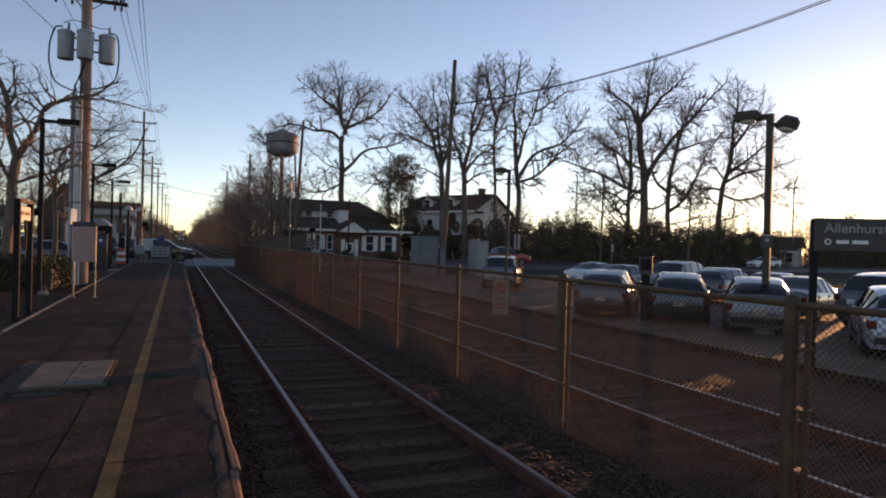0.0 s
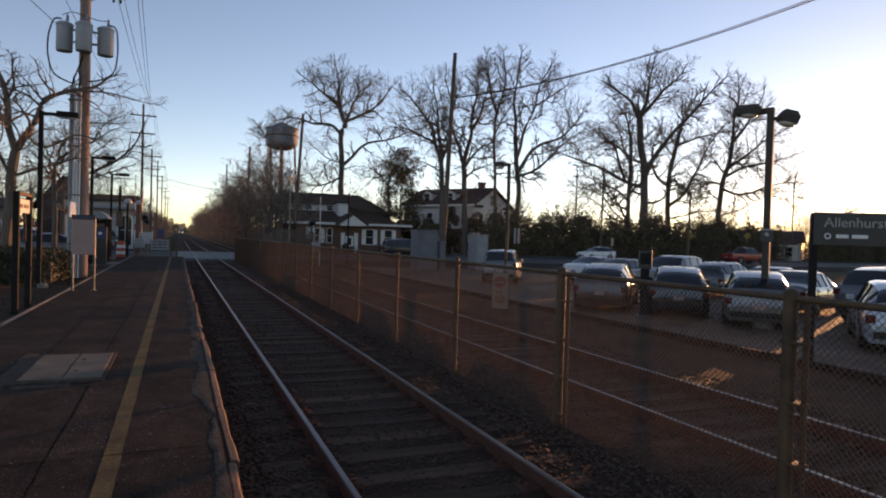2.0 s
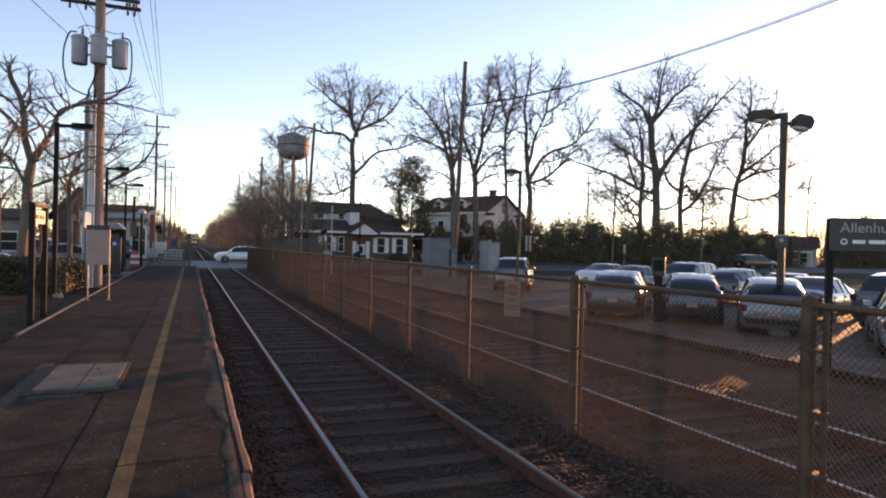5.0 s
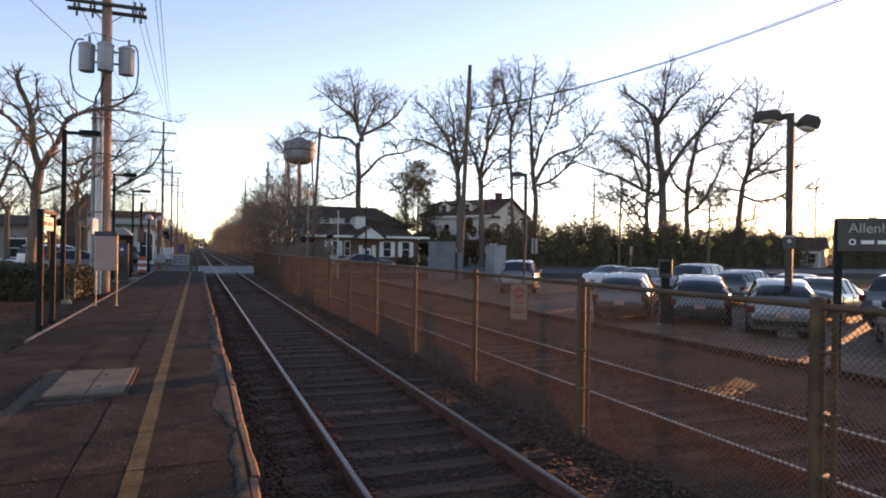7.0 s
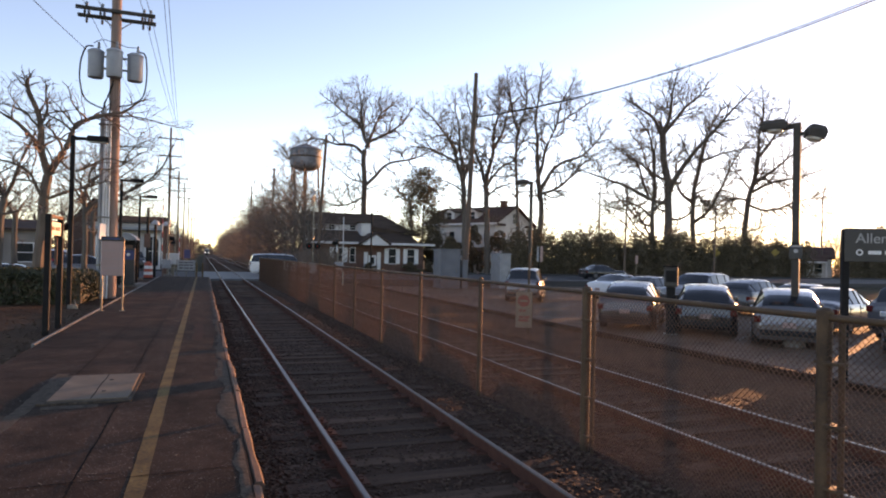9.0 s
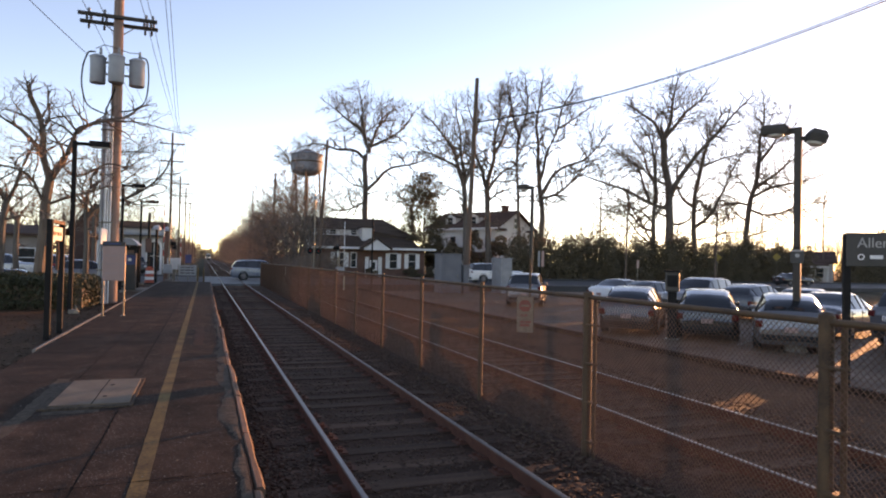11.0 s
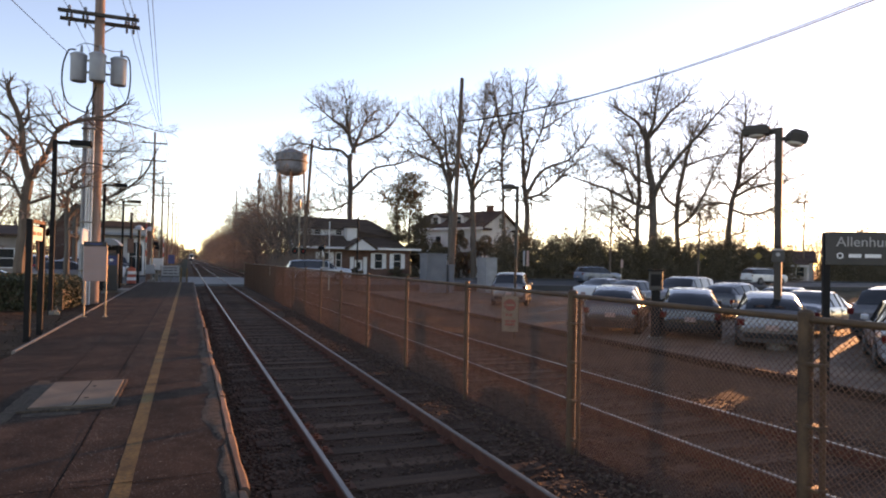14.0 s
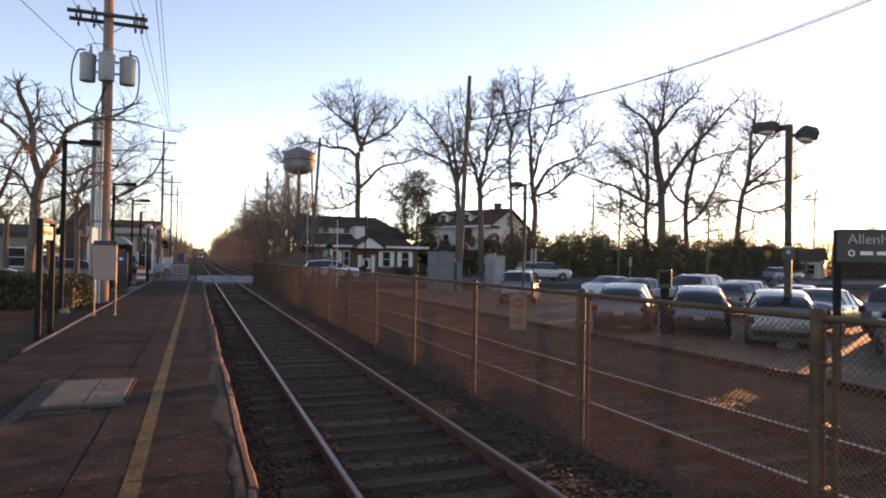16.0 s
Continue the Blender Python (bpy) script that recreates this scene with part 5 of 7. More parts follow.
def bay_plaque():
    """Dark plaque strapped to the twin lamp post, with a round white badge."""
    p = thing("bay_plaque", "dark plaque with a white badge on the lamp post", "sign", pose(14.97, 13.1, -0.2, 0, 0, -48))
    plate = part("plate", Shape().box(-0.16, 0.16, -0.135, -0.12, 2.2, 2.58, bevel=0.004), SIGN_BLACK, p)
    part("header", Shape().box(-0.15, 0.15, -0.139, -0.136, 2.52, 2.56), SIGN_LETTER, plate, "pale header strip")
    part("badge", Shape().lathe([(0.001, 0), (0.055, 0), (0.055, 0.004), (0.001, 0.004)], (0, 0, 0), 18), SIGN_LETTER, plate, "round white badge", m=pose(0, -0.136, 2.41, 90))
    for z in (2.26, 2.62):
        part("strap", Shape().box(-0.1, 0.1, -0.119, 0.1, z - 0.012, z + 0.012), BLACK_METAL, p)


def pay_station():
    """Dark pay-and-display machine standing at the edge of the lot."""
    p = thing("pay_station", "black parking pay machine on a slim pedestal", "parking machine", pose(13.42, 16.18, -0.37, 0, 0, -38))
    part("pedestal", Shape().box(-0.13, 0.13, -0.11, 0.11, -0.1, 1.45, bevel=0.015), BLACK_METAL, p)
    head = part("head", Shape().box(-0.2, 0.2, -0.16, 0.16, 1.45, 2.05, bevel=0.03), SIGN_BLACK, p)
    part("hood", Shape().box(-0.24, 0.24, -0.22, 0.2, 2.05, 2.1, bevel=0.015), BLACK_METAL, head)
    part("panel", Shape().box(-0.15, 0.15, -0.172, -0.161, 1.6, 1.95), BLACK_METAL, head, "dark display panel")
    part("base_plate", Shape().box(-0.22, 0.22, -0.2, 0.2, -0.02, 0.03, bevel=0.01), GALV, p)
lot_lamp(16.95, 32.0, 6.35, -60, False)


def text_mesh(words, size, mat, depth=0.004):
    cu = bpy.data.curves.new("words", "FONT")
    cu.body, cu.size, cu.extrude, cu.align_x, cu.align_y = words, size, depth, "LEFT", "CENTER"
    ob = bpy.data.objects.new("words", cu)
    me = bpy.data.meshes.new_from_object(ob)
    bpy.data.objects.remove(ob)
    me.materials.clear()
    me.materials.append(mat)
    return me


def bars(widths, h, gap, mat, x0=0.0, dy=-0.004):
    s, x = Shape(), x0
    for w in widths:
        s.box(x, x + w, dy - 0.003, dy, -h / 2, h / 2)
        x += w + gap
    return s


SIGN_LETTER = material("dull_sign_letters", (0.26, 0.25, 0.24), (0.36, 0.35, 0.33), 0.5, 4, 40, 0)


def station_sign():
    p = thing("station_sign", "dark station name sign on a post", "station sign", pose(11.55, 9.0, -0.2, 0, 0, -33))
    part("post", Shape().box(-0.06, 0.06, -0.06, 0.06, -0.3, 2.75, bevel=0.01), BLACK_METAL, p)
    part("post", Shape().box(2.35, 2.47, -0.06, 0.06, -0.3, 2.75, bevel=0.01), BLACK_METAL, p)
    board = part("board", Shape().box(-0.04, 2.45, -0.10, -0.065, 2.12, 2.76, bevel=0.012), SIGN_BLACK, p)
    part("lettering", text_mesh("Allenhurst", 0.27, SIGN_LETTER), SIGN_LETTER, board, "pale lettering", m=pose(0.14, -0.105, 2.56, 90, 0, 0))
    part("badge", Shape().add(*ring_flat(0.06, 0.038, 18)), WHITE_PAINT, board, "small round white badge", m=pose(0.21, -0.104, 2.30, 90, 0, 0))
    part("small_words", bars((0.22, 0.28), 0.07, 0.06, WHITE_PAINT), WHITE_PAINT, board, "small white unreadable words", m=pose(0.36, -0.10, 2.30))


def ring_flat(ro, ri, n):
    vs = [(r * math.cos(2 * math.pi * i / n), r * math.sin(2 * math.pi * i / n), 0) for r in (ro, ri) for i in range(n)]
    vs += [(x, y, 0.006) for x, y, _ in vs]
    fs = []
    for i in range(n):
        j = (i + 1) % n
        fs += [(2 * n + i, 2 * n + j, 3 * n + j, 3 * n + i), (i, j, 2 * n + j, 2 * n + i), (n + j, n + i, 3 * n + i, 3 * n + j)]
    return vs, fs


station_sign()
bay_plaque()
pay_station()


def no_entry_sign():
    p = thing("lot_sign", "white notice with red prohibition disc on a post", "traffic sign", pose(8.44, 16.19, -0.2, 0, 0, -26))
    part("post", Shape().box(0.07, 0.13, -0.044, 0.016, -0.2, 2.2, bevel=0.005), RUST_POST, p)
    plate = part("plate", Shape().box(-0.25, 0.2, -0.06, -0.045, 0.13, 1.11, bevel=0.006), SIGN_CREAM, p)
    for q in (-0.236, 0.18):
        part("batten", Shape().box(q, q + 0.035, -0.0445, -0.01, 0.12, 1.12, bevel=0.004), RUST_POST, plate, "rusty steel batten behind the plate")
    disc = Shape()
    disc.lathe([(0.001, 0), (0.165, 0), (0.165, 0.006), (0.001, 0.007)], (0, 0, 0), 24)
    part("disc", disc, SIGN_RED, plate, "faded red disc", m=pose(-0.03, -0.061, 0.87, 90))
    part("bar", Shape().box(-0.14, 0.08, -0.072, -0.068, 0.845, 0.895), SIGN_CREAM, plate)
    for z, ws in ((0.60, (0.08, 0.09)), (0.42, (0.12, 0.15)), (0.33, (0.27,))):
        part("words", bars(ws, 0.06, 0.03, SIGN_RED, -0.16, -0.062), SIGN_RED, plate, "unreadable faded words", m=pose(0, 0, z))


no_entry_sign()


def notice_board():
    p = thing("timetable_board", "cream timetable board on two steel legs", "notice board", pose(-2.28, 19.4, 0.2, 0, 0, 4))
    for x in (-0.25, 0.25):
        part("leg", Shape().tube([(x, 0, -0.02), (x, 0, 1.9)], 0.021, 8), GALV, p, smooth=True)
        part("foot_plate", Shape().box(x - 0.07, x + 0.07, -0.05, 0.05, 0, 0.015), GALV, p)
    panel = part("panel", Shape().box(-0.29, 0.25, -0.05, -0.01, 0.95, 1.88, bevel=0.01), CREAM, p)
    part("header", Shape().box(-0.295, 0.255, -0.07, -0.0, 1.88, 2.0, bevel=0.01), SIGN_BLACK, p, "dark header strip")
    part("header_words", bars((0.05, 0.30), 0.04, 0.03, BLUE_PAINT, -0.24, -0.072), BLUE_PAINT, p, m=pose(0, 0, 1.94))
    for z in (1.62, 1.4, 1.15):
        part("printing", bars((0.34, 0.1), 0.006, 0.03, GREY_METAL, -0.24, -0.052), GREY_METAL, panel, m=pose(0, 0, z))


notice_board()


def lit_sign():
    # name sign standing between two black posts near the hedge
    p = thing("platform_sign", "small cream sign between two black posts", "sign", pose(-2.95, 15.5, 0.1, 0, 0, 0))
    for y in (-0.5, 0.7):
        part("post", Shape().box(-0.055, 0.055, y - 0.055, y + 0.055, -0.3, 2.44, bevel=0.012), BLACK_METAL, p)
    part("beam", Shape().box(-0.05, 0.05, -0.5, 0.7, 2.37, 2.44, bevel=0.01), TIMBER_EDGE, p)
    q = part("plate", Shape().box(-0.02, 0.02, -0.42, 0.62, 2.02, 2.30, bevel=0.008), LAMP_GLASS, p, "cream plate facing the track")
    for y0, y1 in ((-0.30, -0.02), (0.06, 0.26), (0.32, 0.50)):
        part("words", Shape().box(0.021, 0.024, y0, y1, 2.12, 2.20), TIMBER_EDGE, q, "unreadable faded words")
    part("bracket", Shape().tube([(0.02, 0.1, 2.02), (0.03, 0.12, 1.75), (0.02, 0.15, 1.4)], 0.03, 6), TIMBER_EDGE, q)


lit_sign()


def bus_shelter():
    p = thing("ticket_shelter", "small dark shelter with a pale domed roof", "shelter", pose(-3.5, 35.2, 0.2))
    part("floor_slab", Shape().box(-0.7, 0.9, -1.0, 1.2, -0.3, 0.02, bevel=0.02), CONCRETE, p)
    for x in (-0.36, 0.34):
        for y in (-0.6, 0.8):
            part("post", Shape().box(x - 0.05, x + 0.05, y - 0.05, y + 0.05, 0, 2.2), BLACK_METAL, p)
    part("back_panel", Shape().box(-0.39, -0.33, -0.55, 0.75, 0.15, 2.1), GLASS_DARK, p)
    part("side_panel", Shape().box(-0.31, 0.29, 0.78, 0.82, 0.15, 2.1), GLASS_DARK, p, "dark glass side")
    part("poster", Shape().box(-0.30, 0.28, -0.66, -0.62, 0.3, 1.9, bevel=0.01), TIMBER_EDGE, p, "yellowish poster panel")
    prof = [(-0.46 + 0.9 * i / 12, 2.2 + 0.28 * math.sin(math.pi * i / 12)) for i in range(13)]
    part("roof", Shape().prism(prof + [(0.44, 2.15), (-0.46, 2.15)], -0.8, 1.0), GREY_METAL, p, "pale domed roof", smooth=True)
    m = thing("ticket_machine", "dark blue ticket machine beside the shelter", "ticket machine", pose(-3.36, 34.3, 0.2))
    part("cabinet", Shape().box(-0.28, 0.28, -0.2, 0.2, 0, 1.75, bevel=0.03), SIGN_BLACK, m)
    part("panel", Shape().box(-0.24, 0.24, -0.215, -0.2, 1.2, 1.65), BLUE_PAINT, m, "blue fascia panel")
    part("mark", Shape().box(-0.07, 0.07, -0.22, -0.216, 1.38, 1.5), WHITE_PAINT, m, "white mark")
    r = solid("red_newspaper_box", Shape().box(-0.22, 0.22, -0.2, 0.2, 0, 1.9, bevel=0.03), BRICK_DARK, "tall dull red box beside the shelter", "box", pose(-3.55, 37.2, 0.2))
    part("window", Shape().box(-0.15, 0.15, -0.215, -0.2, 1.1, 1.6), GLASS_DARK, r)


bus_shelter()


def traffic_barrel(x, y):
    p = thing("traffic_barrel", "orange and white striped traffic barrel", "traffic barrel", pose(x, y, -0.03))
    part("base", Shape().lathe([(0.33, 0), (0.33, 0.05), (0.28, 0.08), (0.02, 0.08)], (0, 0, 0), 18), RUBBER, p)
    for i in range(5):
        r = 0.29 - 0.012 * i
        part("band", Shape().lathe([(r, 0.08 + i * 0.2), (r - 0.01, 0.275 + i * 0.2), (0.02, 0.276 + i * 0.2)], (0, 0, 0), 18), ORANGE if i % 2 == 0 else WHITE_PAINT, p, smooth=True)
    part("handle", Shape().box(-0.12, 0.12, -0.03, 0.03, 1.08, 1.16), ORANGE, p)


traffic_barrel(-3.45, 47.4)


# ---- crossing signals ----
LIT_RED = material("crossing_lamp_lens", (0.40, 0.015, 0.01), (0.5, 0.02, 0.015), 0.15, 6, 40, 0)


def crossing_signal(x, y, h, face, gate, stripes=True, text="level crossing signal mast with twin hooded red lamps"):
    p = thing("crossing_signal", text, "crossing signal", pose(x, y, -0.05, 0, 0, face), "crossing signals")
    part("mast", Shape().tube([(0, 0, 0), (0, 0, h)], 0.06, 10), GALV, p, smooth=True)
    part("foot", Shape().box(-0.25, 0.25, -0.25, 0.25, -0.2, 0.35, bevel=0.02), CONCRETE, p)
    for s in (-1, 1):
        b = part("crossbuck", Shape().box(-0.6, 0.6, -0.09, -0.07, -0.1, 0.1, pose(0, 0, h - 0.35, 0, 45 * s, 0)), WHITE_PAINT, p, "white crossbuck board")
        lamp = part("lamp", Shape().lathe([(0.02, 0), (0.30, 0), (0.30, 0.02), (0.02, 0.03)], (0, 0, 0), 20), BLACK_METAL, p, "black lamp backing disc", m=pose(s * 0.42, -0.08, 2.75, 90))
        part("lens", Shape().lathe([(0.01, 0.03), (0.11, 0.035), (0.09, 0.05), (0.01, 0.055)], (0, 0, 0), 14), LIT_RED, lamp)
        part("hood", Shape().tube([(0, 0, 0.03), (0, 0, 0.26)], 0.13, 12, False), BLACK_METAL, lamp)
    part("lamp_bar", Shape().box(-0.45, 0.45, -0.07, -0.03, 2.71, 2.79), GALV, p)
    if gate:
        part("gate_box", Shape().box(-0.25, 0.25, -0.2, 0.35, 0.75, 1.35, bevel=0.03), GREY_METAL, p)
        arm = part("gate_arm", Shape().box(-0.05, 0.05, 0.36, 0.40, 1.0, gate, bevel=0.0), WHITE_PAINT, p, "raised white gate arm")
        for k in range(4 if stripes else 0):
            part("stripe", Shape().box(-0.055, 0.055, 0.355, 0.405, 1.9 + k * 0.9, 2.3 + k * 0.9), RED_PAINT, arm)
    return p


crossing_signal(-2.25, 47.3, 4.6, 88, 5.6)
crossing_signal(-2.6, 67.6, 4.4, -80, 5.6)
crossing_signal(10.55, 67.3, 8.6, 0, 0, True, "tall pale signal mast with cantilever lamps at the crossing")
crossing_signal(9.25, 47.4, 2.9, -92, 4.7, False)
# signal cabinet and work sign at the crossing
cab = thing("signal_cabinet", "silver signal relay cabinet on legs", "signal cabinet", pose(-2.05, 49.6, -0.03))
part("cabinet", Shape().box(-0.42, 0.4, -0.3, 0.3, 0.95, 1.75, bevel=0.02), SILVER_METAL, cab)
part("leg", Shape().box(-0.12, 0.12, -0.1, 0.1, 0, 0.75), GALV, cab)
part("foot", Shape().box(-0.5, 0.5, -0.3, 0.3, 0, 0.14, bevel=0.02), CONCRETE, cab)
ws = thing("road_work_sign", "white road sign board with dark bars on a frame", "road sign", pose(-1.1, 47.6, 0.0))
for x in (-0.62, 0.57):
    part("leg", Shape().box(x, x + 0.05, 0, 0.05, 0, 1.3), GALV, ws)
part("plate", Shape().box(-0.55, 0.55, -0.02, 0.0, 0.55, 1.25, bevel=0.006), GREY_METAL, ws)
for z in (1.1, 0.92, 0.72):
    part("words", bars((0.25, 0.3, 0.2), 0.07, 0.06, SIGN_BLACK, -0.44, -0.022), SIGN_BLACK, ws, "unreadable dark words", m=pose(0, 0, z))
bs = thing("blue_sign", "small blue sign on a post by the crossing", "road sign", pose(-1.15, 51.5, 0.0))
part("post", Shape().tube([(0, 0, 0), (0, 0, 2.4)], 0.03, 6), GALV, bs)
part("plate", Shape().box(-0.22, 0.22, -0.05, -0.03, 1.35, 2.0, bevel=0.01), BLUE_PAINT, bs)
for x in (-0.42, -0.05):
    b = thing("bollard", "yellow plastic bollard at the platform end", "bollard", pose(x, 46.9, -0.1), "yellow bollards")
    part("tube", Shape().tube([(0, 0, -0.1), (0, 0, 1.15)], 0.04, 10), YELLOW, b, smooth=True)
    part("cap", Shape().lathe([(0.044, 0), (0.04, 0.03), (0.01, 0.045)], (0, 0, 1.15), 10), YELLOW, b)
# street lights and traffic light on the far left corner
tl = thing("traffic_light", "black traffic light pole with a red lamp box", "traffic light", pose(-4.15, 55.5, -0.1))
part("pole", Shape().tube([(0, 0, 0), (0, 0, 5.3)], 0.10, 10), BLACK_METAL, tl, smooth=True)
part("lamp_box", Shape().box(-0.22, 0.22, -0.35, -0.1, 2.2, 3.3, bevel=0.03), BRICK_DARK, tl, "dull red lamp box")


for x, y, top, r, mat, text in ((-3.24, 50.0, 3.8, 0.09, BLACK_METAL, "dark post with a pale domed lamp by the crossing"), (-2.66, 52.0, 3.8, 0.21, BRICK_DARK, "stout brown post with a pale domed lamp")):
    dl = thing("dome_lamp", text, "street lamp", pose(x, y, -0.1), "domed lamps by the crossing")
    part("post", Shape().tube([(0, 0, -0.2), (0, 0, top)], r, 10), mat, dl, smooth=True)
    part("dome", Shape().lathe([(0.29, 0.0), (0.28, 0.1), (0.22, 0.22), (0.1, 0.3), (0.01, 0.32)], (0, -0.1, top), 16), CAN, dl, "pale dome", smooth=True)


# ---- relay boxes behind the fence ----
def relay_house(x0, x1, y, top, mat, text):
    p = thing("relay_house", text, "equipment cabinet", pose((x0 + x1) / 2, y, -0.25), "equipment cabinets by the street")
    w = (x1 - x0) / 2
    part("wall", Shape().box(-w, w, -0.8, 0.8, -0.2, top, bevel=0.02), mat, p)
    part("roof", Shape().box(-w - 0.06, w + 0.06, -0.88, 0.88, top, top + 0.08, bevel=0.02), mat, p)
    part("door", Shape().box(-w * 0.7, w * 0.75, -0.83, -0.802, 0.15, top - 0.15, bevel=0.01), mat, p)
    part("handle", Shape().box(w * 0.55, w * 0.62, -0.87, -0.83, 1.0, 1.2), GALV, p)
    return p


relay_house(15.8, 17.3, 44.0, 2.62, RELAY, "grey steel railway equipment house")
relay_house(20.5, 21.4, 44.2, 2.40, GREY_METAL, "silver railway equipment cabinet")
relay_house(17.42, 17.85, 43.9, 1.85, RELAY, "small grey equipment box")


def slim_pole(name, text, cat, x, y, top, r, mat, plates=()):
    p = thing(name, text, cat, pose(x, y, -0.25))
    part("pole", Shape().tube([(0, 0, -0.3), (0, 0, top)], r, 8), mat, p, smooth=True)
    for x0, x1, z0, z1, pm in plates:
        part("plate", Shape().box(x0, x1, -r - 0.03, -r - 0.005, z0, z1, bevel=0.005), pm, p)
    return p


slim_pole("lamp_pole", "slim dark steel pole by the street", "pole", 11.4, 46.0, 5.2, 0.06, BLACK_METAL)
slim_pole("street_sign", "two narrow upright signs on a dark post", "street sign", 24.4, 44.6, 3.0, 0.04, BLACK_METAL, ((-0.22, -0.05, 1.9, 3.1, GREY_METAL), (0.08, 0.3, 1.9, 3.1, CREAM)))
slim_pole("street_sign", "small pale sign on a thin post", "street sign", 34.5, 46.0, 2.6, 0.03, GALV, ((-0.12, 0.12, 1.9, 2.6, CREAM),))


# ---- water tower ----
def water_tower():
    t = thing("water_tower", "old pale water tower on thin steel legs", "water tower", pose(17.1, 120, -0.3))
    part("tank", Shape().lathe([(0.1, 17.3), (1.6, 17.5), (2.6, 18.1), (2.85, 18.7), (2.85, 21.2), (2.8, 21.25)], (0, 0, 0), 28), TANK, t, "weathered riveted tank", smooth=True)
    part("roof", Shape().lathe([(3.0, 21.2), (2.95, 21.3), (0.3, 22.4), (0.02, 22.5)], (0, 0, 0), 28), TANK, t, smooth=True)
    part("walkway", Shape().lathe([(2.86, 19.75), (2.98, 19.75), (2.98, 19.95), (2.86, 19.95)], (0, 0, 0), 28), RUST_POST, t)
    part("riser_pipe", Shape().tube([(0, 0, 0), (0, 0, 17.4)], 0.2, 10), RUST_POST, t, smooth=True)
    for k in range(6):
        a = math.pi / 3 * k + 0.3
        part("leg", Shape().tube([(3.6 * math.cos(a), 3.6 * math.sin(a), 0), (2.6 * math.cos(a), 2.6 * math.sin(a), 18.6)], 0.11, 8), RUST_POST, t)
        b = a + math.pi / 3
        for z in (6.0, 12.0):
            r = 3.6 - z / 18.6
            part("strut", Shape().tube([(r * math.cos(a), r * math.sin(a), z), (r * math.cos(b), r * math.sin(b), z)], 0.06, 5), TANK, t)


water_tower()


# ---- houses ----
def window(parent, x, z, w, h, y, shutters=False, frame_mat=None, m=None):
    fr = part("window", Shape().box(x - w / 2 - 0.08, x - w / 2, y - 0.06, y + 0.02, z, z + h).box(x + w / 2, x + w / 2 + 0.08, y - 0.06, y + 0.02, z, z + h).box(x - w / 2 - 0.08, x + w / 2 + 0.08, y - 0.06, y + 0.02, z + h, z + h + 0.09).box(x - w / 2 - 0.1, x + w / 2 + 0.1, y - 0.1, y + 0.02, z - 0.08, z).box(x - w / 2, x + w / 2, y - 0.045, y + 0.0, z + h / 2 - 0.03, z + h / 2 + 0.03), frame_mat or WHITE_PAINT, parent, m=m)
    part("pane", Shape().box(x - w / 2, x + w / 2, y - 0.02, y - 0.012, z, z + h), GLASS_DARK, fr)
    if shutters:
        for s in (-1, 1):
            part("shutter", Shape().box(x + s * (w / 2 + 0.32) - 0.22, x + s * (w / 2 + 0.32) + 0.22, y - 0.05, y - 0.004, z - 0.02, z + h + 0.04, bevel=0.01), WHITE_PAINT, fr, "white shutter")
    return fr


def gable_roof(x0, x1, y0, y1, eave, ridge, over=0.5, axis="x", thick=0.18):
    """Roof slab pair with the ridge along the axis."""
    s = Shape()
    if axis == "x":
        ym = (y0 + y1) / 2
        k = (ridge - eave) / (ym - y0)
        s.prism([(y0 - over, eave - over * k), (ym, ridge), (y1 + over, eave - over * k), (y1 + over, eave - over * k + thick), (ym, ridge + thick), (y0 - over, eave - over * k + thick)], x0 - over, x1 + over, "x")
    else:
        xm = (x0 + x1) / 2
        k = (ridge - eave) / (xm - x0)
        s.prism([(x0 - over, eave - over * k), (xm, ridge), (x1 + over, eave - over * k), (x1 + over, eave - over * k + thick), (xm, ridge + thick), (x0 - over, eave - over * k + thick)], y0 - over, y1 + over, "y")
    return s


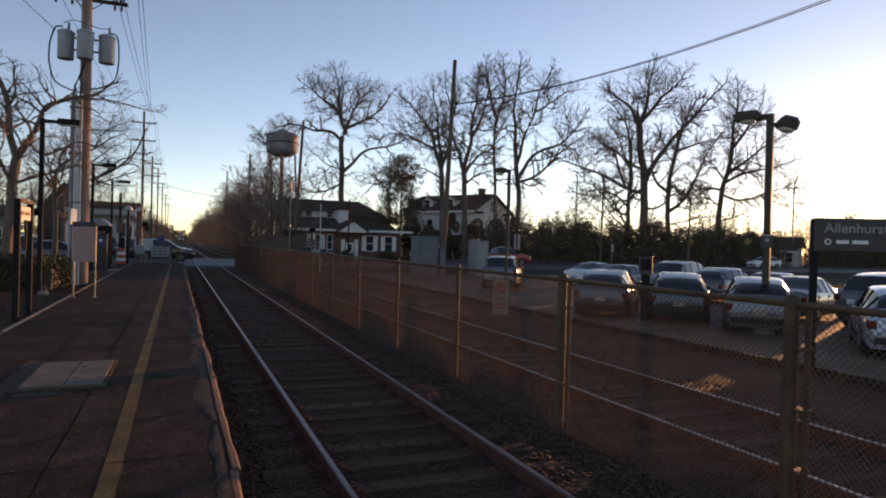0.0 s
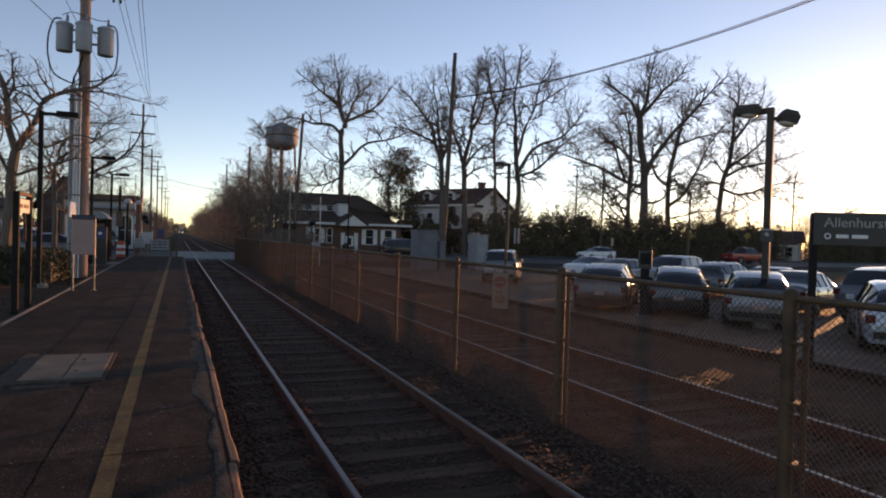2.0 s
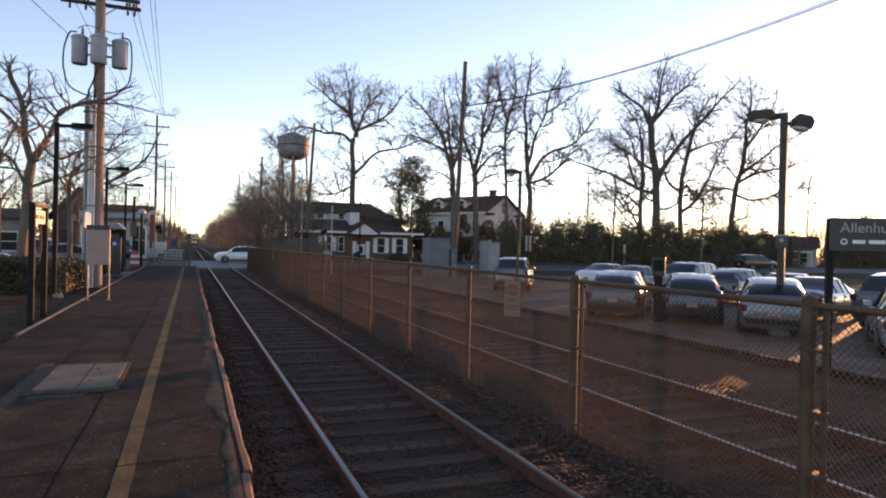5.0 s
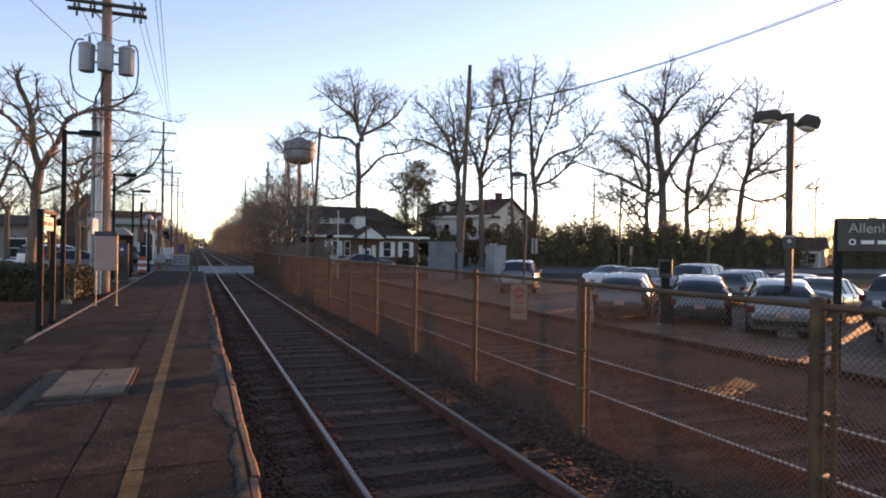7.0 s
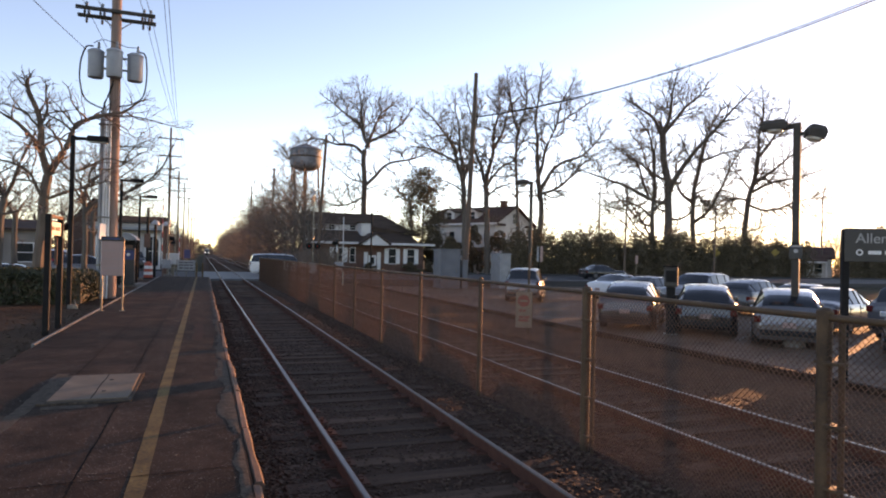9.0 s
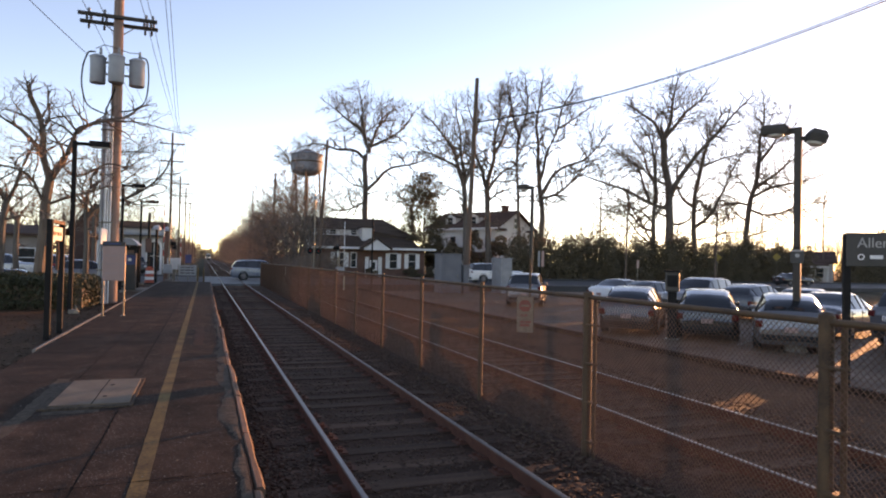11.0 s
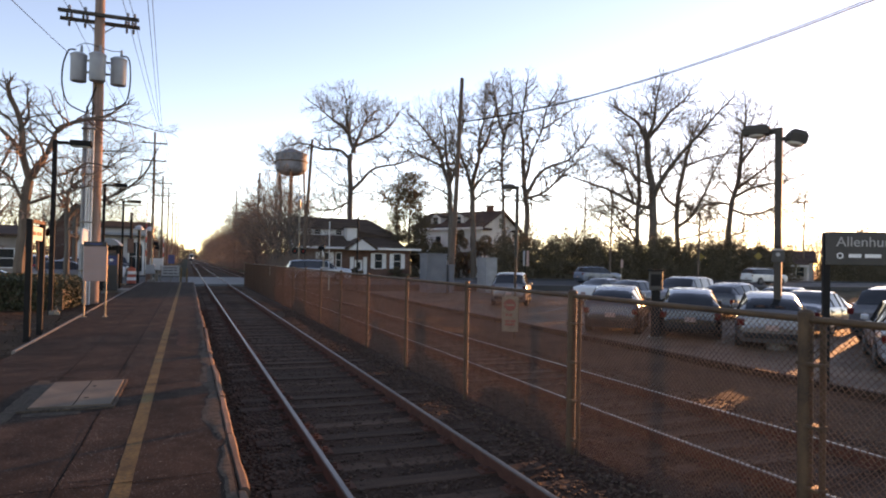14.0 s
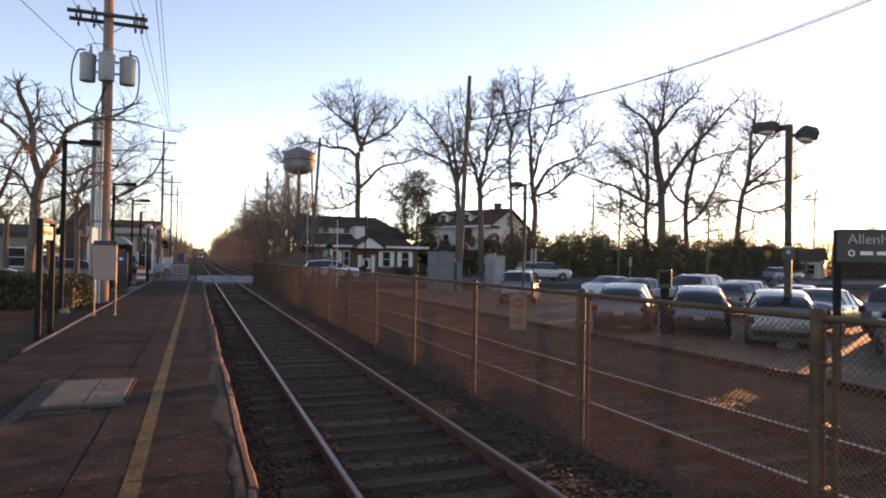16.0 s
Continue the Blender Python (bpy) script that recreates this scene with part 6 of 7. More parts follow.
def low_house():
    """Long house with a shed-roofed front, raised rear storey under a hip roof, porch gable and shuttered windows."""
    h = thing("white_house", "low white house with dark shingle roofs and shutters", "house", pose(20.0, 80.0, -0.3))
    part("wall", Shape().box(-7.4, 6.8, 0, 9, -0.3, 3.7), BRICK_DARK, h, "dark brick wall")
    part("front_roof", Shape().prism([(-0.7, 3.70), (4.6, 5.25), (4.6, 5.4), (-0.7, 3.85)], -7.9, 6.0, "x").add([(6.0, -0.7, 3.70), (6.0, -0.7, 3.85), (6.0, 4.6, 5.4), (6.0, 4.6, 5.25), (8.0, -0.7, 3.70), (8.0, -0.7, 3.82), (8.0, 8.0, 3.82), (6.0, 9.0, 5.3)], [(1, 5, 6, 2), (0, 4, 5, 1), (2, 6, 7)]), SHINGLE, h, "dark shingle roof")
    part("gutter", Shape().box(-8.0, 8.1, -0.80, -0.69, 3.55, 3.80, bevel=0.02), WHITE_PAINT, h, "white gutter board")
    part("soffit", Shape().box(-7.4, 6.8, -0.69, 0.0, 3.52, 3.60), WHITE_PAINT, h)
    part("upper_wall", Shape().box(-7.0, 0.4, 4.62, 10, 3.6, 6.25), SIDING, h, "white upper storey")
    part("upper_roof", Shape().add([(-7.3, 4.35, 6.15), (0.5, 4.35, 6.15), (7.4, 3.4, 5.0), (7.6, 10.4, 5.0), (-7.3, 10.4, 6.15), (-7.0, 7.3, 7.85), (3.0, 7.3, 7.85), (0.5, 4.4, 4.9)], [(0, 1, 6, 5), (1, 2, 6), (2, 3, 6), (3, 4, 5, 6), (4, 0, 5), (1, 7, 2)]), SHINGLE, h)
    part("dormer", Shape().box(-1.0, 0.35, 2.2, 4.6, 4.6, 6.35, bevel=0.02), SIDING, h, "white dormer")
    part("dormer_roof", Shape().box(-1.15, 0.5, 2.05, 4.6, 6.35, 6.5, bevel=0.02), SHINGLE, h)
    part("porch_gable", Shape().prism([(-1.7, 3.45), (1.6, 3.45), (1.6, 3.62), (-0.05, 4.75), (-1.7, 3.62)], -2.0, 1.6), SIDING, h, "white porch gable")
    part("porch_roof", Shape().prism([(-2.0, 3.55), (-0.05, 4.85), (1.9, 3.55), (1.9, 3.70), (-0.05, 5.02), (-2.0, 3.70)], -2.15, 2.6), SHINGLE, h)
    d = part("door", Shape().box(-0.5, 0.5, -0.06, -0.003, 0.0, 2.2, bevel=0.01), WHITE_PAINT, h, "white front door")
    part("pane", Shape().box(-0.25, 0.25, -0.07, -0.062, 1.1, 1.95), GLASS_DARK, d)
    for s in (-0.85, 0.85):
        part("side_light", Shape().box(s - 0.24, s + 0.24, -0.05, -0.003, 0, 2.6), WHITE_PAINT, h)
    window(h, -4.3, 1.3, 1.2, 1.75, 0, True)
    window(h, -2.55, 1.3, 0.6, 1.75, 0, False)
    window(h, 2.6, 1.2, 0.95, 1.85, 0, True)
    window(h, 5.1, 1.2, 0.95, 1.85, 0, True)
    for x in (-5.6, -4.4, -1.6):
        window(h, x, 5.5, 0.75, 0.6, 4.62, False)
    part("carport_roof", Shape().box(8.2, 11.0, 0.2, 6, 3.05, 3.25, bevel=0.02), WHITE_PAINT, h)
    for x in (8.6, 10.7):
        part("carport_post", Shape().box(x - 0.08, x + 0.08, 0.3, 0.46, -0.3, 3.05), WHITE_PAINT, h)


low_house()


def tall_house():
    """Square white house seen on its corner: brown gable roof, two dormers on the long side, gable end, chimney."""
    h = thing("tall_white_house", "three storey white house with brown roof and dormers", "house", pose(38.95, 84, -0.3, 0, 0, -60))
    # local x runs along the ridge and ends at the gable end x = 0; the long side is y = 0
    L, D, E, R = 13.0, 9.4, 7.35, 9.8
    part("wall", Shape().box(-L, 0, 0, D, -0.3, E), SIDING, h, "white clapboard wall")
    part("gable_wall", Shape().prism([(0, E), (D, E), (D / 2, R)], -0.2, 0.0, "x"), SIDING, h, "white gable wall")
    part("roof", gable_roof(-L, 0.0, 0, D, E, R, 0.6), SHINGLE_BROWN, h, "brown shingle roof")
    part("chimney", Shape().box(-2.3, -1.5, D / 2 - 0.4, D / 2 + 0.4, R - 1.2, R + 1.0, bevel=0.02).box(-2.38, -1.42, D / 2 - 0.48, D / 2 + 0.48, R + 0.82, R + 1.0), BRICK_DARK, h, "brick chimney")
    part("eave_board", Shape().box(-L - 0.6, 0.6, -0.72, -0.62, E - 0.42, E - 0.12), WHITE_PAINT, h)
    for x in (-9.3, -4.9):
        d = part("dormer", Shape().box(x - 0.95, x + 0.95, 0.9, 4.0, 7.5, 9.0).prism([(x - 0.95, 9.0), (x + 0.95, 9.0), (x, 9.5)], 0.9, 4.2), SIDING, h, "white dormer")
        part("dormer_roof", gable_roof(x - 0.95, x + 0.95, 0.9, 4.2, 9.0, 9.52, 0.2, "y", 0.1), SHINGLE_BROWN, d)
        window(h, x, 7.9, 0.9, 1.05, 0.9)
    for x in (-11.0, -8.0, -5.0, -1.6):
        for z in (1.0, 4.3):
            window(h, x, z, 1.0, 1.7, 0)
    for y, z in ((2.0, 1.0), (4.7, 1.0), (7.4, 1.0), (2.0, 4.4), (7.4, 4.4), (4.7, 7.3)):
        window(h, 0, 0, 0.9, 1.5, 0, m=pose(0.005, y, z, 0, 0, 90))
    for y0, y1 in ((-0.6, 1.7), (7.7, 10.0)):
        part("eave_return", Shape().box(0.0, 0.55, y0, y1, E - 0.5, E - 0.2), SHINGLE_BROWN, h)
    part("porch_roof", Shape().prism([(-2.6, 2.9), (-0.01, 2.9), (-0.01, 3.7), (-2.6, 3.05)], -L, -1.0, "x"), SHINGLE_BROWN, h)
    for x in (-10.2, -7.2, -4.2, -1.3):
        part("porch_column", Shape().box(x - 0.12, x + 0.12, -2.5, -2.26, -0.3, 2.9), WHITE_PAINT, h)


tall_house()


def row_building(name, text, x, y, turn, w, d, eave, ridge, wall, roof, n, cat="building"):
    b = thing(name, text, cat, pose(x, y, -0.2, 0, 0, turn))
    part("wall", Shape().box(-w / 2, w / 2, 0, d, -0.2, eave), wall, b)
    part("roof", gable_roof(-w / 2, w / 2, 0, d, eave, ridge, 0.7), roof, b)
    for u in (-w / 2, w / 2 - 0.1):
        part("gable", Shape().prism([(0, eave), (d, eave), (d / 2, ridge)], u, u + 0.1, "x"), wall, b)
    for i in range(n):
        u = -w / 2 + w * (i + 0.5) / n
        window(b, u, 0.8, min(1.6, w / n * 0.6), 1.7, 0)
        if i:
            v = -w / 2 + w * i / n
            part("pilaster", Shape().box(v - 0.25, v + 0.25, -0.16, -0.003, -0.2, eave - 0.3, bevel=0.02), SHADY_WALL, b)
    return b


def flat_building():
    """Low street building: dark flat roof with a parapet, pale walls with arched bays."""
    b = thing("station_house", "low pale building with arched bays and dark flat roof", "building", pose(-7.3, 74, -0.2))
    part("wall", Shape().box(-3.4, 3.4, 0, 9, -0.2, 4.9), SIDING_COOL, b, "pale weathered wall")
    part("roof", Shape().box(-3.7, 3.7, -0.5, 9.3, 4.9, 5.12, bevel=0.03), SHINGLE_BROWN, b, "dark flat roof edge")
    part("parapet", Shape().box(-3.55, 3.55, -0.3, 9.1, 5.12, 5.6, bevel=0.03), BRICK_DARK, b, "brown brick parapet")
    for x in (-2.3, 0.0, 2.3):
        arch = [(x - 0.75, 0.0), (x + 0.75, 0.0)] + [(x + 0.75 * math.cos(w), 3.1 + 0.75 * math.sin(w)) for w in [math.pi * i / 10 for i in range(11)]]
        bay = part("bay", Shape().prism(arch, -0.12, -0.003), WHITE_PAINT, b, "white arched bay")
        inner = [(x - 0.55, 0.5), (x + 0.55, 0.5)] + [(x + 0.55 * math.cos(w), 2.95 + 0.55 * math.sin(w)) for w in [math.pi * i / 10 for i in range(11)]]
        part("pane", Shape().prism(inner, -0.135, -0.121), GLASS_DARK, bay)
        part("glazing_bar", Shape().box(x - 0.03, x + 0.03, -0.15, -0.136, 0.5, 3.45).box(x - 0.55, x + 0.55, -0.15, -0.136, 2.0, 2.06), WHITE_PAINT, bay)
    part("canopy", Shape().box(-3.5, 3.5, -1.5, -0.15, 4.15, 4.4, bevel=0.03), GREY_METAL, b, "pale canopy along the front")
    for x in (-3.2, -1.1, 1.1, 3.2):
        part("canopy_post", Shape().tube([(x, -1.35, -0.2), (x, -1.35, 4.15)], 0.06, 8), GALV, b, smooth=True)


flat_building()
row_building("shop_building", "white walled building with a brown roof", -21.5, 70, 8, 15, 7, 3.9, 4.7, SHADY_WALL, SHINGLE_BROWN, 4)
row_building("brick_house", "brown brick house with a steep gable", -9.4, 88, 90, 9, 5.0, 5.0, 7.8, BRICK_DARK, SHINGLE_BROWN, 2, cat="house")

# parked on the left street
for x, y, kind, mat, turn, text in ((-11.2, 40.2, "sedan", BLACK_CAR, 8, "black sedan parked behind the hedge"), (-6.3, 42.4, "sedan", SILVER_CAR, 8, "silver sedan parked behind the hedge"), (-8.4, 45.0, "suv", RED_CAR, 95, "dark red SUV parked behind the hedge"),
                                    (-6.6, 71.5, "pickup", GREY_CAR, -80, "grey pickup parked by the low building")):
    car(kind, mat, text, pose(x, y, -0.05 if y > 48 else 0.1, 0, 0, turn))


def porch_house():
    """Small white house with a columned porch, in a gap of the evergreen screen."""
    h = thing("porch_house", "small white house with a columned porch across the street", "house", pose(88.5, 76.5, -0.3, 0, 0, -48))
    part("wall", Shape().box(-4.2, 4.2, 0, 7, -0.3, 3.3), SIDING, h, "white clapboard wall")
    part("roof", gable_roof(-4.2, 4.2, 0, 7, 3.3, 4.9, 0.5), SHINGLE_BROWN, h, "brown shingle roof")
    for u in (-4.2, 4.1):
        part("gable", Shape().prism([(0, 3.3), (7, 3.3), (3.5, 4.9)], u, u + 0.1, "x"), SIDING, h)
    part("porch_roof", Shape().prism([(-2.0, 2.75), (-0.01, 3.1), (-0.01, 3.25), (-2.0, 2.9)], -3.6, 3.6, "x"), SHINGLE_BROWN, h)
    part("porch_beam", Shape().box(-3.6, 3.6, -1.95, -1.75, 2.5, 2.75), WHITE_PAINT, h)
    for x in (-3.4, -1.2, 1.2, 3.4):
        part("porch_column", Shape().lathe([(0.16, -0.3), (0.16, 0.1), (0.12, 0.15), (0.1, 2.35), (0.16, 2.42), (0.16, 2.5)], (x, -1.85, 0), 10), WHITE_PAINT, h, smooth=True)
    window(h, -2.4, 0.9, 1.0, 1.5, 0)
    window(h, 2.4, 0.9, 1.0, 1.5, 0)
    d = part("door", Shape().box(-0.5, 0.5, -0.06, -0.003, 0.0, 2.1, bevel=0.01), BRICK_DARK, h, "dull red front door")
    part("pane", Shape().box(-0.25, 0.25, -0.07, -0.062, 1.2, 1.9), GLASS_DARK, d)


porch_house()


def fence_tag(y, z0, z1):
    p = thing("fence_tag", "small weathered white tag wired to the fence", "sign", pose(FENCE_X - 0.03, y, 0))
    part("plate", Shape().box(-0.006, 0.0, -0.07, 0.07, z0, z1, bevel=0.002), SIGN_CREAM, p)
    for z in (z0 + 0.04, z1 - 0.04):
        part("tie", Shape().box(-0.009, 0.03, -0.012, 0.012, z - 0.006, z + 0.006), GALV, p)


fence_tag(18.43, 0.97, 1.38)
fence_tag(32.8, 1.03, 1.46)
# yellow darkened so the colour carries the shade on the sign faces
SIGN_YELLOW = material("shade_dulled_yellow", (0.19, 0.12, 0.02), (0.3, 0.19, 0.035), 0.6, 4, 30, 0)
for x, z in ((73.27, 3.4), (63.1, 3.1)):
    q = thing("warning_sign", "yellow diamond street sign on a thin post", "street sign", pose(x, 67.4, 0.09, 0, 0, -45), "yellow street signs")
    part("post", Shape().tube([(0, 0, -0.1), (0, 0, z + 0.3)], 0.03, 6), GALV, q)
    part("plate", Shape().box(-0.38, 0.38, -0.05, -0.035, -0.38, 0.38, pose(0, 0, z, 0, 45, 0)), SIGN_YELLOW, q)


# ---- vegetation ----
def clipped_hedge(name, text, x0, x1, y0, y1, z0, top, count, seed, size=0.05, mat=None):
    rng = np.random.default_rng(seed)
    h = thing(name, text, "hedge")
    core = Shape()
    nx = max(2, int((x1 - x0) / 0.7))
    for i in range(nx):
        a, b = x0 + (x1 - x0) * i / nx, x0 + (x1 - x0) * (i + 1) / nx
        core.box(a + 0.02, b - 0.02, y0 + 0.3, y1 - 0.3, z0, top - 0.3 - rng.uniform(0, 0.06))
    part("twiggy_core", core, TWIG, h)
    blobs = []
    n = max(4, int((x1 - x0) / 0.45))
    for i in range(n):
        x = x0 + (x1 - x0) * (i + 0.5) / n
        for z in np.linspace(z0 + 0.2, top - 0.22, 3):
            blobs.append(((x, (y0 + y1) / 2 + rng.uniform(-0.1, 0.1), z), (0.36, (y1 - y0) / 2 + 0.04, 0.26 + rng.uniform(-0.03, 0.05))))
    vs, fs = leaf_cloud(rng, blobs, count, size)
    part("leaves", mesh_of("leaves", vs, fs, mat or LEAF_HEDGE), LEAF_HEDGE, h, "small green leaves")["kind"] = "stuff"


clipped_hedge("hedge", "clipped green hedge beside the platform", -13.5, -4.0, 22.7, 24.2, 0.1, 1.2, 75000, 3, 0.05)
clipped_hedge("hedge", "short clipped hedge behind the timetable board", -4.6, -3.6, 22.9, 26.5, 0.1, 1.12, 20000, 4, 0.05)


def evergreen_row():
    # tall uneven evergreen screen along the far side of the street: eleven shapes, planted again and again
    rng = np.random.default_rng(21)
    kinds = []
    x, i = 36.0, 0
    while x < 150:
        y = 71.0 + rng.uniform(-0.8, 1.2)
        if 83.5 < x < 90.5:
            x += 1.0
            continue
        if i < 11:
            hgt, w = rng.uniform(5.9, 7.7), rng.uniform(1.2, 1.8)
            t = thing("evergreen_tree", "dark evergreen screening tree beside the street", "tree", pose(x, y, -0.3), "evergreen screen along the street")
            part("trunk", Shape().tube([(0, 0, -0.3), (0, 0, hgt * 0.85)], [0.12, 0.02], 6), BARK, t)
            blobs = []
            for k in range(12):
                u = k / 11
                r = w * (1 - 0.85 * u ** 1.8)
                for s in range(4 if u < 0.8 else 1):
                    a = rng.uniform(0, 6.28)
                    blobs.append(((math.cos(a) * r * 0.6, math.sin(a) * r * 0.6, 0.5 + u * (hgt - 0.8)), (r * 0.6 + 0.1, r * 0.6 + 0.1, hgt * 0.075)))
            vs, fs = leaf_cloud(rng, blobs, 6000, 0.115)
            part("foliage", mesh_of("foliage", vs, fs, LEAF), LEAF, t)
            kinds.append(t)
        else:
            copy_thing(kinds[(i * 7 + 3) % 11], pose(x, y, -0.3 - rng.uniform(0, 0.5) + (0.35 if 50 < x < 75 else 0), 0, 0, rng.uniform(0, 360)))
        x += rng.uniform(0.75, 1.35)
        i += 1


evergreen_row()


def woods():
    def oak(x, y, seed, stems, crown):
        stems = stems[:1] + tuple((a * 1.3, b * 1.25, way) for a, b, way in stems[1:])
        return grown_tree("bare_tree", "large bare winter tree with spreading limbs", seed, stems, crown, pose(x, y, -0.3, 0, 0, -math.degrees(math.atan2(x, y))))

    oak(21.7, 93, 1, ((0.5, 0.36, ((0.4, 2.5), (0.1, 9.5), (0.1, 13.6), (-0.1, 16.9), (0.5, 18.4))), (0.22, 0.05, ((0.5, 18.4), (-0.7, 21.0), (-2.6, 23.1), (-4.8, 24.8), (-6.2, 25.9))), (0.2, 0.05, ((0.0, 19.8), (-0.4, 22.6), (-0.8, 25.1), (-1.2, 27.3))), (0.22, 0.05, ((0.5, 18.3), (1.3, 21.1), (2.7, 23.8), (4.4, 25.6))), (0.18, 0.05, ((0.7, 18.8), (3.2, 20.0), (5.4, 21.5), (7.0, 23.7))), (0.2, 0.05, ((-0.1, 17.2), (-1.7, 18.2), (-4.1, 18.2), (-6.9, 18.8), (-9.2, 18.2))), (0.22, 0.05, ((0.3, 12.2), (1.5, 13.7), (3.7, 15.8), (7.0, 16.6), (10.7, 18.3))), (0.13, 0.05, ((0.2, 10.8), (-2.0, 9.6), (-4.1, 9.2), (-6.5, 10.1))), (0.1, 0.04, ((0.0, 12.8), (-1.9, 13.4), (-4.0, 14.7)))),
        ((-4.1, 24.8, 3.2, 2.8), (-0.8, 25.1, 2.6, 3.0), (3.5, 24.5, 3.3, 2.6), (5.4, 22.2, 2.3, 2.2), (-6.9, 18.5, 2.7, 1.3), (-3.9, 15.7, 2.9, 1.8), (-3.8, 11.7, 3.2, 1.6), (7.3, 17.1, 3.1, 1.3), (-2.9, 21.2, 2.7, 2.0), (1.9, 20.7, 2.9, 2.0), (3.7, 17.9, 2.5, 1.3)))
    oak(31.2, 76.6, 2, ((0.42, 0.32, ((0.0, 2.5), (-0.2, 9.7), (-0.4, 11.8))), (0.26, 0.06, ((-0.4, 11.8), (-1.4, 15.4), (-2.6, 17.7), (-3.9, 19.7), (-5.6, 21.1))), (0.22, 0.05, ((-0.5, 12.2), (-0.7, 15.8), (-1.2, 19.0), (-1.6, 22.6))), (0.2, 0.05, ((-0.2, 11.8), (0.6, 15.5), (1.0, 18.7), (1.2, 22.0))), (0.15, 0.05, ((-1.1, 14.3), (-3.1, 15.5), (-5.2, 16.4), (-7.1, 16.8))), (0.12, 0.05, ((-0.3, 10.4), (-1.5, 11.4), (-2.7, 11.8)))),
        ((-5.1, 19.8, 3.0, 3.2), (-1.8, 21.7, 2.9, 2.6), (-2.6, 17.2, 3.3, 2.7), (0.1, 20.5, 2.3, 3.3), (-6.4, 18.2, 2.3, 2.9), (-0.9, 14.0, 2.2, 1.9), (-3.2, 12.8, 2.2, 1.4)))
    oak(35.3, 77, 3, ((0.42, 0.34, ((-0.7, 2.6), (-0.9, 8.5), (-1.1, 11.8))), (0.22, 0.05, ((-1.1, 12.1), (-2.3, 15.4), (-2.8, 18.4), (-3.5, 22.1))), (0.26, 0.05, ((-1.1, 12.0), (-0.4, 15.5), (-0.0, 19.2), (0.5, 23.2), (0.6, 25.8))), (0.2, 0.05, ((-0.2, 16.6), (1.3, 19.9), (1.8, 23.2), (2.0, 25.6))), (0.16, 0.05, ((-1.0, 11.3), (0.7, 13.8), (2.2, 14.6), (3.5, 15.9))), (0.12, 0.05, ((-0.9, 9.9), (0.5, 11.3), (2.1, 11.8)))),
        ((-0.7, 22.6, 2.5, 3.1), (1.3, 24.0, 2.4, 2.5), (-1.9, 18.4, 2.1, 3.1), (0.6, 18.4, 2.2, 2.9), (2.0, 14.4, 1.9, 1.6), (1.1, 11.4, 1.6, 0.9), (-2.7, 14.3, 1.6, 1.9)))
    oak(39.4, 77, 4, ((0.27, 0.17, ((-0.3, 2.7), (-0.7, 11.7), (-0.9, 16.2), (-0.7, 19.2))), (0.15, 0.04, ((-0.7, 19.0), (-1.5, 21.8), (-2.1, 24.4), (-2.1, 26.3))), (0.15, 0.04, ((-0.8, 18.1), (0.1, 21.4), (0.3, 24.4), (0.1, 26.5))), (0.1, 0.04, ((-0.9, 16.2), (0.3, 18.3), (1.3, 20.0)))),
        ((-1.9, 24.1, 2.1, 2.7), (0.3, 24.3, 1.9, 2.7), (-0.8, 20.7, 2.1, 2.6), (0.2, 17.7, 1.6, 1.5)))
    oak(42.3, 77, 5, ((0.44, 0.3, ((-0.2, 2.7), (0.0, 8.8), (-0.4, 12.6), (-0.7, 16.1))), (0.2, 0.05, ((-0.7, 15.8), (-0.8, 19.5), (-0.7, 22.9), (-0.0, 26.2))), (0.2, 0.05, ((-0.5, 13.2), (0.7, 17.2), (1.7, 19.9), (2.6, 22.9), (3.6, 24.9))), (0.24, 0.05, ((0.0, 11.3), (1.2, 13.8), (2.8, 15.3), (5.2, 16.2), (7.1, 17.9), (8.2, 19.9))), (0.18, 0.05, ((0.1, 11.0), (2.3, 11.9), (4.4, 14.1), (6.3, 15.9), (8.1, 17.3))), (0.12, 0.06, ((-0.1, 11.3), (1.3, 10.5), (2.4, 10.7))), (0.12, 0.04, ((1.7, 19.9), (3.4, 21.0), (5.2, 22.4), (6.1, 23.3)))),
        ((-0.3, 24.4, 2.3, 2.6), (2.5, 23.9, 2.8, 2.6), (5.2, 21.8, 2.5, 2.6), (7.3, 19.9, 2.4, 2.6), (1.1, 19.9, 2.1, 2.7), (3.8, 18.7, 2.5, 2.4), (6.5, 16.6, 2.5, 1.7), (4.5, 13.8, 2.2, 1.2), (2.0, 11.0, 0.9, 0.6), (-1.7, 21.4, 1.5, 2.6), (8.0, 22.5, 1.5, 1.9)))
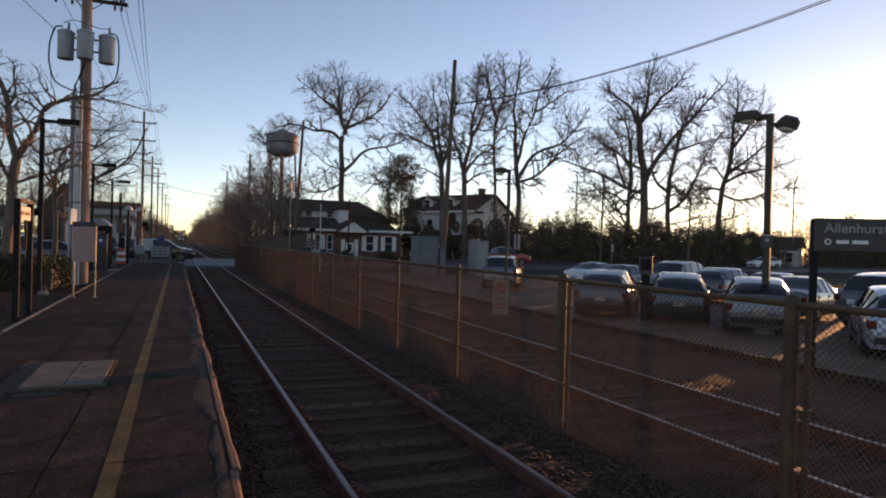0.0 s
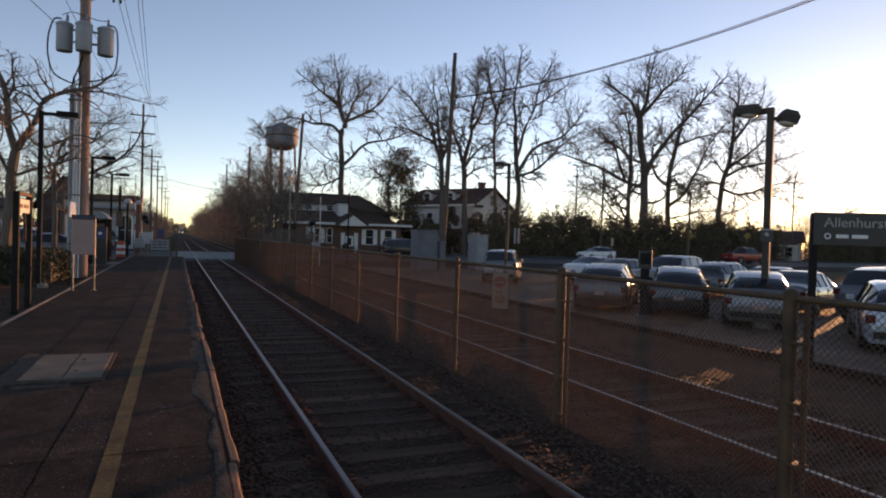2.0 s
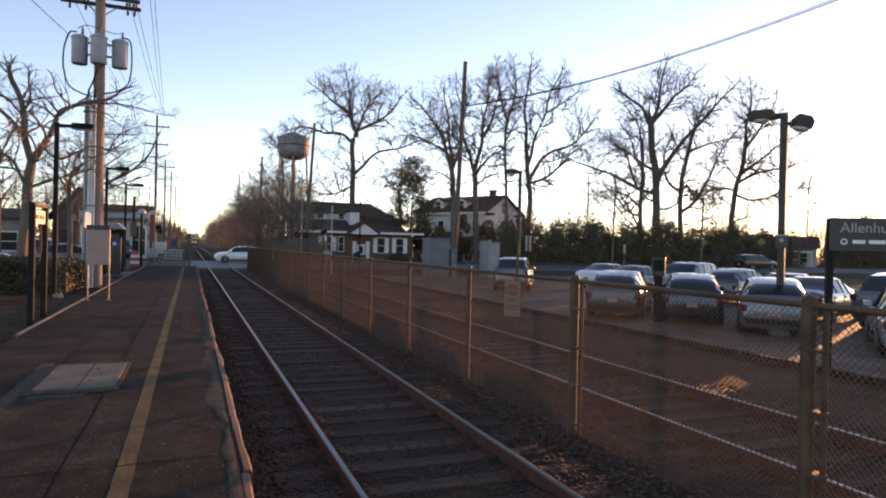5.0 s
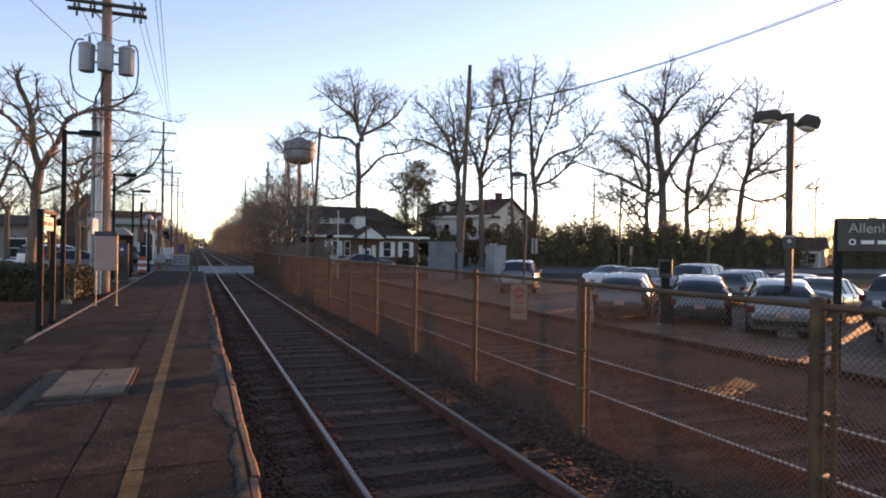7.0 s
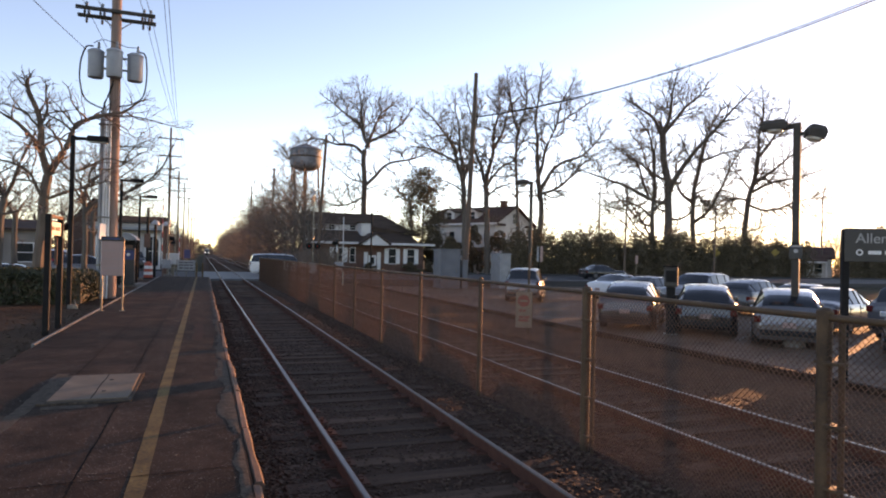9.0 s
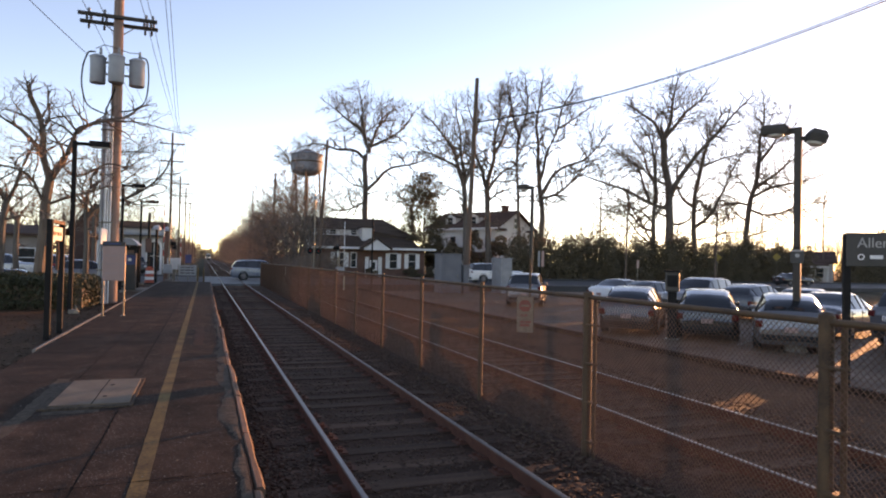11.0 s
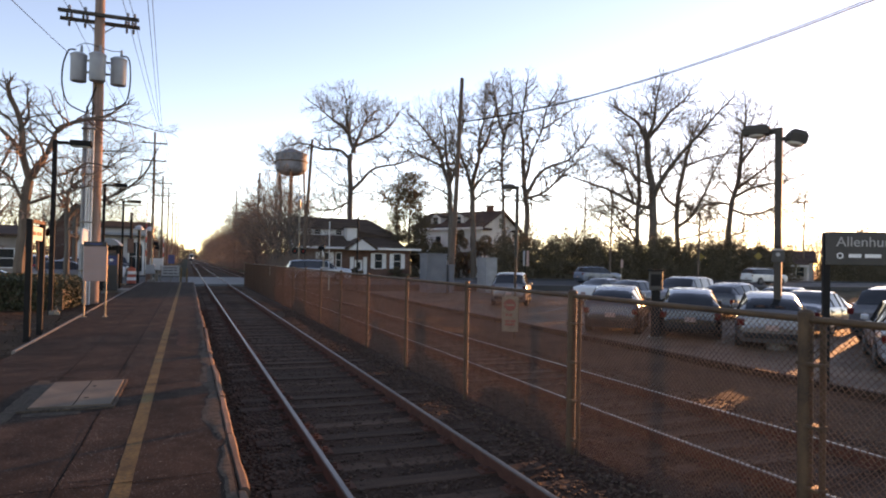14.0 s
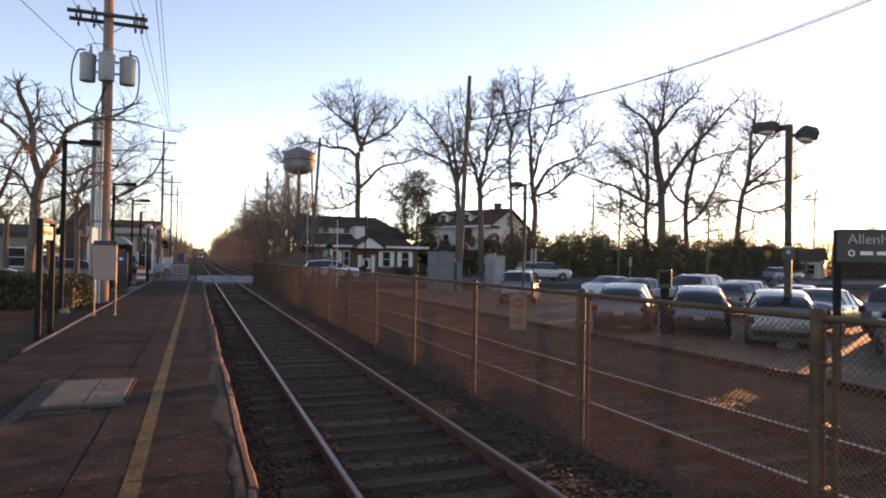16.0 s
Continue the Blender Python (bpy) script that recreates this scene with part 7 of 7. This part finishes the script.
    oak(60.6, 73.5, 6, ((0.66, 0.46, ((-0.2, 2.5), (-0.3, 12.0), (-0.9, 16.1), (-1.2, 19.9))), (0.28, 0.05, ((-1.2, 19.8), (-2.6, 22.4), (-4.5, 24.2), (-6.2, 25.3))), (0.26, 0.05, ((-1.1, 19.8), (-0.1, 23.1), (0.2, 25.8), (0.5, 27.9))), (0.26, 0.05, ((-1.0, 19.9), (1.5, 23.2), (3.5, 25.1), (4.7, 26.9))), (0.34, 0.06, ((-0.1, 11.8), (1.4, 15.0), (3.4, 17.4), (6.3, 20.6), (9.1, 23.6))), (0.26, 0.06, ((-0.7, 10.4), (-3.0, 10.9), (-5.6, 12.6), (-8.1, 13.3), (-11.4, 14.7))), (0.2, 0.05, ((-2.7, 10.8), (-3.6, 13.6), (-4.9, 16.2), (-7.5, 18.7))), (0.18, 0.05, ((-0.6, 13.6), (-2.5, 14.8), (-4.3, 18.8), (-5.6, 21.3))), (0.15, 0.07, ((0.2, 7.8), (1.5, 8.2), (2.6, 9.1), (3.2, 10.8), (3.4, 12.6))), (0.14, 0.05, ((-0.4, 9.0), (-1.6, 9.6), (-2.6, 11.2), (-3.0, 13.0)))),
        ((-2.2, 25.5, 4.0, 2.7), (1.7, 26.0, 3.0, 2.5), (-4.4, 23.1, 2.9, 2.4), (0.0, 22.3, 3.0, 2.7), (4.8, 22.6, 2.8, 2.8), (8.4, 22.9, 2.3, 2.3), (-7.4, 17.0, 3.6, 2.9), (-9.6, 13.8, 3.3, 2.4), (-4.2, 18.4, 2.8, 2.9), (0.3, 17.5, 2.6, 2.8), (-6.7, 21.7, 1.6, 1.8)))
    oak(64.3, 74.5, 7, ((0.44, 0.28, ((1.0, 2.6), (0.8, 10.6), (1.3, 14.3), (2.0, 17.9))), (0.18, 0.05, ((2.0, 17.9), (2.9, 21.1), (4.2, 23.9), (5.5, 25.0))), (0.2, 0.05, ((0.7, 10.7), (-0.7, 12.1), (-1.6, 13.9), (-1.3, 17.0), (-0.4, 20.3))), (0.22, 0.05, ((1.0, 7.8), (3.1, 9.7), (4.5, 12.9), (5.6, 15.3), (6.9, 17.8))), (0.14, 0.05, ((1.5, 16.3), (4.6, 17.4), (7.0, 17.8), (8.6, 17.9))), (0.15, 0.05, ((0.9, 10.9), (1.7, 11.6), (2.5, 10.5), (3.8, 10.1), (5.4, 10.6))), (0.1, 0.04, ((1.2, 8.3), (2.7, 8.6), (4.2, 8.1), (5.6, 9.0))), (0.09, 0.04, ((1.1, 6.2), (3.0, 6.4), (4.9, 7.0), (6.4, 7.0)))),
        ((3.5, 21.5, 2.7, 3.0), (0.1, 18.0, 2.5, 2.9), (5.0, 17.8, 2.7, 2.7), (4.6, 13.5, 2.7, 2.6), (6.7, 15.0, 1.9, 2.7), (2.3, 14.7, 2.0, 2.4), (3.3, 9.5, 2.1, 1.3)))
    oak(57.8, 74.8, 8, ((0.4, 0.24, ((0.7, 2.4), (0.7, 9.5), (0.9, 12.8), (0.7, 17.3))), (0.14, 0.05, ((0.7, 17.3), (-0.1, 19.8), (-1.2, 21.9))), (0.14, 0.05, ((0.5, 13.5), (-1.6, 16.5), (-3.5, 18.3))), (0.14, 0.05, ((0.7, 7.9), (-1.2, 9.9), (-3.3, 10.7), (-5.7, 9.9))), (0.14, 0.05, ((0.7, 6.8), (-1.0, 7.8), (-3.2, 10.3), (-4.4, 12.1))), (0.15, 0.05, ((0.6, 5.6), (-0.2, 6.6), (-1.3, 9.1), (-2.6, 10.9), (-3.4, 13.4))), (0.12, 0.05, ((0.5, 4.8), (-0.8, 6.3), (-2.9, 8.7), (-4.9, 9.7), (-6.7, 10.2))), (0.11, 0.04, ((0.4, 5.0), (-1.9, 6.0), (-3.2, 7.4), (-4.9, 9.0))), (0.16, 0.06, ((0.7, 9.1), (1.6, 10.3), (2.4, 10.9), (3.2, 13.0)))),
        ((-0.7, 19.5, 2.6, 2.7), (-3.1, 16.7, 3.1, 2.7), (-0.7, 14.3, 2.3, 2.4), (-5.0, 9.9, 3.5, 1.9), (-6.5, 8.3, 2.7, 1.3), (-1.9, 11.9, 2.8, 1.9)))
    oak(74.8, 74, 9, ((0.48, 0.32, ((-0.4, 2.8), (0.1, 10.8), (1.0, 14.6), (1.5, 18.6))), (0.2, 0.05, ((1.5, 18.6), (1.6, 21.7), (2.1, 24.6), (1.9, 26.7))), (0.2, 0.05, ((1.4, 17.5), (3.2, 20.2), (4.5, 22.4), (5.2, 24.5))), (0.2, 0.05, ((0.9, 13.9), (3.4, 15.7), (5.6, 17.6), (7.9, 18.7))), (0.2, 0.05, ((0.6, 12.5), (3.2, 13.9), (6.0, 14.3), (9.2, 15.2))), (0.18, 0.05, ((0.2, 10.8), (2.8, 10.0), (5.4, 10.7), (7.3, 11.5), (9.9, 11.8))), (0.12, 0.05, ((0.6, 13.1), (-1.1, 15.0), (-2.2, 17.2))), (0.16, 0.05, ((0.1, 11.2), (-1.8, 11.7), (-3.4, 10.4), (-5.6, 10.2))), (0.1, 0.04, ((-0.2, 9.2), (-2.0, 10.4), (-3.4, 9.9))), (0.11, 0.04, ((0.0, 7.0), (1.2, 7.2), (2.7, 7.7), (4.2, 8.6)))),
        ((1.5, 24.2, 2.7, 3.0), (4.4, 23.6, 2.2, 2.6), (1.3, 20.4, 2.6, 2.8), (5.6, 19.4, 3.4, 2.8), (8.0, 16.9, 2.7, 2.3), (7.1, 13.6, 3.2, 2.0), (4.2, 10.8, 3.3, 1.7), (2.5, 15.8, 2.6, 2.5), (-1.6, 15.5, 2.2, 2.2), (-2.8, 10.8, 2.9, 1.4), (8.6, 10.7, 1.9, 1.5)))
    oak(90, 76, 10, ((0.16, 0.1, ((1.5, 4.0), (1.5, 10.8), (1.6, 13.1))),),
        ((0.8, 13.1, 1.6, 2.2), (2.7, 12.2, 1.7, 2.2), (-0.4, 9.9, 1.8, 1.6)))
    oak(101, 80, 11, ((0.2, 0.1, ((5.6, 4.4), (5.4, 8.7))),),
        ((4.0, 9.9, 2.5, 1.3), (7.3, 9.9, 2.4, 1.1), (9.7, 9.5, 1.7, 0.9)))
    oak(25.8, 100, 12, ((0.3, 0.2, ((5.5, 3.2), (5.2, 9.5), (5.1, 10.8))), (0.14, 0.05, ((5.1, 10.6), (3.5, 12.3), (1.9, 13.1))), (0.14, 0.05, ((5.2, 10.6), (5.8, 13.1), (6.5, 14.9)))),
        ((2.6, 12.1, 3.2, 2.0), (5.3, 13.5, 2.3, 1.8), (0.9, 10.7, 1.8, 1.6), (6.7, 11.4, 1.6, 2.0)))
    oak(18.5, 138, 13, ((0.36, 0.24, ((-0.6, 2.9), (-1.0, 17.0), (-1.2, 20.5))), (0.18, 0.06, ((-1.2, 20.2), (-2.8, 23.3), (-4.3, 24.9))), (0.18, 0.06, ((-1.2, 20.2), (0.6, 24.1), (2.2, 27.2)))),
        ((-2.6, 21.0, 3.8, 3.5), (1.1, 25.1, 3.4, 3.1), (-4.4, 17.9, 2.9, 3.0), (-1.2, 17.0, 3.9, 3.0)))
    # brushy woods along the track
    brush = dict(levels=4, kids=(5, 4, 4), twigs=TWIG_BROWN, thin=0.015, ratio=0.55)
    kinds = [bare_tree("woodland_tree", "slender bare tree in the trackside woods", s, tr, 0.16, tuple((0.25 + 0.75 * i / 9, (-1) ** i * (62 - 5 * i), tr * 0.62) for i in range(10)), pose(x, y, -0.3), **brush)
             for s, tr, x, y in ((31, 7.0, 10.4, 84), (32, 8.2, 11.0, 92), (33, 6.0, 9.8, 99), (34, 7.5, 10.6, 107))]
    rng = random.Random(17)
    for k in range(75):
        y = 72 + 4.6 * k + rng.uniform(-2, 2)
        x = rng.uniform(9.6, 11.5) if k % 3 or y < 130 else rng.uniform(12, 20)
        copy_thing(kinds[k % 4], pose(x, y, -0.3 - rng.uniform(0, 1.2), 0, 0, rng.uniform(0, 360)))
    for k in range(24):
        y = 125 + 9 * k + rng.uniform(-3, 3)
        copy_thing(kinds[k % 4], pose(-rng.uniform(6.5, 14), y, -0.3 - rng.uniform(1, 4), 0, 0, rng.uniform(0, 360)))
    # distant woods where the line bends away
    r5 = np.random.default_rng(51)
    blobs = []
    for k in range(150):
        x, hgt = -150 + 2.0 * k, r5.uniform(6, 11) + 2.5 * math.sin(k * 0.21)
        for z in (0.25, 0.6, 0.9):
            blobs.append(((x + r5.uniform(-1, 1), 620 + r5.uniform(-15, 25), hgt * z), (r5.uniform(1.5, 3.0), 2.0, hgt * 0.24)))
    vs, fs = leaf_cloud(r5, blobs, 26000, 0.9)
    tagged(new("far_woods", mesh_of("far_woods", vs, fs, TWIG_BROWN)), "distant brown bare woods closing the railway line", "woods", kind="stuff")
    for k in range(22):
        copy_thing(kinds[k % 4], pose(-11 - 2.6 * k, 104 + rng.uniform(-6, 8), -0.3 - rng.uniform(0, 2.5), 0, 0, rng.uniform(0, 360)))
    for k in range(40):
        copy_thing(kinds[k % 4], pose(20 + 4.8 * k, 112 + rng.uniform(-8, 14), -1.0, 0, 0, rng.uniform(0, 360)))
    # dense undergrowth below the trees
    r3 = np.random.default_rng(77)
    und = Shape()
    for _ in range(3800):
        y = 68.6 + 150 * r3.uniform() ** 1.8
        x = r3.uniform(8.6, 14.0)
        hgt = r3.uniform(0.6, 2.8) * (0.5 + 0.5 * min(1.0, (x - 8.0) / 3))
        dx, dy = r3.normal(0, 0.35, 2) * hgt
        und.tube([(x, y, -0.35), (x + dx * 0.4, y + dy * 0.4, hgt * 0.6), (x + dx, y + dy, hgt)], [0.03, 0.022, 0.012], 3, False)
    tagged(new("undergrowth", und.mesh("undergrowth", TWIG_BROWN)), "dense brown bare undergrowth beside the track", "undergrowth", kind="stuff")
    # street trees behind the platform on the left
    def pollard(x, y, seed, stems, crown):
        return grown_tree("pollard_tree", "bare pollarded street tree with crooked limbs", seed, stems, crown, pose(x, y, -0.3, 0, 0, -math.degrees(math.atan2(x, y))),
                          0.42, 0.24, 0.02, 0.08, 0.8, 0.005, BARK_WARM if seed == 20 else BARK, TWIG_BROWN, (0.95, 0.8, 0.75, 0.55), ((2.4, 5.0), (1.4, 3.4), (0.8, 1.8), (0.5, 1.0)))

    pollard(-5.2, 24.6, 20, ((0.19, 0.15, ((0.1, 1.47), (0.16, 2.73), (0.21, 3.75), (0.3, 4.56))), (0.12, 0.075, ((0.28, 4.56), (0.16, 5.29), (0.04, 6.02), (-0.12, 6.73), (-0.29, 7.3))), (0.1, 0.045, ((0.16, 5.14), (-0.11, 5.67), (-0.5, 6.14), (-0.92, 6.34))), (0.13, 0.03, ((0.34, 4.52), (0.68, 5.34), (0.97, 6.12), (1.24, 6.46), (1.82, 6.82), (2.43, 7.0), (3.03, 7.48))), (0.06, 0.025, ((0.24, 3.74), (0.91, 4.06), (1.6, 4.3), (1.98, 4.46))), (0.06, 0.025, ((0.2, 3.81), (-0.2, 4.48), (-0.66, 4.81), (-1.4, 4.95))), (0.04, 0.02, ((0.95, 6.12), (0.67, 6.41), (0.27, 6.64), (-0.12, 6.68))), (0.035, 0.015, ((1.82, 6.82), (2.69, 6.84), (3.33, 6.74), (3.98, 6.62))), (0.04, 0.02, ((0.55, 5.05), (1.1, 4.75), (1.9, 5.2), (2.6, 5.1)))),
            ((-0.3, 6.7, 1.3, 0.9), (1.2, 6.9, 1.2, 0.75), (3.0, 6.6, 1.2, 0.7), (-1.2, 5.9, 1.1, 1.0), (-1.0, 4.7, 1.1, 0.8), (1.0, 5.4, 1.2, 1.0), (2.2, 5.6, 1.2, 0.9), (1.6, 4.5, 1.1, 0.6), (0.2, 5.8, 0.9, 0.9)))
    pollard(-9.6, 33, 21, ((0.2, 0.15, ((1.2, 1.33), (1.25, 3.29), (1.37, 4.29))), (0.1, 0.04, ((1.37, 4.24), (1.91, 5.82), (2.3, 7.13))), (0.1, 0.04, ((1.37, 4.24), (0.69, 5.95)))),
            ((1.68, 6.55, 1.45, 1.97), (0.29, 6.39, 1.36, 1.65)))
    pollard(-5.6, 38, 22, ((0.16, 0.12, ((-0.19, 1.5), (-0.22, 3.69), (-0.26, 4.56))), (0.1, 0.035, ((-0.17, 4.04), (0.41, 4.75), (1.32, 5.03), (2.45, 5.68), (3.27, 6.59), (3.71, 7.49))), (0.09, 0.03, ((-0.23, 4.5), (-0.14, 5.45), (0.39, 6.07), (1.35, 6.59), (2.29, 7.36))),
                          (0.08, 0.03, ((-0.23, 4.42), (-0.56, 4.98), (-0.95, 5.45), (-1.32, 5.94))), (0.06, 0.025, ((0.06, 5.61), (0.05, 6.34), (0.69, 7.13), (1.47, 7.5), (2.56, 7.5))), (0.05, 0.02, ((1.38, 5.07), (2.32, 4.85), (3.24, 4.9))),
                          (0.05, 0.02, ((1.49, 6.6), (2.01, 7.7), (2.96, 8.24))), (0.05, 0.02, ((1.77, 5.42), (2.72, 6.24), (3.84, 6.32))), (0.07, 0.025, ((-0.23, 4.6), (-0.5, 5.57), (-0.33, 6.31), (-0.52, 6.93)))),
            ((0.4, 6.6, 1.5, 1.3), (2.2, 7.3, 1.6, 1.1), (3.5, 6.5, 1.1, 1.2), (-1.0, 5.9, 1.2, 1.2), (1.4, 5.6, 1.6, 0.9), (2.9, 5.3, 1.4, 0.8)))
    pollard(-6.6, 44, 23, ((0.17, 0.12, ((0.31, 1.11), (0.27, 3.15), (0.29, 4.68))), (0.08, 0.03, ((0.29, 4.58), (1.4, 6.29), (2.93, 7.81))), (0.08, 0.03, ((0.29, 4.51), (2.04, 5.29), (3.93, 6.11))), (0.08, 0.03, ((0.29, 4.58), (-0.69, 6.48), (-1.57, 7.08)))),
            ((2.15, 7.39, 2.2, 1.98), (3.92, 6.83, 1.48, 1.92), (-0.7, 6.82, 1.74, 1.86)))
    pollard(-13.5, 46, 24, ((0.2, 0.14, ((2.64, 1.01), (2.59, 3.09), (2.62, 4.13))), (0.08, 0.03, ((2.62, 4.06), (3.4, 5.58))), (0.08, 0.03, ((2.62, 4.06), (1.68, 5.46)))),
            ((2.67, 5.53, 2.05, 1.76),))
    pollard(-12.5, 62, 25, ((0.2, 0.14, ((2.0, 0.7), (2.0, 3.5), (1.9, 4.5))), (0.08, 0.03, ((1.9, 4.4), (2.7, 5.7))), (0.08, 0.03, ((1.9, 4.4), (1.2, 5.6)))),
            ((1.9, 5.8, 2.2, 1.7),))
    # evergreens by the houses
    rng2 = np.random.default_rng(9)
    for x, y, hgt, w, text in ((27.7, 83.3, 14.4, 4.2, "tall broken evergreen between the houses"), (34.8, 82.5, 6.8, 1.5, "dark conifer in front of the tall house"), (37.5, 80, 5.5, 2.2, "dark shrub in front of the tall house"), (41.0, 78, 6.0, 2.4, "dark shrub in front of the tall house"), (30.5, 79, 4.0, 1.6, "dark shrub between the houses"), (29.2, 88, 4.6, 2.6, "dark shrub between the houses"), (33.0, 90, 5.0, 2.4, "dark shrub between the houses"),
                                (13.4, 79.2, 2.2, 0.9, "round dark shrub by the low house"), (19.5, 79.0, 1.4, 1.0, "low dark shrub by the low house"), (24.9, 79.0, 1.5, 1.2, "low dark shrub by the low house"), (27.3, 79.0, 1.4, 1.2, "low dark shrub by the low house")):
        t = thing("evergreen_shrub", text, "shrub", pose(x, y, -0.3))
        part("trunk", Shape().tube([(0, 0, -0.2), (0.1, 0, hgt * 0.9)], [0.05 + hgt * 0.012, 0.03], 6), BARK, t)
        blobs = []
        for k in range(250 if hgt > 10 else 12):
            u = rng2.uniform(0.2 if hgt > 10 else 0.05, 0.97)
            a, rr = rng2.uniform(0, 6.28), w * ((0.85 - 0.55 * u ** 3 + 0.12 * math.sin(u * 17.0)) if hgt > 10 else (1.15 - 0.7 * u * u)) * rng2.uniform(0.1, 0.95) ** 0.7
            f = rng2.uniform(0.1, 0.24) if hgt > 10 else 0.36
            blobs.append(((math.cos(a) * rr, math.sin(a) * rr, u * hgt), (w * f, w * f, w * f * 0.7 if hgt > 10 else hgt * 0.12)))
        vs, fs = leaf_cloud(rng2, blobs, int(1100 * (17 if hgt > 10 else 5)), 0.12 if hgt > 10 else 0.13 if hgt > 3 else 0.08)
        part("foliage", mesh_of("foliage", vs, fs, LEAF_PINE if hgt > 10 else LEAF), LEAF, t)


woods()


# ---- train in the distance ----
def train():
    t = thing("train", "silver commuter train with headlights far down the track", "train")
    part("nose", Shape().prism([(-1.5, 0.35), (1.5, 0.35), (1.55, 3.0), (1.3, 4.0), (0.6, 4.45), (-0.6, 4.45), (-1.3, 4.0), (-1.55, 3.0)], 0, 24), GREY_METAL, t, "grey steel cab car")
    part("windscreen", Shape().box(-1.2, -0.35, -0.03, -0.005, 2.4, 3.3).box(0.35, 1.2, -0.03, -0.005, 2.4, 3.3).box(-0.3, 0.3, -0.03, -0.005, 1.2, 3.2), GLASS_DARK, t)
    for x in (-0.9, 0.9):
        part("headlight", Shape().lathe([(0.01, 0), (0.14, 0), (0.14, 0.03), (0.01, 0.03)], (0, 0, 0), 12), glow("train_lamp", (1.0, 0.93, 0.8), 1.6), t, "lit headlight", m=pose(x, -0.01, 1.5, 90))
    part("coupler_plate", Shape().box(-1.3, 1.3, -0.2, 0.0, 0.3, 0.9, bevel=0.03), RUBBER, t)
    for y in (3, 6, 18, 21):
        part("wheelset", Shape().box(-0.8, 0.8, y - 0.45, y + 0.45, 0.0, 0.5, bevel=0.05), RUBBER, t)
    return t


TRAIN = train()


# ---- movement ----
NEAR_LANE, FAR_LANE = 56.5, 61.5


def motions():
    def drive(key, lane, turn, mid, x, v, a, begin, end):
        """A car on its lane: x metres across at the time mid, at v metres a second, gaining speed between begin and end."""
        def across(t):
            u = min(max(t, begin), end)
            return x + v * (u - mid) + a * (u - mid) ** 2 + (v + 2 * a * (u - mid)) * (t - u)
        walk(TRAFFIC[key], [(0.5 * k, pose(across(0.5 * k), lane, -0.03, 0, 0, turn)) for k in range(33)])
        ahead = 1 if turn == 0 else -1
        for w in TRAFFIC[key].children:
            if w.name.startswith("wheel"):
                m0 = w.matrix_basis.copy()
                side = 1 if m0.translation.y > 0 else -1
                n = int((end - begin + 0.6) * 30)
                ts = [max(0.0, begin - 0.3) + k / 30 for k in range(n)]
                ts = [0.0] + [t for t in ts if 0.0 < t < 16.0] + [16.0]
                at = [max(ts[1], min(t, ts[-2])) for t in ts]
                walk(w, [(t, m0 @ pose(0, 0, 0, 0, 0, side * ahead * math.degrees((across(u) - across(at[0])) / m0.translation.z))) for t, u in zip(ts, at)])

    drive("dark_van", NEAR_LANE, 0, 2.0, 19.71, 11.83, 0.680, 0.0, 4.0)
    drive("grey_sedan", FAR_LANE, 180, 1.2, 0.04, -9.31, 0.000, 0.8, 1.6)
    drive("red_pickup", NEAR_LANE, 0, 1.0, 45.26, 15.92, 0.000, 0.0, 2.0)
    drive("white_hatch", FAR_LANE, 180, 2.0, 44.01, -13.06, -0.089, 0.0, 4.0)
    drive("white_suv", NEAR_LANE, 0, 10.4, 19.75, 10.22, 0.459, 7.4, 13.5)
    drive("dark_sedan", NEAR_LANE, 0, 8.6, 33.27, 12.3, 0.2, 5.0, 11.0)
    drive("silver_sedan", NEAR_LANE, 0, 13.4, 32.20, 11.86, 0.125, 11.8, 15.0)
    drive("silver_suv", NEAR_LANE, 0, 14.0, 10.6, 9.71, 0.526, 12.0, 16.0)
    drive("white_jeep", NEAR_LANE, 0, 15.1, 2.29, 9.04, 0.657, 14.2, 16.0)
    # the train creeps nearer far down the line
    walk(TRAIN, [(0.0, pose(1.965, 470, 0)), (8.0, pose(1.965, 455, 0)), (16.0, pose(1.965, 436, 0))])


motions()
